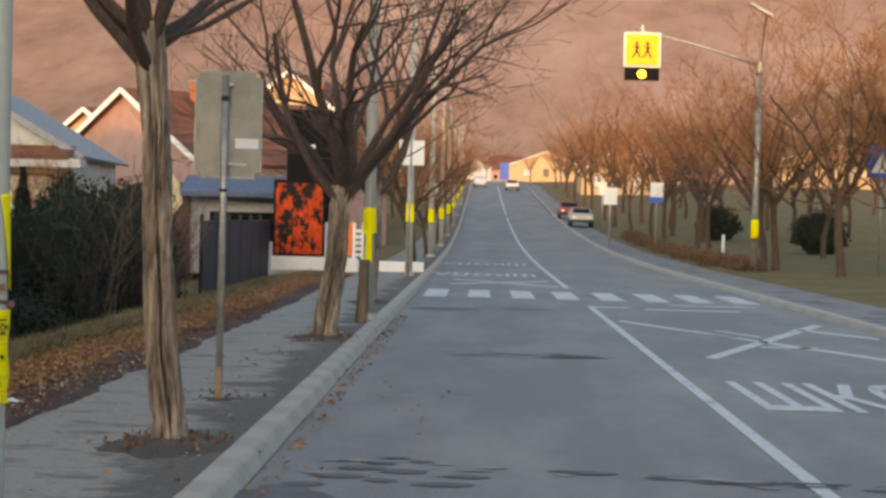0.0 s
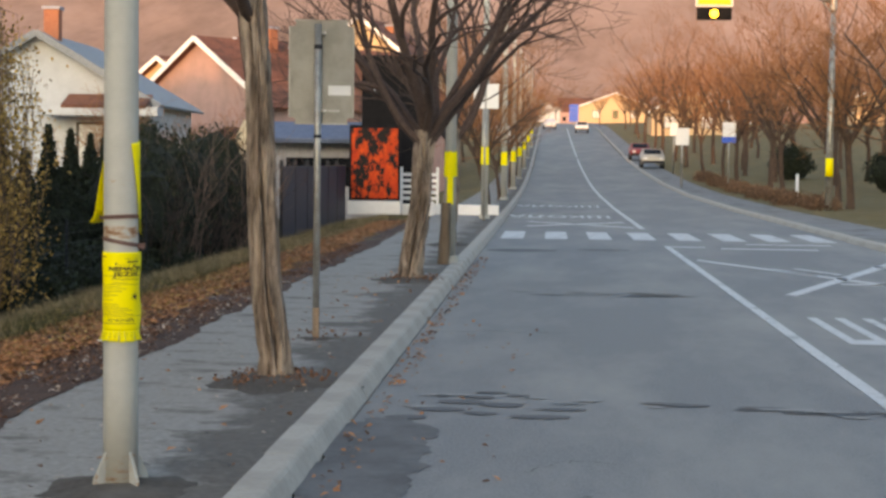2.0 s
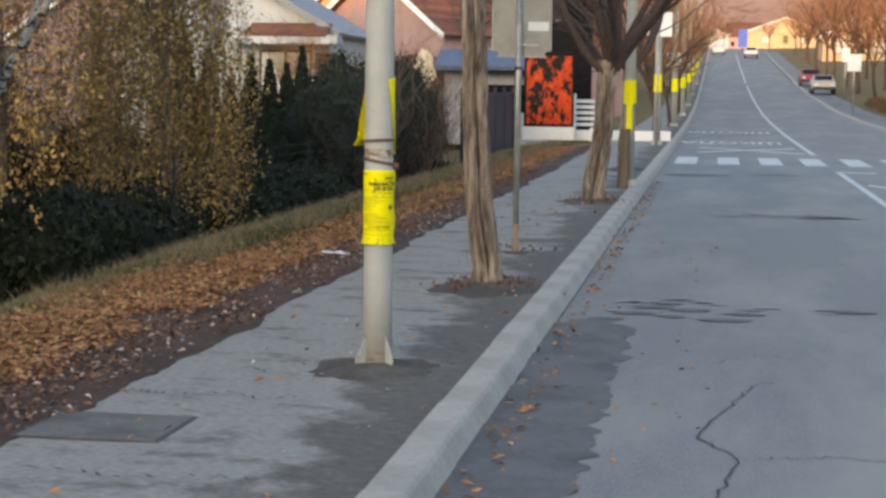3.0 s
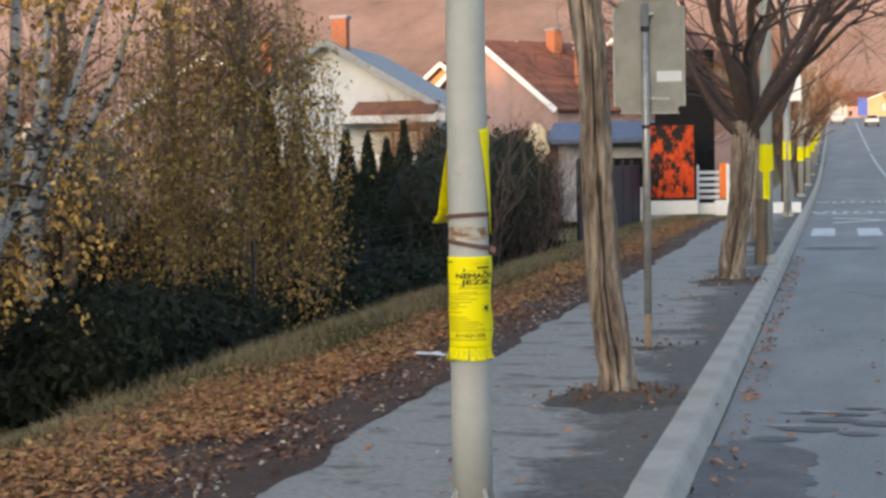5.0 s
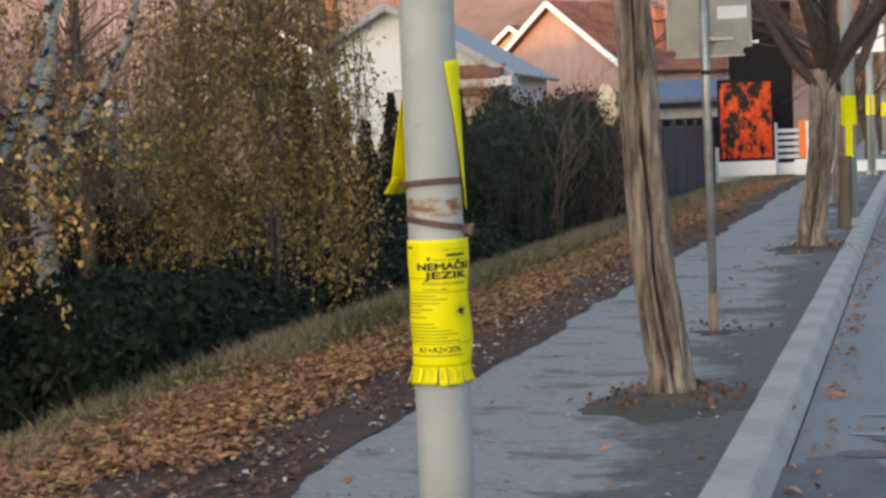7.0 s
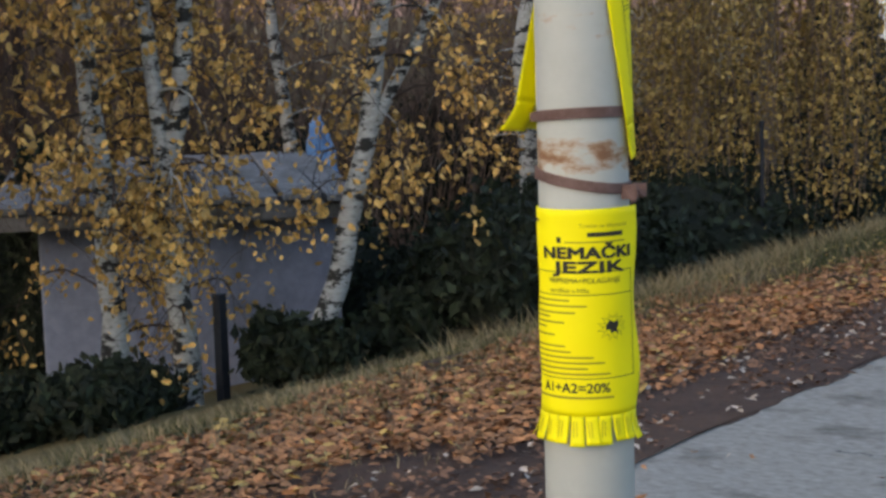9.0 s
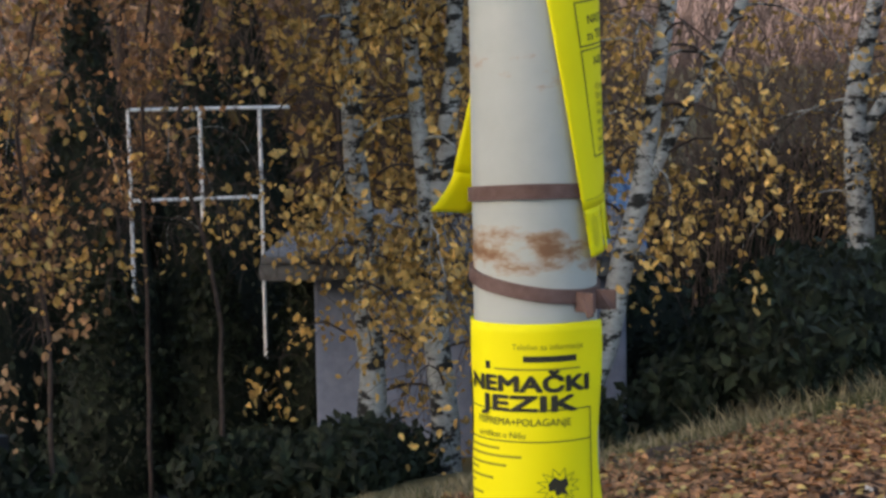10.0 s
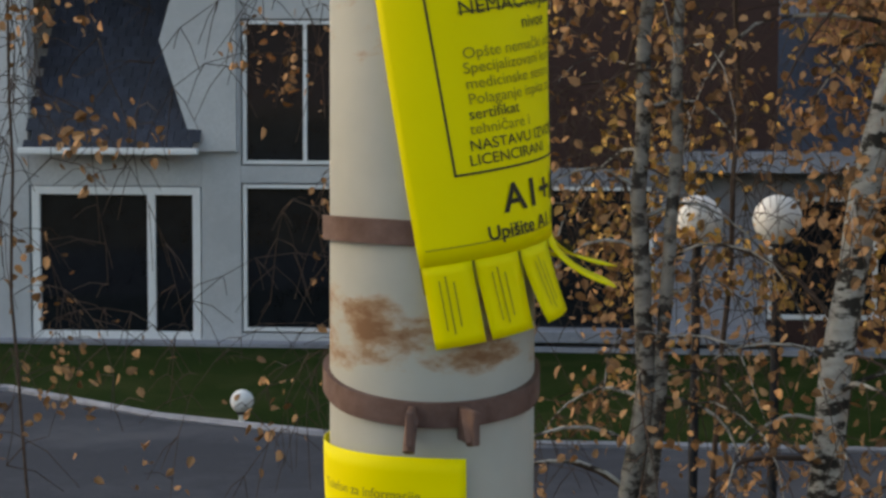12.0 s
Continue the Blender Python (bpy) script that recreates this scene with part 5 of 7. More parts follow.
def brown_thicket(x, y, w, h, seed, material=TWIG):
    """A leafless bush of fine upright twigs."""
    p = thing("bare_bush", "leafless bush of fine brown twigs", "bush", Matrix.Translation((x, y, land(x, y))), group="bare bushes")
    r = random.Random(seed)
    tubes = []
    for k in range(20):
        t = r.uniform(0, 6.283)
        base = Vector((0.25 * w * r.random() * math.cos(t), 0.25 * w * r.random() * math.sin(t), 0))
        d = Vector((math.cos(t) * r.uniform(0.1, 0.6), math.sin(t) * r.uniform(0.1, 0.6), 1)).normalized()
        L = h * r.uniform(0.6, 1.05)
        path = [base + d * L * i / 5 + Vector((r.uniform(-1, 1), r.uniform(-1, 1), 0)) * 0.05 * i for i in range(6)]
        tubes.append((path, [0.012, 0.010, 0.008, 0.006, 0.004, 0.003]))
        for j in range(7):
            i = r.randint(1, 4)
            dd = (d + Vector((r.uniform(-1, 1), r.uniform(-1, 1), r.uniform(-0.2, 0.6)))).normalized()
            tubes.append(([path[i], path[i] + dd * L * 0.18, path[i] + dd * L * 0.34 + Vector((0, 0, 0.03))], [0.005, 0.004, 0.003]))
    tubes_mesh("twig_mass", tubes, 4, material, p)["kind"] = "stuff"
    return p


for k, (a, s, w, h) in enumerate([(-4.7, 25, 2.0, 2.2), (-6, 30, 3, 3.2), (-9.5, 14, 3, 3.6), (-10.5, 17, 3.2, 4.2)]):
    q = on(a, s)
    brown_thicket(q.x, q.y, w, h, 400 + k)

for k, (a, s, h) in enumerate([(-5.4, 22.0, 2.3), (-5.5, 24.2, 2.6), (-5.3, 26.4, 2.5), (-5.2, 28.6, 2.8), (-5.4, 30.6, 2.6), (-6.2, 27.5, 3.1), (-6.2, 32.4, 3.0)]):
    q = on(a, s)
    shrub(q.x, q.y, 2.0, h, 330 + k, EVERGREEN, 1500, label="dense dark garden shrub pierced by bare twigs")
    brown_thicket(q.x + 0.75, q.y - 0.55, 1.5, h * 0.85 + 0.5 * (k % 2), 440 + k, BROWNTWIG if k % 2 else TWIG)


def leafy_tree(name, label, base, pts, radii, seed, branches, z_range, leaves, material, size=0.025, length=(0.5, 1.3), bark=BIRCH, droop=0.9, second=None, pale=0.35, cluster=16, group="birch trees"):
    """A slim tree: trunk through the given points, arching twigs and leaves in loose clusters."""
    p = thing(name, label, "tree", Matrix.Translation(base), group=group)
    r = random.Random(seed)
    bm = bmesh.new()
    split = []
    for path, rad in [(pts, radii)] + ([second] if second else []):
        fine, fr = [], []
        for i in range(len(path) - 1):
            for k in range(6):
                f = k / 6
                q = Vector(path[i]).lerp(Vector(path[i + 1]), f)
                q += Vector((noise.noise(Vector((q.z * 1.7, seed, 0))), noise.noise(Vector((q.z * 1.7, seed, 5))), 0)) * 0.03
                fine.append(q)
                fr.append((rad[i] + (rad[i + 1] - rad[i]) * f) * (1 + 0.10 * noise.noise(Vector((q.z * 4, seed, 1)))))
        fine.append(Vector(path[-1]))
        fr.append(rad[-1])
        tube(bm, fine, fr, 16)
        split.append((fine, fr))
    part("trunk", bm, bark, p, smooth=True)
    white, thin, spots = [], [], []
    for k in range(branches):
        fine, fr = split[k % len(split)]
        z = r.uniform(*z_range)
        i = min(range(len(fine)), key=lambda n: abs(fine[n].z - z))
        t = r.uniform(0, 6.283)
        d = Vector((math.cos(t), math.sin(t), r.uniform(0.2, 0.9))).normalized()
        L = r.uniform(*length)
        q, path = fine[i].copy(), [fine[i].copy()]
        for n in range(8):
            d = (d + Vector((r.uniform(-0.25, 0.25), r.uniform(-0.25, 0.25), r.uniform(-0.3, 0.1) - droop * 0.28 * n / 4))).normalized()
            q = q + d * L / 8
            path.append(q.copy())
        rb = min(fr[i] * 0.35, 0.016) * r.uniform(0.5, 1)
        (white if r.random() < pale else thin).append((path, [max(0.0022, rb * (1 - n / 9)) for n in range(9)]))
        for n in range(2, 9):
            for m in range(2):
                dd = Vector((r.uniform(-1, 1), r.uniform(-1, 1), r.uniform(-1.3, 0.3))).normalized()
                l2 = r.uniform(0.08, 0.32)
                e = path[n] + dd * l2 + Vector((0, 0, -0.25 * l2))
                thin.append(([path[n], path[n] + dd * l2 * 0.5, e], [0.0028, 0.0022, 0.0018]))
                spots += [e, path[n] + dd * l2 * 0.5]
    if white:
        tubes_mesh("branch_mass", white, 6, BIRCH, p)["kind"] = "stuff"
    tubes_mesh("twig_mass", thin, 4, TWIG, p)["kind"] = "stuff"
    rng = np.random.default_rng(seed)
    e = np.array([tuple(v) for v in spots])
    c = e[rng.integers(0, len(e), max(1, leaves // cluster))]
    pt = np.repeat(c, cluster, 0) + rng.normal(0, 0.085, (len(c) * cluster, 3)) * (1, 1, 1.1)
    leaf_mesh("foliage", pt, size, material, p, seed, jitter=0.02, broad=True)["kind"] = "stuff"
    # leaf cloud added above the view to dim the skylight on the garden
    top = Vector(pts[-1])
    crown = rng.normal(0, 1, (1500, 3))
    crown = crown / np.linalg.norm(crown, axis=1)[:, None] * rng.uniform(0.3, 1.0, (1500, 1)) * (1.5, 1.5, 1.1) + np.array((top.x, top.y, top.z - 0.5))
    leaf_mesh("upper_crown", crown, 0.075, material, p, seed + 1, jitter=0.1)["kind"] = "stuff"
    return p


def weeping_tree(x, y, top, radius, seed, strands, leaves, material, label, bottom=0.2, size=0.034):
    """A dome of long hanging strands set with small leaves."""
    z = land(x, y)
    p = thing("weeping_tree", label, "tree", Matrix.Translation((x, y, z)), group="weeping trees")
    r = random.Random(seed)
    part("trunk", tubem([(0, 0, -0.1), (0.05, 0, 1.5), (0, 0.05, top * 0.8), (0, 0, top)], [0.12, 0.10, 0.06, 0.02], 12), BARK, p, smooth=True)
    tubes, spots = [], []
    for k in range(strands):
        t, f = r.uniform(0, 6.283), math.sqrt(r.random())
        R = radius * f * r.uniform(0.85, 1.15)
        z0 = top * (1 - 0.35 * f * f) * r.uniform(0.75, 1.0)
        z1 = bottom + 1.6 * r.random() ** 1.6
        path = [Vector((0, 0, z0 - 0.4)), Vector((R * 0.6 * math.cos(t), R * 0.6 * math.sin(t), z0))]
        n = 7
        for i in range(n + 1):
            g = i / n
            path.append(Vector((R * math.cos(t) + 0.07 * math.sin(g * 5 + k), R * math.sin(t) + 0.07 * math.cos(g * 4 + k), z0 - 0.1 - (z0 - z1) * g)))
        tubes.append((path, [0.010, 0.006] + [0.0035] * (n + 1)))
        spots += [path[2 + i] for i in range(n + 1)]
        for i in range(3, len(path)):
            spots.append(path[i].lerp(path[i - 1], 0.5))
    tubes_mesh("strand_mass", tubes, 3, BROWNTWIG, p)["kind"] = "stuff"
    rng = np.random.default_rng(seed)
    e = np.array([tuple(v) for v in spots])
    keep = rng.uniform(0, 1, len(e)) > 0.62 * np.clip((e[:, 2] - 0.42 * top) / (0.5 * top), 0, 1)
    e = e[keep]
    centres = e[rng.integers(0, len(e), leaves // 14)]
    pick = np.repeat(centres, 14, 0) + rng.normal(0, 1, (len(centres) * 14, 3)) * (0.11, 0.11, 0.19)
    leaf_mesh("foliage", pick, size, material, p, seed, jitter=0.085)["kind"] = "stuff"
    return p


def brown_mass(x, y, w, h, seed, n=150, twigs=None):
    """Tall leafless shrubs: a haze of fine brown twigs."""
    p = thing("bare_shrub", "tall leafless shrub of fine purple-brown twigs", "bush", Matrix.Translation((x, y, land(x, y))), group="bare bushes")
    r = random.Random(seed)
    tubes, stems = [], []
    for k in range(n):
        t = r.uniform(0, 6.283)
        f = math.sqrt(r.random())
        base = Vector((0.35 * w * f * math.cos(t), 0.35 * w * f * math.sin(t), 0))
        d = Vector((math.cos(t) * 0.3 * f + r.uniform(-0.2, 0.2), math.sin(t) * 0.3 * f + r.uniform(-0.2, 0.2), 1)).normalized()
        L = h * r.uniform(0.55, 1.0)
        path = [base + d * L * i / 5 + Vector((r.uniform(-1, 1), r.uniform(-1, 1), 0)) * 0.04 * i for i in range(6)]
        stems.append((path, [0.011, 0.009, 0.007, 0.005, 0.004, 0.003]))
        for j in range(9):
            i = r.randint(1, 5)
            dd = (d + Vector((r.uniform(-1, 1), r.uniform(-1, 1), r.uniform(-0.3, 0.6)))).normalized()
            tubes.append(([path[i], path[i] + dd * L * 0.09, path[i] + dd * L * 0.17 + Vector((0, 0, 0.03))], [0.005, 0.004, 0.003]))
    tubes_mesh("stem_mass", stems, 4, twigs or BROWNTWIG, p)["kind"] = "stuff"
    tubes_mesh("twig_mass", tubes, 4, twigs or BROWNTWIG, p)["kind"] = "stuff"
    return p


weeping_tree(-6.05, 12.0, 5.6, 1.15, 21, 210, 20000, LEAFOLIVE, "weeping tree thick with olive and golden leaves", 0.4, 0.030)
weeping_tree(-7.5, 13.2, 6.0, 1.2, 22, 60, 4200, LEAFOLIVE, "weeping tree with brown twigs and golden leaves", 0.4, 0.028)
weeping_tree(-9.2, 13.6, 6.0, 1.3, 23, 90, 4200, LEAFOLIVE, "weeping tree with brown twigs and few golden leaves", 0.5, 0.028)
for k, (x, y, w, h) in enumerate([(-11.6, 15.5, 2.6, 4.8), (-10.6, 14.4, 2.6, 3.6), (-10.8, 12.2, 2.6, 4.8), (-12.6, 13.0, 3.0, 5.0), (-13.0, 10.6, 2.6, 4.6), (-15.0, 11.2, 3.0, 5.2), (-12.2, 17.5, 3.2, 5.4), (-14.5, 15.0, 3.4, 5.6), (-7.4, 33.0, 3.0, 3.4)]):
    brown_mass(x, y, w, h if k < 8 else h * 0.8, 800 + k, 120 if k < 8 else 22, None if k < 8 else TWIG)
RX, RY = 0.746, 0.666


def aside(base, steps):
    """Trunk points from sideways steps and heights."""
    return [(RX * o, RY * o, z) for o, z in steps]


LOW = -0.92
leafy_tree("birch", "white-barked birch with golden leaves below the bank", (-7.2, 5.0, LOW), aside(0, [(0, -0.1), (0.0, 0.6), (-0.03, 1.42), (-0.10, 2.1), (-0.10, 3.0), (-0.2, 6.0)]), [0.11, 0.088, 0.080, 0.072, 0.06, 0.02], 41, 34, (0.45, 3.9), 2500, LEAFGOLD, size=0.029)
leafy_tree("birch", "twin-stemmed white birch with golden leaves", (-6.85, 5.32, LOW), aside(0, [(0, -0.1), (-0.03, 0.6), (-0.075, 1.42), (-0.10, 1.75), (-0.19, 2.8), (-0.3, 6.0)]), [0.105, 0.085, 0.076, 0.06, 0.05, 0.02], 44, 34, (0.45, 3.9), 2300, LEAFGOLD, size=0.029,
           second=(aside(0, [(-0.085, 1.6), (0.02, 1.95), (0.08, 2.5), (0.12, 3.2), (0.2, 5.8)]), [0.065, 0.066, 0.06, 0.048, 0.02]))
leafy_tree("birch", "leaning birch with a kinked white trunk", (-6.08, 5.7, LOW), aside(0, [(-0.02, -0.1), (0.04, 0.38), (0.2, 0.8), (0.32, 1.3), (0.45, 1.8), (0.52, 2.3), (0.62, 2.9), (0.8, 5.6)]), [0.09, 0.082, 0.08, 0.072, 0.066, 0.058, 0.05, 0.015], 47, 30, (1.0, 3.9), 2100, LEAFGOLD, size=0.029,
           second=(aside(0, [(0.44, 1.75), (0.62, 2.1), (0.85, 2.5), (1.05, 2.9), (1.6, 4.4)]), [0.04, 0.042, 0.038, 0.034, 0.012]))
leafy_tree("birch", "white-barked birch by the dark hedge", (-8.75, 12.1, LOW), aside(0, [(0, -0.1), (-0.04, 1.0), (-0.12, 2.2), (0.1, 3.4), (0.3, 5.8)]), [0.15, 0.13, 0.115, 0.075, 0.02], 52, 26, (1.0, 4.6), 900, LEAFGOLD, length=(0.7, 1.7), pale=0.6,
           second=(aside(0, [(-0.1, 1.9), (0.45, 2.7), (1.0, 3.6), (1.3, 4.6)]), [0.075, 0.06, 0.05, 0.02]))
leafy_tree("birch", "white birch with arching pale branches", (-10.9, 10.6, LOW), aside(0, [(0, -0.1), (0.05, 1.2), (-0.1, 2.6), (-0.2, 5.5)]), [0.09, 0.08, 0.06, 0.02], 53, 22, (0.8, 4.2), 1500, LEAFGOLD, length=(0.7, 1.6), pale=0.6)
leafy_tree("birch", "birch hung with rusty orange leaves before the lawn", (-6.0, 0.80, LOW), [(0, 0, -0.1), (0, 0.05, 1.0), (0, 0.16, 1.8), (0, 0.27, 2.4), (0, 0.42, 2.9), (0, 0.7, 4.2), (0, 0.9, 5.6)], [0.075, 0.068, 0.064, 0.06, 0.052, 0.035, 0.015], 61, 34, (0.4, 3.6), 3200, LEAFRUST, size=0.025)
leafy_tree("birch", "many-stemmed birch with pale twisted branches", (-6.0, 0.06, LOW), [(0, 0, -0.6), (0, -0.05, 0.6), (0.02, 0.03, 1.2), (0, -0.02, 2.0), (0, 0.04, 3.0), (0, 0.05, 5.6)], [0.06, 0.046, 0.04, 0.034, 0.028, 0.012], 63, 34, (0.4, 3.6), 1100, LEAFRUST, size=0.025, pale=0.8, droop=1.2, bark=BIRCHDARK,
           second=([(0, 0.02, 0.3), (0.03, 0.09, 1.2), (0.02, 0.14, 2.2), (0, 0.2, 4.0)], [0.034, 0.03, 0.026, 0.012]))
RUSTY = [(-7.0, 1.9, 66, 4200), (-7.6, 2.9, 67, 4600), (-8.2, 3.9, 68, 4200), (-7.2, 0.35, 69, 1300), (-8.8, 2.2, 70, 4600), (-8.8, 0.0, 72, 1500), (-9.6, 3.3, 75, 4200), (-7.4, 3.9, 78, 2200), (-12.4, 2.6, 80, 4200)]
for x, y, seed, n in RUSTY:
    leafy_tree("garden_tree", "slim garden tree thick with rusty orange leaves", (x, y, LOW), [(0, 0, -0.6), (0.10 * math.sin(seed), 0.08, 1.0), (-0.08, 0.16 * math.cos(seed), 2.2), (0.1, 0.1, 3.4), (0, 0.1, 5.2)], [0.016, 0.014, 0.012, 0.010, 0.006], seed, 34, (1.35, 4.3) if x > -9.5 else (0.9, 4.3), int(n * (0.48 if y < 2.0 else 0.24)), LEAFRUST if seed % 3 else LEAFGOLD, size=0.028, bark=TWIG, pale=0.15, group="rusty garden trees")
leafy_tree("garden_tree", "nearly bare garden tree with a few golden leaves", (-6.4, -1.0, LOW), [(0, 0, -0.1), (0, -0.1, 1.5), (0, -0.1, 3.2), (0, 0, 5.2)], [0.007, 0.007, 0.006, 0.004], 73, 34, (0.8, 4.2), 500, LEAFRUST, bark=TWIG, pale=0.0, length=(0.8, 1.9), group="rusty garden trees")
leafy_tree("garden_tree", "nearly bare garden tree with a few golden leaves", (-5.9, -2.6, LOW), [(0, 0, -0.1), (0, -0.1, 1.5), (0, -0.1, 3.2), (0, 0, 5.2)], [0.007, 0.007, 0.006, 0.004], 74, 34, (0.8, 4.2), 420, LEAFRUST, bark=TWIG, pale=0.0, length=(0.9, 2.0), group="rusty garden trees")
for k, (x, y, h) in enumerate([(-12.6, 4.7, 4.3), (-12.4, 5.7, 4.6), (-12.2, 6.7, 4.2), (-12.9, 7.7, 4.4)]):
    conifer(x, y, h, 0.85, 150 + k)
for k, (x, y, h) in enumerate([(-10.3, 4.75, 2.2), (-10.0, 5.5, 2.1), (-9.7, 6.25, 2.2), (-10.9, 7.4, 2.3)]):
    conifer(x, y, h, 0.55, 160 + k)
# taller trees closing the gardens behind
for k, (x, y, w, h) in enumerate([(-14.5, 7.2, 3.0, 6.0), (-16.5, 9.0, 3.4, 6.5), (-13.5, 9.2, 3.0, 6.0), (-18.5, 12.5, 3.6, 7.0), (-16.0, 14.0, 3.6, 7.0), (-24.5, 12.0, 4.0, 8.0), (-26, 8, 4.0, 8.0), (-27, 17, 4.5, 8.0), (-22, 18, 4.5, 8.0)]):
    brown_mass(x, y, w, h, 830 + k, 150)
    rng = np.random.default_rng(k)
    pts = shell_points(1500, (w * 0.5, w * 0.5, h * 0.5), 840 + k) + np.array((x, y, land(x, y) + h * 0.5))
    autumn = thing("autumn_tree", "dense autumn tree with brown and rusty leaves", "tree", group="garden backdrop trees")
    leaf_mesh("foliage", pts, 0.09, (LEAFRUST, LEAFOLIVE, LEAFGOLD)[k % 3], autumn, 850 + k, jitter=0.35)["kind"] = "stuff"
    part("trunk", tubem([(x, y, land(x, y) - 0.1), (x, y, land(x, y) + h * 0.7)], [0.14, 0.05], 10), TWIG, autumn)

# ---- concrete shed, yard clutter ----
shed = thing("concrete_shed", "low grey concrete shed with a weathered plank roof", "shed", Matrix.Translation((-8.04, 6.51, -1.25)) @ Matrix.Rotation(0.85, 4, "Z"))
part("wall", boxm((2.3, 2.2, 1.5), (0.0, 1.1, 0.75), bevel=0.02), SHEDWALL, shed)
part("roof_slab", boxm((2.75, 2.9, 0.12), (-0.12, 1.05, 1.56), bevel=0.02, rx=0.05), SHEDROOF, shed, "weathered brown-grey roof edge")
for k in range(9):
    part("roof_plank", boxm((0.285, 3.0, 0.055), (-1.33 + 0.305 * k, 1.05 - 0.03 * (k % 3), 1.66 + 0.018 * (k % 2)), bevel=0.012, rx=0.05, rz=0.015 * (k % 3)), SHEDROOF, shed)
darkpost = thing("fence_post", "dark square fence post", "post", Matrix.Translation((-6.55, 5.35, -1.0)), group="dark posts")
part("post", boxm((0.07, 0.07, 0.85), (0, 0, 0.425), bevel=0.008), DARKMETAL, darkpost)
copy_thing(darkpost, Matrix.Translation((-7.9, 2.75, -1.35)))
for k, (x, y, z, w, h) in enumerate([(-9.4, 9.6, 0.1, 0.22, 0.5), (-10.2, 10.3, 0.35, 0.2, 0.35), (-8.9, 8.9, 0.55, 0.2, 0.3)]):
    tarp = thing("blue_tarp", "crumpled blue cloth hanging in the yard", "cloth", Matrix.Translation((x, y, z)), group="blue cloths")
    part("cloth", lumpy(bmesh.new(), 1.0, (0, 0, 0), (w * 0.5, w * 0.3, h), 60 + k, amp=0.4), mat("faded_blue_cloth", (0.09, 0.20, 0.42), (0.15, 0.29, 0.52), 8, 0.85, bump=0.4), tarp)
frame_ = thing("white_frame_stand", "white painted tubular frame standing in the yard", "frame", Matrix.Translation((-11.56, 6.07, -1.6)) @ Matrix.Rotation(-0.4, 4, "Z"))
for a, b in (((0, -0.37, 3.02), (0, 1.05, 3.02)), ((0, -0.37, 0), (0, -0.37, 3.02)), ((0, 0.25, 0), (0, 0.25, 3.02)), ((0, 0.78, 0), (0, 0.78, 3.02)), ((0, -0.37, 2.23), (0, 0.78, 2.23))):
    part("tube", tubem([a, b], 0.017, 8), WHITEFRAME, frame_)
# ---- modern white house with its lawn and globe lamps ----
HOUSE = Matrix.Translation((1.352, 0.189, -1.255)) @ Matrix.Rotation(0.0766, 4, "Z") @ Matrix.Translation((-1.355, -0.085, 0))

EDGE = [(-13.6, 16), (-14.0, 8), (-14.3, 4), (-14.2, 0), (-14.0, -1.9), (-14.4, -3.3), (-15.2, -4.9), (-16.6, -7.0), (-17.5, -14)]
lv = [Vector((x, y, -1.62 if k < 6 else -1.66)) for k, (x, y) in enumerate(EDGE)]
lawn = tagged(mesh_of("lawn", [(-23, -16, -1.84), (-21, 18, -1.84)] + lv, [tuple(range(11))], LAWN), "short dark green house lawn", "lawn", kind="structure")
tagged(finish("lawn_edging", tube(bmesh.new(), lv, [0.045] * len(lv), 6), GREYWALL), "pale concrete lawn edging", "edging", kind="structure")
bank = tagged(mesh_of("lawn_bank", [(-18.6, 3.4, -1.80), (-18.2, 6.0, -1.80), (-17.4, 14.0, -1.80), (-21.4, 3.4, -1.05), (-20.9, 7.5, -1.0), (-19.9, 14.0, -1.0), (-23.5, 3.4, -1.9), (-23.0, 14.0, -1.9)], [(0, 1, 4, 3), (1, 2, 5, 4), (3, 4, 5, 7, 6), (0, 3, 6), (2, 7, 5)], LAWN), "grassy bank rising to the outhouse", "lawn", kind="structure")
drive = tagged(mesh_of("drive", [v - Vector((0, 0, 0.02)) for v in lv[::-1]] + [(-9.6, 16, -1.52), (-9.4, 6, -1.50), (-9.3, -14, -1.50)], [tuple(range(12))], DRIVE), "smooth grey driveway beside the lawn", "drive", kind="structure")


def window(parent, y0, y1, z0, z1, x, frame_mat, mullions=(), w=0.07):
    win = part("window", boxm((0.06, y1 - y0, z1 - z0), (x - 0.05, (y0 + y1) / 2, (z0 + z1) / 2)), GLASS, parent)
    for yy in (y0, y1, *mullions):
        part("frame", boxm((0.10, w, z1 - z0 + w), (x, yy, (z0 + z1) / 2), bevel=0.006), frame_mat, win)
    for zz in (z0, z1):
        part("frame", boxm((0.09, y1 - y0 - w, w), (x, (y0 + y1) / 2, zz), bevel=0.006), frame_mat, win)
    return win


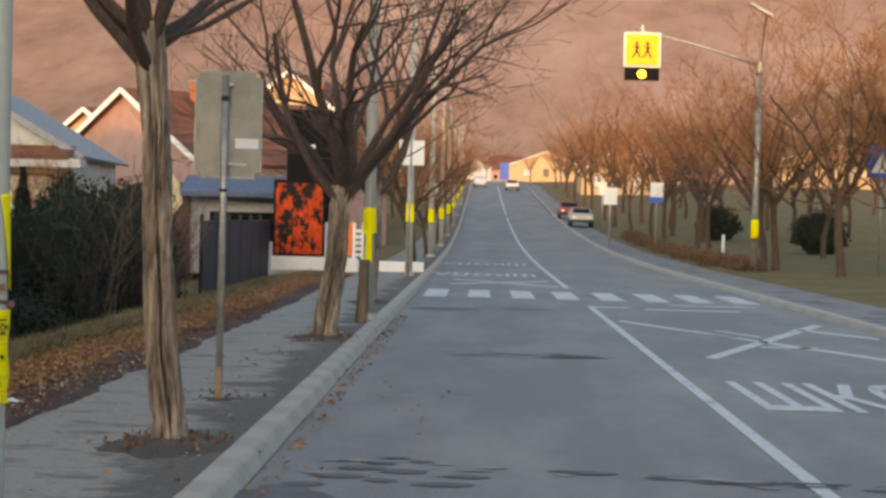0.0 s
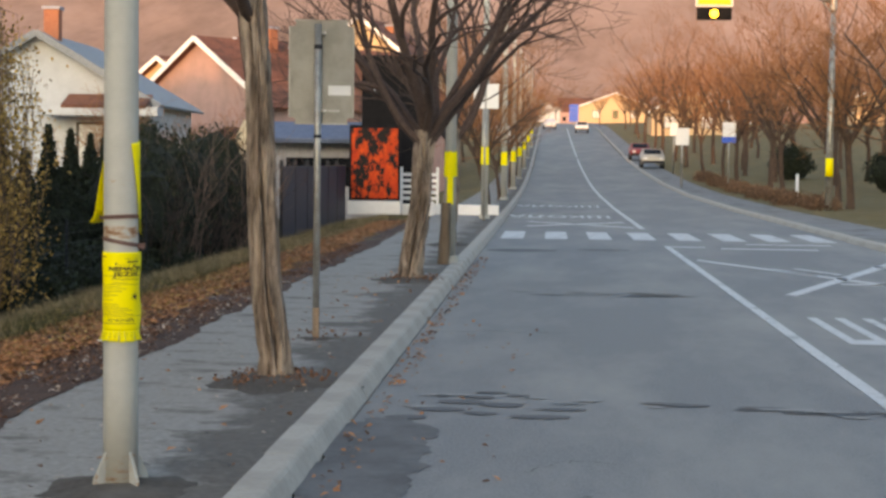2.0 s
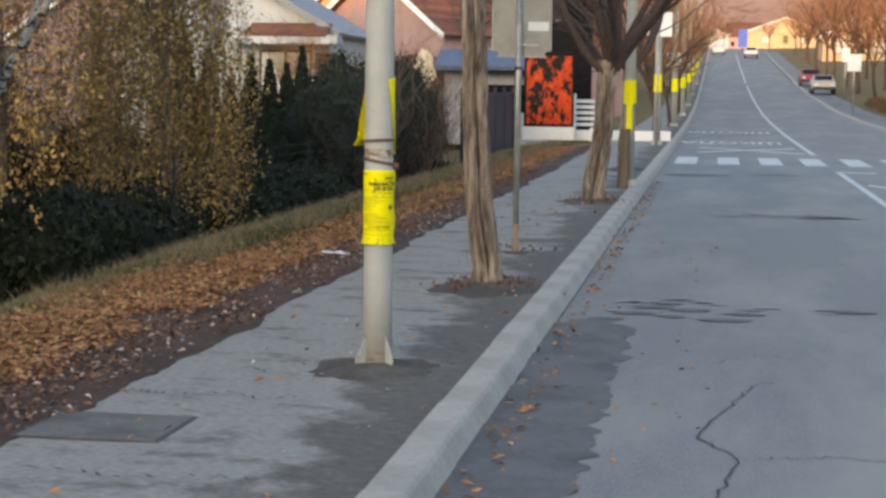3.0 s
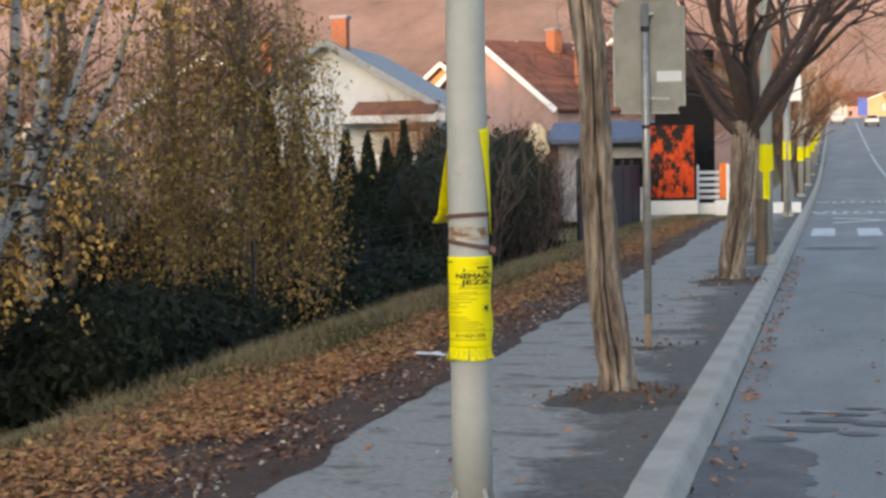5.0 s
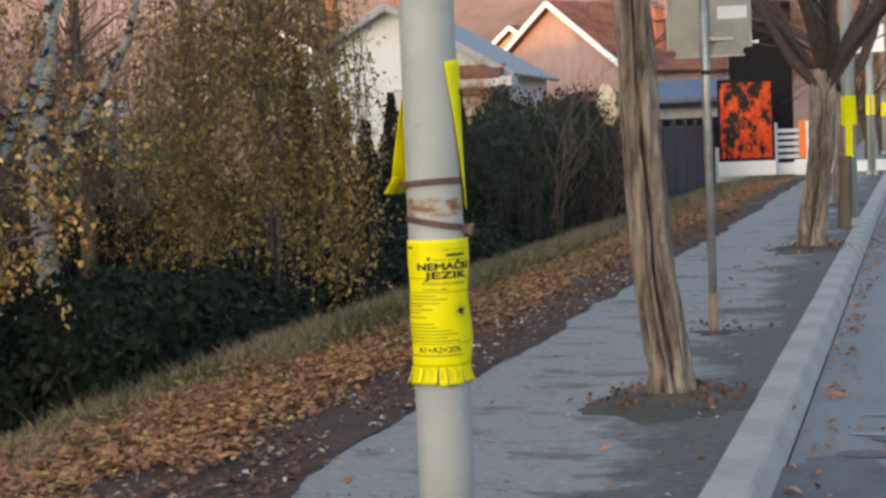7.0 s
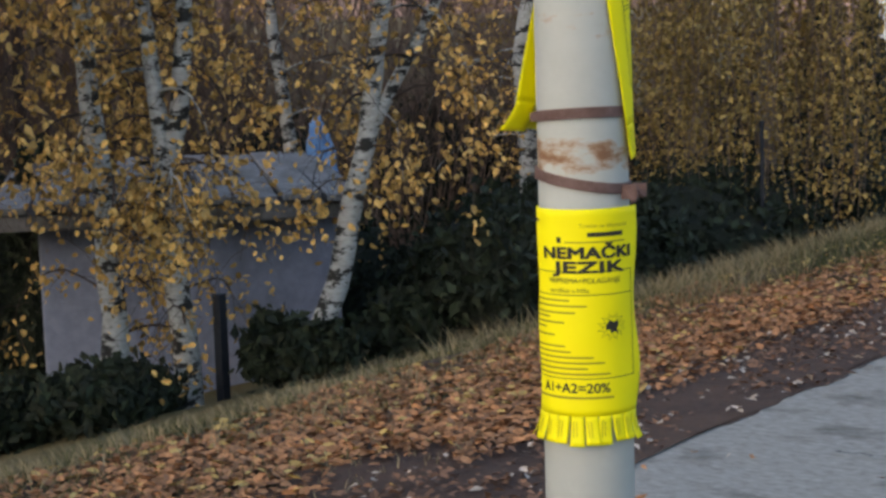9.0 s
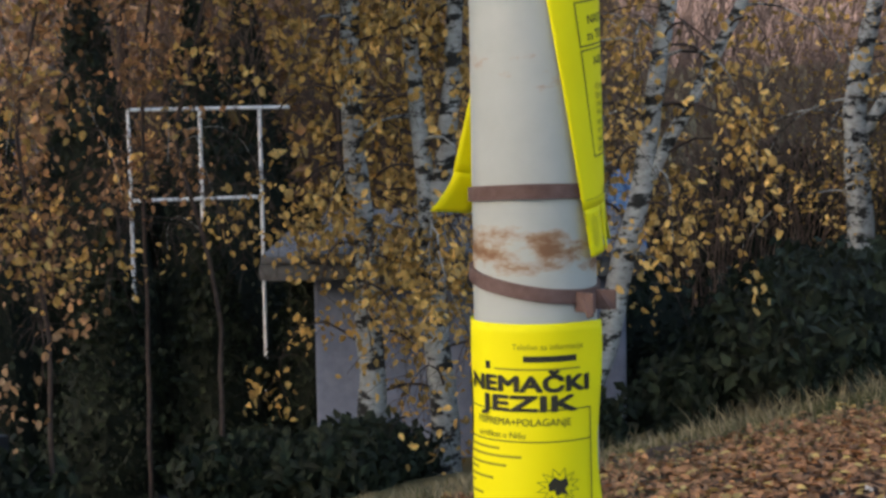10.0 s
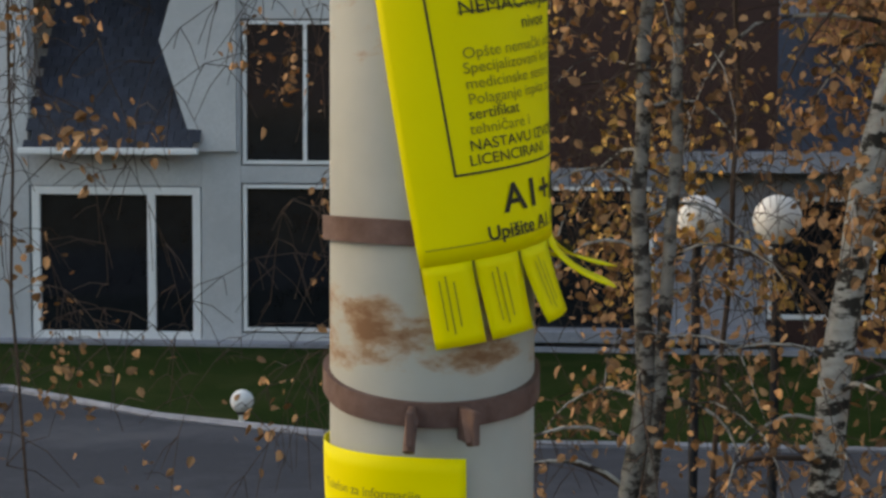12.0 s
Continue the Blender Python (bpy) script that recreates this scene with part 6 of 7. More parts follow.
def modern_house():
    p = thing("white_house", "modern white rendered house with large dark windows and slate roof", "house", HOUSE)
    X = -22.0
    # wall built of piers and bands round the openings
    openings = [(-6.86, -4.62, -0.45, 1.55), (-3.95, -1.7, -0.35, 1.62), (-3.95, -1.7, 1.95, 3.85), (-1.0, 1.6, -0.35, 1.62), (-1.0, 1.6, 1.95, 3.6), (3.2, 6.2, -0.1, 1.5)]
    for y0, y1, z0, z1 in ((-12, -6.95, -0.8, 4.6), (-4.55, -4.0, -0.8, 5.2), (-1.65, -1.05, -0.8, 5.2), (1.65, 3.15, -0.8, 2.1), (6.25, 12, -0.8, 2.1)):
        part("wall", boxm((0.35, y1 - y0, z1 - z0), (X - 0.175, (y0 + y1) / 2, (z0 + z1) / 2), bevel=0.01), WHITEWALL if y0 < 1 else GREYWALL, p)
    for y0, y1, z0, z1 in ((-6.95, -4.55, -0.8, -0.5), (-6.95, -4.55, 1.62, 2.12), (-4.0, -1.65, -0.8, -0.4), (-4.0, -1.65, 1.67, 1.90), (-4.0, -1.65, 3.9, 5.2), (-1.05, 1.65, -0.8, -0.4), (-1.05, 1.65, 1.67, 1.9), (3.15, 6.25, -0.8, -0.15), (3.15, 6.25, 1.55, 2.1)):
        part("wall", boxm((0.33, y1 - y0, z1 - z0), (X - 0.175, (y0 + y1) / 2, (z0 + z1) / 2)), WHITEWALL if y0 < -1.2 else MAROON if z1 < 0 else GREYWALL, p)
    window(p, -6.86, -4.62, -0.45, 1.55, X - 0.05, WHITEFRAME, (-5.25,), 0.11)
    window(p, -3.95, -1.7, -0.35, 1.62, X - 0.05, WHITEFRAME, (-2.3,), 0.05)
    window(p, -3.95, -1.7, 1.95, 3.85, X - 0.05, WHITEFRAME, (-3.12,), 0.05)
    window(p, -1.0, 1.6, -0.35, 1.62, X - 0.05, WHITEFRAME, (), 0.05)
    part("cladding", boxm((0.3, 2.7, 3.3), (X - 0.17, 0.3, 3.55), bevel=0.01), MAROON, p, "dark maroon timber cladding")
    part("cladding", boxm((0.3, 1.6, 3.1), (X - 0.17, 2.45, 3.65), bevel=0.01), MAROON, p, "dark maroon timber cladding")
    window(p, 3.2, 6.2, -0.1, 1.5, X - 0.05, WHITEFRAME, (4.6,), 0.06)
    part("sill", boxm((0.5, 4.4, 0.16), (X + 0.12, 1.1, -0.36), bevel=0.02), GREYWALL, p)
    part("plinth", boxm((0.5, 24, 0.12), (X + 0.1, 0, -0.56), bevel=0.01), GREYWALL, p)
    part("roof_body", boxm((6, 13, 0.3), (X - 3.3, -5.2, 5.3)), ROOFGREY, p)
    part("inner_wall", boxm((0.2, 24, 6), (X - 5.5, 0, 2.2)), GREYWALL, p)
    # tiled slope above the door, tiles in courses
    for r in range(15):
        bm = bmesh.new()
        for c in range(13):
            y = -6.95 + 0.18 * c + (0.09 if r % 2 else 0)
            zz = 2.16 + 0.145 * r
            if y > -4.62 - 0.035 * r:
                continue
            box(bm, (0.2, 0.172, 0.022), (X - 0.02 - 0.105 * r + 0.28, y + 0.09, zz), ry=0.95)
        part("tile_course", bm, ROOFDARK, p)
    part("gutter", boxm((0.14, 2.45, 0.09), (X + 0.36, -5.75, 2.10), bevel=0.02), WHITEFRAME, p)
    bm = bmesh.new()
    vs = [bm.verts.new(v) for v in ((X + 0.10, -4.62, 2.1), (X + 0.10, -4.05, 2.1), (X + 0.10, -4.05, 5.0), (X + 0.10, -4.7, 5.0), (X + 0.10, -5.1, 3.6))]
    bm.faces.new(vs)
    ex = bmesh.ops.extrude_face_region(bm, geom=bm.faces[:])
    for v in ex["geom"]:
        if isinstance(v, bmesh.types.BMVert):
            v.co.x -= 0.25
    part("gable_cheek", bm, WHITEWALL, p)
    # dark slope over the lower wing
    bm = bmesh.new()
    box(bm, (4.2, 10.0, 0.12), (X - 1.5, 6.7, 3.0), ry=0.55)
    part("wing_roof", bm, ROOFDARK, p)
    part("wing_fascia", boxm((0.2, 10.0, 0.28), (X + 0.35, 6.7, 2.0), bevel=0.01), GREYWALL, p)
    part("chimney_wall", boxm((0.3, 2.6, 3), (X - 2.6, 5.4, 4.4)), BRICKRED, p)
    return p


modern_house()
side = thing("white_outhouse", "white rendered outhouse with a steep gable edge", "house", Matrix.Translation((-22.0, 7.25, -0.75)) @ Matrix.Rotation(1.084, 4, "Z"))
part("column", boxm((0.32, 0.35, 2.1), (0.0, 0, 1.0), bevel=0.01), WHITEWALL, side)
part("gable_board", boxm((3.6, 0.35, 0.34), (-1.35, -0.05, 3.15), ry=0.70, bevel=0.02), WHITEFRAME, side)
part("wall", boxm((3.4, 0.3, 3.4), (-1.8, 1.6, 1.2), bevel=0.01), GREYWALL, side)
part("sill_wall", boxm((1.5, 0.3, 0.16), (-0.75, 0, 0.0), bevel=0.01), WHITEWALL, side)
part("beam", boxm((1.3, 0.25, 0.25), (-0.75, 0, 1.85), bevel=0.01), WHITEWALL, side)
part("window", boxm((1.2, 0.06, 1.4), (-0.75, 0.3, 0.9)), GLASS, side)
part("low_wall", boxm((1.9, 0.3, 1.5), (1.1, 0.3, 0.15), bevel=0.01), WHITEWALL, side)
part("footing", boxm((5.0, 0.4, 1.3), (-0.3, 0.35, -0.45), bevel=0.01), GREYWALL, side)
part("roof", boxm((4.2, 3.0, 0.12), (-1.5, 1.5, 3.25), ry=0.70), ROOFDARK, side)


def globe_lamp(x, y, z, r, foot):
    p = thing("globe_lamp", "white globe garden lamp", "lamp", Matrix.Translation((x, y, foot)), group="globe lamps")
    part("post", tubem([(0, 0, 0), (0, 0, z - foot - r * 0.9)], 0.035, 10), DARKMETAL if z - foot > 0.5 else WHITEFRAME, p)
    part("globe", sphere(bmesh.new(), r, (0, 0, z - foot), seg=28), GLOBE, p, smooth=True)
    part("collar", tubem([(0, 0, z - foot - r * 1.08), (0, 0, z - foot - r * 0.85)], 0.06, 12), DARKMETAL, p)
    return p


globe_lamp(-11.6, 0.37, 0.60, 0.19, -1.55)
globe_lamp(-11.45, 0.95, 0.62, 0.182, -1.55)
globe_lamp(-14.95, -3.97, -1.44, 0.115, -1.66)

# ---- houses and distance ----


def house(m, w, d, h, roof_h, wall, roof, label, windows=(), chimneys=(), frame_mat=DARKFRAME, over=0.5, tiles=True, gable_front=True):
    """A gabled house; its gable faces the street's near end."""
    p = thing("house", label, "house", m, group="street houses")
    bm = bmesh.new()
    prof = [(-w / 2, 0), (w / 2, 0), (w / 2, h), (0, h + roof_h), (-w / 2, h)]
    f = [bm.verts.new((x, 0, z)) for x, z in prof]
    b = [bm.verts.new((x, d, z)) for x, z in prof]
    bm.faces.new(f), bm.faces.new(b[::-1])
    for i in range(5):
        bm.faces.new((f[i], b[i], b[(i + 1) % 5], f[(i + 1) % 5]))
    bmesh.ops.recalc_face_normals(bm, faces=bm.faces[:])
    part("wall", bm, wall, p)
    ang = math.atan2(roof_h, w / 2)
    L = math.hypot(w / 2, roof_h) + over
    for sx in (-1, 1):
        cx, cz = sx * (w / 4 + over * math.cos(ang) / 2), h + roof_h / 2 - over * math.sin(ang) / 2 + 0.09
        slope = part("roof", boxm((L, d + 2 * over, 0.10), (cx, d / 2, cz), ry=sx * ang), roof, p)
        part("barge_board", boxm((L, 0.06, 0.24), (cx, -over - 0.032, cz - 0.04), ry=sx * ang), WHITEFRAME if wall is not WHITEWALL else ROOFGREY, slope)
        if tiles:
            n = int(L / 0.36)
            for r in range(n):
                t = -L / 2 + 0.36 * r + 0.2
                part("tile_course", boxm((0.36, d + 2 * over, 0.035), (cx + t * math.cos(ang), d / 2, cz - sx * t * math.sin(ang) + 0.075), ry=sx * ang + 0.06 * sx), roof, slope)
    for x, z, ww, hh in windows:
        win = part("window", boxm((ww, 0.05, hh), (x, -0.01, z)), CURTAIN if ww > 1.0 else GLASS, p)
        for dx in (-ww / 2, ww / 2, 0.0 if ww > 1.0 else ww / 2):
            part("frame", boxm((0.09, 0.09, hh + 0.09), (x + dx, -0.04, z), bevel=0.006), frame_mat, win)
        for dz in (-hh / 2, hh / 2):
            part("frame", boxm((ww - 0.09, 0.08, 0.09), (x, -0.04, z + dz), bevel=0.006), frame_mat, win)
    for x, y, top in chimneys:
        part("chimney", boxm((0.55, 0.55, 1.9), (x, y, top), bevel=0.02), BRICKRED, p)
        part("chimney_cap", boxm((0.68, 0.68, 0.12), (x, y, top + 0.98), bevel=0.02), GREYWALL, p)
    return p


house(Matrix.Translation((-19.3, 52.0, -0.6)) @ Matrix.Rotation(0.10, 4, "Z"), 8.0, 9, 4.2, 2.35, WHITEWALL, ROOFGREY, "white rendered house with a grey roof and dark windows", [(2.35, 2.6, 1.9, 1.6), (3.75, 2.6, 0.5, 1.4), (-2.4, 2.75, 1.5, 1.3)], [(0.25, 1.0, 6.6)], tiles=False)
porch = thing("porch_roof", "small red-tiled porch canopy on the white house", "roof", Matrix.Translation((-17.0, 51.4, 3.15)) @ Matrix.Rotation(0.12, 4, "Z"))
part("tile_slope", boxm((3.0, 1.5, 0.12), (0.4, 0, 0.42), rx=0.3, bevel=0.02), ROOFRED, porch)
part("beam", boxm((4.2, 1.3, 0.32), (0.2, -0.05, 0.05), bevel=0.02), WHITEWALL, porch)
house(Matrix.Translation((-18.6, 72, -0.3)) @ Matrix.Rotation(-0.55, 4, "Z"), 9.2, 14, 4.4, 3.1, PINKWALL, ROOFRED, "pink rendered house with a red tiled roof", [(-2.6, 2.6, 1.3, 1.3)], [(0.6, 4, 7.3), (1.6, 6, 7.0), (3.4, 3, 6.2)])
house(Matrix.Translation((-24.5, 86, -0.3)) @ Matrix.Rotation(-0.5, 4, "Z"), 9, 12, 4.6, 2.8, OCHREWALL, ROOFRED, "ochre house with a red tiled roof", [(1.8, 3.2, 1.3, 1.3)], [(-1, 4, 7.8)])
house(Matrix.Translation((-23.0, 98, 0.2)) @ Matrix.Rotation(-0.5, 4, "Z"), 9, 12, 5.6, 3.2, OCHREWALL, ROOFRED, "ochre rendered house with a red tiled roof", [(1.6, 3.2, 1.3, 1.3), (-1.8, 3.2, 1.3, 1.3)], [(1.2, 4, 8.0)])
house(Matrix.Translation((-16.4, 104, 0.5)) @ Matrix.Rotation(-0.1, 4, "Z"), 7.0, 11, 7.6, 2.8, OCHREWALL, ROOFRED, "pale ochre house lit by the low sun above a shop board", [(1.6, 3.6, 1.3, 1.3), (-1.6, 3.6, 1.3, 1.3)], [(1.0, 4, 9.2)])
house(Matrix.Translation((-19, 118, 0.6)), 10, 10, 5.0, 3.0, WHITEWALL, ROOFRED, "pale house with a red tiled roof", [(1.6, 3.2, 1.3, 1.3)], [(1.2, 4, 8.4)])
house(Matrix.Translation((-24, 140, 1.6)), 10, 10, 5.0, 3.0, OCHREWALL, ROOFRED, "warm ochre house behind bare trees", [(1.6, 3.2, 1.3, 1.3)], [])
house(Matrix.Translation((-30, 66, -0.4)), 9, 9, 4.2, 2.8, PINKWALL, ROOFRED, "pale red house behind garden trees", [(1.6, 3.2, 1.3, 1.3)], [(1.2, 4, 7.4)])
shedred = thing("garden_shed", "dark red arched garden shed with torn pale sheeting", "shed", Matrix.Translation((-10.6, 45.5, -0.4)))
bm = bmesh.new()
for i in range(13):
    t = math.pi * i / 12
    for y in (0, 4):
        bm.verts.new((1.1 * math.cos(t), y, 1.95 + 1.05 * math.sin(t)))
bm.verts.ensure_lookup_table()
for i in range(12):
    bm.faces.new((bm.verts[2 * i], bm.verts[2 * i + 1], bm.verts[2 * i + 3], bm.verts[2 * i + 2]))
bm.faces.new([bm.verts[2 * i] for i in range(13)])
part("hull", bm, mat("dull_red", (0.075, 0.036, 0.032), (0.11, 0.052, 0.045), 8, 0.85, c3=(0.05, 0.03, 0.03)), shedred)
part("side", boxm((2.2, 0.1, 1.95), (0, 0.03, 0.975)), mat("dull_red", (0, 0, 0)), shedred)
part("sheeting", lumpy(bmesh.new(), 1.0, (0.5, -0.15, 2.5), (0.32, 0.08, 0.62), 12, amp=0.5), mat("pale_sheet", (0.5, 0.42, 0.30), (0.62, 0.54, 0.40), 6, 0.8), shedred)

# far end of the street: buildings, a blue sign, cars
for k, (a, s, w, h, wl) in enumerate([(-14, 276, 12, 3.4, PINKWALL), (-2, 340, 12, 3.0, WHITEWALL), (14, 310, 14, 3.2, OCHREWALL), (28, 270, 14, 3.6, WHITEWALL), (-24, 290, 14, 6, WHITEWALL), (38, 285, 16, 6, PINKWALL), (19, 205, 9, 3.4, OCHREWALL), (-40, 270, 14, 6, PINKWALL), (54, 250, 14, 5, OCHREWALL), (-60, 230, 12, 5, WHITEWALL)]):
    house(at_street(a, s, -0.3), w, 10, h, 2.6, wl, ROOFRED, "far house at the end of the street in low sun", [(-w / 4, h * 0.6, 1.4, 1.4), (w / 4, h * 0.6, 1.4, 1.4), (0.0, h * 0.6, 0.9, 1.4)], tiles=False)
plate_sign(5.6, 252, 1.6, 2.6, 0.6, [(0, 1.4, BLUEPAINT)], "large blue road sign at the end of the street", 0.09)


def car(m, paint, label):
    p = thing("car", label, "car", m, group="cars")
    bm = bmesh.new()
    prof = [(-2.0, 0.35), (-2.05, 0.75), (-1.75, 0.92), (-1.0, 1.0), (-0.45, 1.42), (1.0, 1.45), (1.75, 1.0), (2.05, 0.9), (2.05, 0.35)]
    l = [bm.verts.new((-0.82 + (0.12 if z > 1.2 else 0), y, z)) for y, z in prof]
    r = [bm.verts.new((0.82 - (0.12 if z > 1.2 else 0), y, z)) for y, z in prof]
    bm.faces.new(l), bm.faces.new(r[::-1])
    for i in range(len(prof)):
        j = (i + 1) % len(prof)
        bm.faces.new((l[i], r[i], r[j], l[j]))
    bmesh.ops.recalc_face_normals(bm, faces=bm.faces[:])
    bmesh.ops.bevel(bm, geom=bm.edges[:], offset=0.05, segments=2, affect="EDGES")
    body = part("body", bm, paint, p, smooth=True)
    part("windscreen", boxm((1.25, 0.04, 0.50), (0, -0.76, 1.22), rx=-0.9), GLASS, p)
    for x in (-0.78, 0.78):
        part("side_glass", boxm((0.03, 1.5, 0.32), (x * 0.98, 0.35, 1.20)), GLASS, p)
        part("headlight", boxm((0.3, 0.06, 0.14), (x * 0.75, -2.03, 0.72), bevel=0.02), SIGNWHITE, p)
        for y in (-1.25, 1.25):
            wheel = part("wheel", tubem([(x - 0.09, y, 0.31), (x + 0.09, y, 0.31)], 0.31, 18), TYRE, p)
            part("rim", tubem([(x - 0.095, y, 0.31), (x + 0.095, y, 0.31)], 0.19, 14), GALV, wheel)
    part("bumper", boxm((1.6, 0.12, 0.2), (0, -2.04, 0.45), bevel=0.03), DARKMETAL, p)
    return p


car(at_street(9.7, 122, 0), CARSILVER, "pale silver car parked at the street side")
car(at_street(9.6, 138, 0), CARRED, "dark red car parked at the street side")
car(at_street(6.2, 218, -0.1), CARWHITE, "white car standing at the top of the street")
car(at_street(2.0, 232, -0.1, 180), CARWHITE, "pale car standing at the top of the street")

# low red-brown hedge and park bushes across the street
for k in range(34):
    s = 54 + 1.5 * k
    q = on(11.8 + 0.25 * math.sin(k), s)
    hb = tagged(new("hedge_bush"), "low rusty brown hedge bush along the park", "bush", "park hedge")
    hb.matrix_world = Matrix.Translation((q.x, q.y, rise(s)))
    pts = shell_points(420, (0.55, 0.85, 0.26), 500 + k % 5) + np.array((0, 0, 0.12))
    leaf_mesh("foliage", pts, 0.06, HEDGEBROWN, hb, 500 + k, jitter=0.08)
for k, (a, s) in enumerate([(19, 78), (23, 60), (17, 100)]):
    q = on(a, s)
    shrub(q.x, q.y, 2.6, 2.2, 700 + k, n=1500, size=0.09, label="dark rounded park bush")


rnd = random.Random(12)
for k in range(26):
    t = rnd.uniform(-0.55, 0.30)
    r_ = rnd.uniform(430, 700)
    x, y = r_ * math.sin(t), r_ * math.cos(t)
    zz = max(rise(street_of(x, y)[1]), 8 + 0.13 * max(0, r_ - 520)) - 0.5
    far = thing("house", "small far house on the lit hillside", "house", Matrix.Translation((x, y, zz)) @ Matrix.Rotation(rnd.uniform(-0.6, 0.6), 4, "Z"), group="hillside houses")
    part("wall", boxm((11, 9, 5.4), (0, 0, 2.7)), (WHITEWALL, OCHREWALL, PINKWALL)[k % 3], far)
    bm = bmesh.new()
    v = [bm.verts.new(p_) for p_ in ((-6, -5, 5.4), (6, -5, 5.4), (6, 5, 5.4), (-6, 5, 5.4), (-6, 0, 8.2), (6, 0, 8.2))]
    for f_ in ((0, 1, 5, 4), (2, 3, 4, 5), (0, 4, 3), (1, 2, 5), (3, 2, 1, 0)):
        bm.faces.new([v[i_] for i_ in f_])
    part("roof", bm, ROOFRED, far)
    for dx in (-3, 0, 3):
        part("window", boxm((1.2, 0.1, 1.4), (dx, -4.52, 3.2)), GLASS, far)


def hills():
    """Wooded hills that close the view all round."""
    verts, faces = [], []
    n, rows = 160, 14
    for i in range(n):
        t = 2 * math.pi * i / n
        ahead = 0.5 + 0.5 * math.cos(t)
        top = 120 + 190 * ahead ** 1.5 + 45 * noise.noise(Vector((math.cos(t) * 3, math.sin(t) * 3, 0))) + 18 * noise.noise(Vector((math.cos(t) * 11, math.sin(t) * 11, 4)))
        for j in range(rows + 1):
            f = j / rows
            r = 520 + 900 * f
            z = -2 + 8 * ahead + top * (f ** 1.15) + 9 * noise.noise(Vector((r * math.sin(t) * 0.012, r * math.cos(t) * 0.012, 7))) * min(1, f * 4)
            verts.append((-r * math.sin(t), r * math.cos(t), z if ahead > 0.35 else min(z, 26)))
    for i in range(n):
        for j in range(rows):
            a, b = i * (rows + 1) + j, ((i + 1) % n) * (rows + 1) + j
            faces.append((a, a + 1, b + 1, b))
    return tagged(mesh_of("backdrop", verts, faces, HILL, smooth=True), "autumn hillside with haze put into its colour, in low evening sun", "hill", kind="structure")


hills()
# plain wall added out of view, closing the near end against the low sun
wall_south = tagged(finish("wall_south", boxm((420, 3, 13.6), on(0, -70, 6.5), ROAD_TURN), GREYWALL), "plain grey wall added out of view to keep the low sun off the street", "wall", kind="structure")

# ---- fallen leaves, grass, kerb stones ----


def scatter(n, a0, a1, s0, s1, seed, z, bias=1.0):
    rng = np.random.default_rng(seed)
    a = a0 + (a1 - a0) * rng.uniform(0, 1, n)
    s = s0 + (s1 - s0) * rng.uniform(0, 1, n) ** bias
    out = []
    for k in range(n):
        zz = (verge(a[k]) if a[k] < -1.3 else 0.0) + z
        out.append(tuple(on(a[k], s[k], zz)))
    return out


def drifts(n, a0, a1, s0, s1, seed, z, rough=0.0):
    """Leaf places gathered in uneven drifts along the verge."""
    rng = np.random.default_rng(seed)
    out = []
    while len(out) < n:
        a, q = rng.uniform(a0, a1), rng.uniform(s0, s1)
        edge = 0.22 * noise.noise(Vector((q * 0.8, seed, 5)))
        f = (a + edge - a0) / (a1 - a0)
        thick = min(1.0, 5 * f, 3.2 * (1 - f)) + 0.9 * noise.noise(Vector((a * 2.1, q * 1.3, seed))) + 0.35 * noise.noise(Vector((a * 7, q * 5, seed)))
        if rng.uniform(rough, 1) < thick:
            out.append(tuple(on(a, q, verge(a) + z)))
    return out


tagged(leaf_mesh("fallen_leaves", drifts(17000, -3.35, -1.75, -3, 7, 1, 0.03), 0.025, LITTER, seed=1, flat=True, jitter=0.015, broad=True), "brown fallen leaves drifted over the verge", "leaves", kind="stuff")
tagged(leaf_mesh("fallen_leaves", drifts(8000, -2.95, -1.7, 7, 20, 2, 0.03), 0.031, LITTER, seed=2, flat=True, jitter=0.015), "brown fallen leaves drifted over the verge", "leaves", kind="stuff")
tagged(leaf_mesh("fallen_leaves", drifts(4200, -2.8, -1.6, 20, 38, 8, 0.03), 0.036, LITTER, seed=8, flat=True, jitter=0.015), "brown fallen leaves drifted over the verge", "leaves", kind="stuff")
tagged(leaf_mesh("fallen_leaves", drifts(11000, -2.2, -1.2, -4, 24, 3, 0.02, 0.1), 0.022, SOILLEAF, seed=3, flat=True, jitter=0.03), "loose leaves on the dark soil by the footway", "leaves", kind="stuff")
tagged(leaf_mesh("fallen_leaves", drifts(2600, -3.5, -1.75, -3, 20, 61, 0.035), 0.024, YELLOWLEAF, seed=61, flat=True, jitter=0.015, broad=True), "yellowed leaves among the brown ones on the verge", "leaves", kind="stuff")
tagged(leaf_mesh("fallen_leaves", scatter(70, -1.2, 0.5, -4, 10, 62, 0.016), 0.02, PALELEAF, seed=62, flat=True, jitter=0.05), "small pale dry scraps of leaf on the footway", "leaves", kind="stuff")
tagged(leaf_mesh("fallen_leaves", scatter(700, -2.0, -1.2, -3, 14, 31, 0.025), 0.022, PALELEAF, seed=31, flat=True, jitter=0.03), "small pale dry leaves on the soil", "leaves", kind="stuff")
tagged(leaf_mesh("fallen_leaves", scatter(140, -1.2, 0.5, -4, 16, 4, 0.025), 0.03, LITTER, seed=4, flat=True, jitter=0.05), "a few dry leaves on the footway", "leaves", kind="stuff")
tagged(leaf_mesh("fallen_leaves", scatter(420, 0.82, 0.98, -4, 22, 5, -0.08), 0.028, LITTER, seed=5, flat=True, jitter=0.03), "dry leaves blown along the gutter", "leaves", kind="stuff")
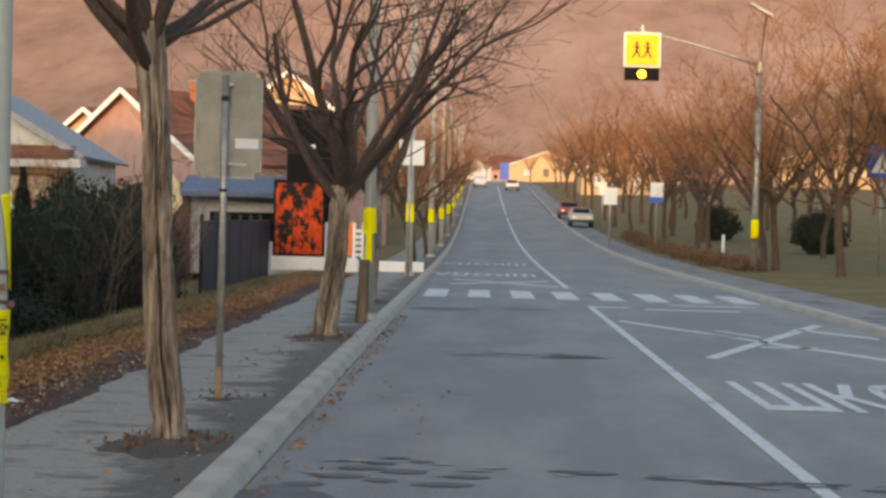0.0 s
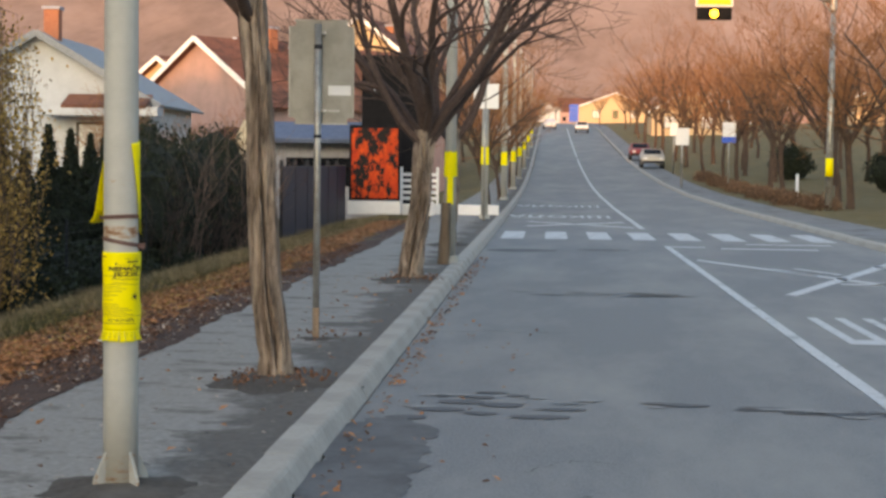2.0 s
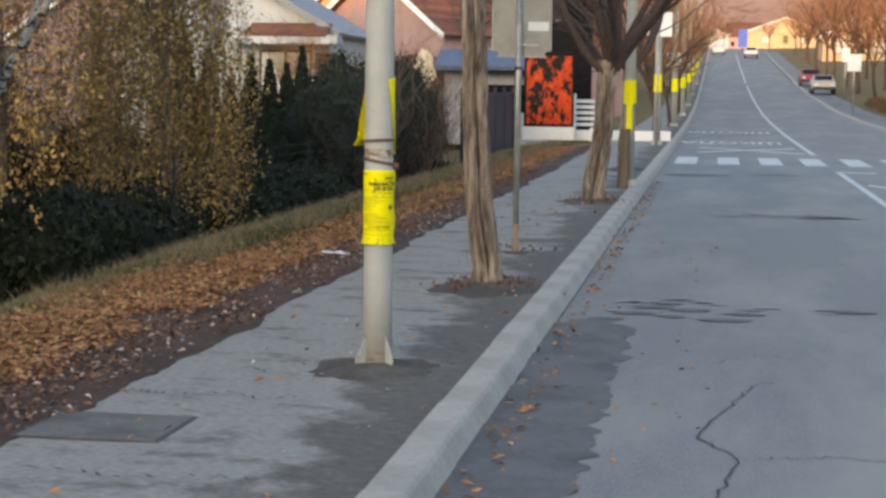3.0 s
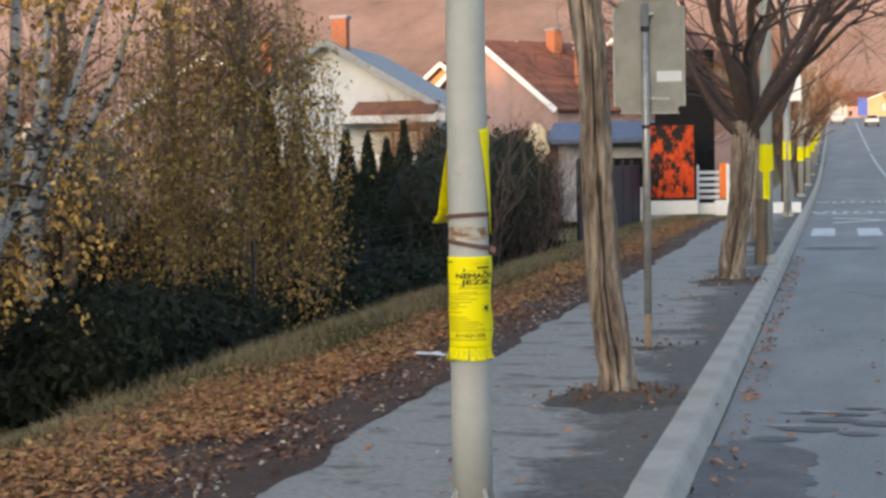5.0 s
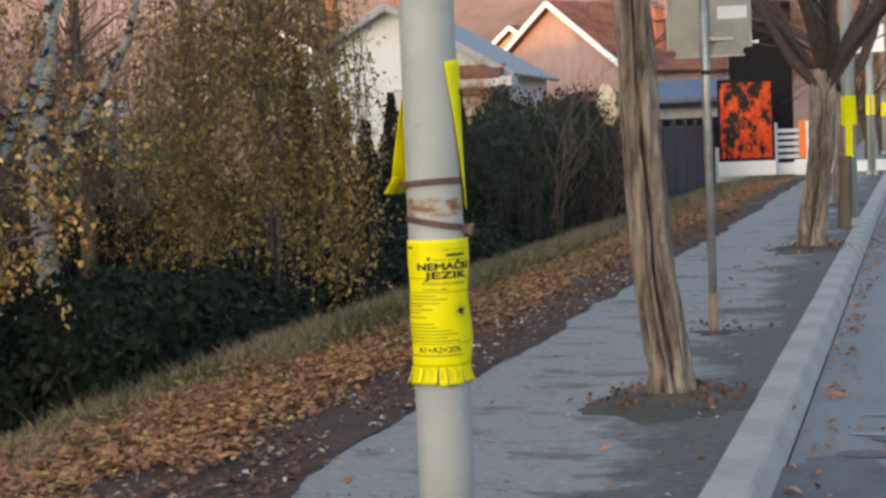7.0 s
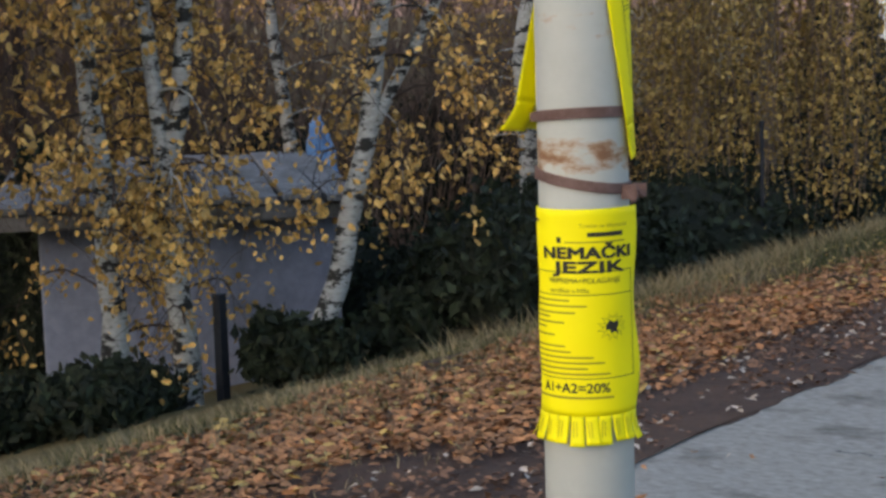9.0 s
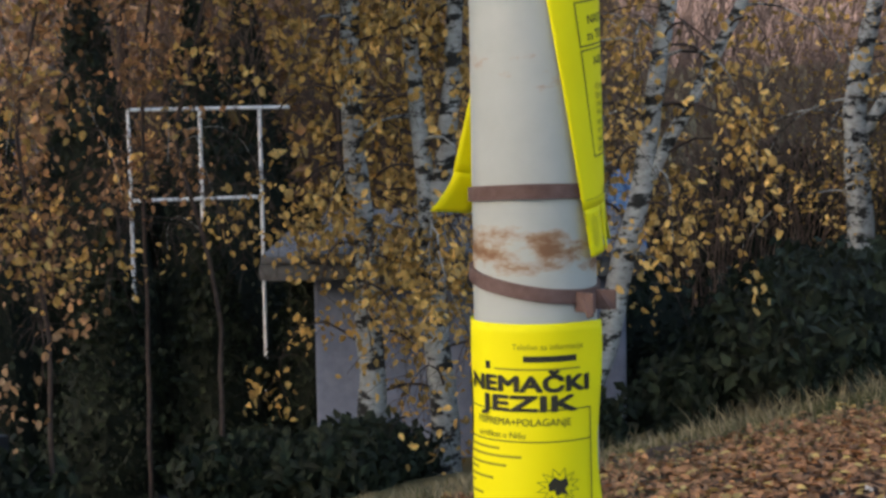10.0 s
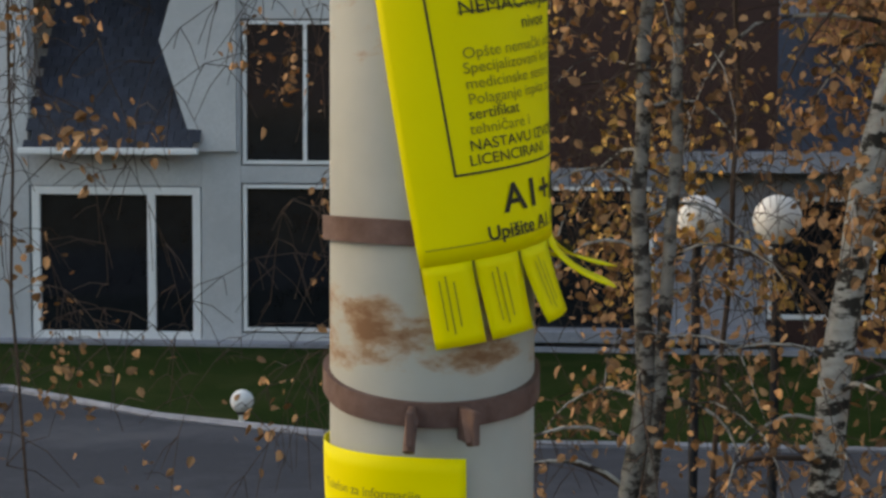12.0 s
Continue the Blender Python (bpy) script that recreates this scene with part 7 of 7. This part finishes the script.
tagged(leaf_mesh("fallen_leaves", scatter(90, 0.85, 1.9, -4, 10, 6, -0.085), 0.025, LITTER, seed=6, flat=True, jitter=0.04), "a few dry leaves on the road", "leaves", kind="stuff")
pit = []
for (x, y) in ((-0.13, 4.06), (-0.62, 14.6), (-0.41, 7.0)):
    rng = np.random.default_rng(int(y * 10))
    for k in range(190 if y != 7.0 else 40):
        t, r = rng.uniform(0, 6.283), rng.uniform(0.1, 0.42)
        pit.append((x + r * math.cos(t), y + r * math.sin(t), 0.062 - 0.06 * r))
tagged(leaf_mesh("fallen_leaves", pit, 0.024, SOILLEAF, seed=9, jitter=0.02), "dry leaves gathered round the tree feet", "leaves", kind="stuff")


def blades(name, n, a0, a1, s0, s1, h, material, seed, label, lean=0.5):
    rng = np.random.default_rng(seed)
    a, s = rng.uniform(a0, a1, n), rng.uniform(s0, s1, n)
    verts, faces = [], []
    for k in range(n):
        if noise.noise(Vector((a[k] * 1.5, s[k] * 1.1, seed))) < rng.uniform(-0.45, 0.35):
            continue
        b = on(a[k], s[k], verge(a[k]) - 0.03)
        t = rng.uniform(0, 6.283)
        w = Vector((math.cos(t), math.sin(t), 0)) * 0.0038
        L = h * rng.uniform(0.4, 1.2)
        tip = b + Vector((rng.normal() * lean * L, rng.normal() * lean * L, L))
        mid = b.lerp(tip, 0.5) + Vector((0, 0, 0.12 * L))
        i = len(verts)
        verts += [b - w, b + w, mid + w * 0.7, mid - w * 0.7, tip]
        faces += [(i, i + 1, i + 2, i + 3), (i + 3, i + 2, i + 4)]
    return tagged(mesh_of(name, verts, faces, material), label, "grass", kind="stuff")


blades("dry_grass", 9000, -4.4, -3.0, -2, 6, 0.12, STRAW, 1, "straw-coloured grass along the bank")
blades("dry_grass", 24000, -4.7, -2.8, 6, 22, 0.20, STRAW, 5, "tall straw-coloured grass along the bank")
blades("dry_grass", 15000, -4.7, -2.5, 22, 42, 0.20, STRAW, 15, "tall straw-coloured grass along the bank")
blades("green_grass", 14000, -4.5, -2.95, -3, 7, 0.095, GRASSBLADE, 2, "short green grass on the bank")
blades("green_grass", 30000, -4.7, -2.6, 7, 40, 0.14, GRASSBLADE, 12, "green grass on the bank")
blades("green_grass", 26000, -4.6, -2.75, 5, 18, 0.11, GRASSBLADE, 13, "green grass on the bank")
blades("green_grass", 9000, -3.4, -2.2, -4, 10, 0.10, GRASSBLADE, 3, "thin grass among the fallen leaves")
blades("dry_grass", 9000, -3.9, -2.7, -4, 5, 0.11, STRAW, 23, "straw-coloured grass among the fallen leaves")
blades("dry_grass", 6000, -2.9, -1.6, 12, 40, 0.12, STRAW, 4, "dry grass among leaves on the verge")
blades("dry_grass", 7000, -3.0, -1.9, -3, 16, 0.08, STRAW, 7, "dry grass among the fallen leaves")

# kerb stones with a worn round nose, cut in one-metre lengths


def kerb_mesh(name, length, seed, mirror=False):
    bm = bmesh.new()
    prof = [(0.0, -0.25), (0.0, 0.012), (0.008, 0.018), (0.15, 0.018), (0.172, 0.012), (0.188, -0.004), (0.235, -0.105), (0.235, -0.25)]
    n = 5
    rows = []
    for i in range(n + 1):
        f = i / n
        row = []
        for x, z in prof:
            wob = 0.003 * noise.noise(Vector((x * 9, f * 3 + seed * 7, z * 9)))
            end = 0.002 if i in (0, n) and z > -0.2 else 0.0
            row.append(bm.verts.new((x + wob, (f - 0.5) * length * 0.997, z + wob - end)))
        rows.append(row)
    for a, b in zip(rows, rows[1:]):
        for k in range(len(prof) - 1):
            bm.faces.new((a[k], b[k], b[k + 1], a[k + 1]))
    bm.faces.new(rows[0])
    bm.faces.new(rows[-1][::-1])
    bmesh.ops.recalc_face_normals(bm, faces=bm.faces[:])
    if mirror:
        bmesh.ops.scale(bm, vec=(-1, 1, 1), verts=bm.verts[:])
        bmesh.ops.reverse_faces(bm, faces=bm.faces[:])
    me = bpy.data.meshes.new(name)
    bm.to_mesh(me)
    bm.free()
    me.materials.append(KERB)
    return me


kerb = thing("kerb", "worn pale concrete kerb along the footway", "kerb", kind="structure")
kinds = [kerb_mesh("kerb_stone", 1.0, k) for k in range(4)]
rnd = random.Random(9)
for k in range(-12, 120):
    ob = new("kerb_stone", kinds[rnd.randint(0, 3)])
    s = k + 0.5
    slope = math.atan2(rise(s + 0.5) - rise(s - 0.5), 1.0)
    ob.matrix_world = at_street(KERB_A + rnd.uniform(-0.003, 0.003), s, rnd.uniform(-0.002, 0.002), rnd.uniform(-0.12, 0.12)) @ Matrix.Rotation(slope, 4, "X")
    ob.parent = kerb
kerb_far = thing("kerb", "pale concrete kerb across the street", "kerb", kind="structure")
kinds = [kerb_mesh("kerb_stone", 2.0, k + 5, True) for k in range(3)]
for k in range(0, 75):
    ob = new("kerb_stone", kinds[rnd.randint(0, 2)])
    s = 2 * k + 1.0
    slope = math.atan2(rise(s + 1) - rise(s - 1), 2.0)
    ob.matrix_world = at_street(FAR_A + 0.22 + rnd.uniform(-0.006, 0.006), s, rnd.uniform(-0.004, 0.004), rnd.uniform(-0.2, 0.2)) @ Matrix.Rotation(slope, 4, "X")
    ob.parent = kerb_far
for side, a0, a1 in ((kerb, KERB_A, KERB_A + 0.25), (kerb_far, FAR_A - 0.03, FAR_A + 0.22)):
    rest = strip("kerb_rest", a0, a1, [120 if side is kerb else 150, 160, 175, 190, 210, 230, 250, 300], 0.015, 0.015, KERB, parent=side)
    rest["kind"] = "stuff"
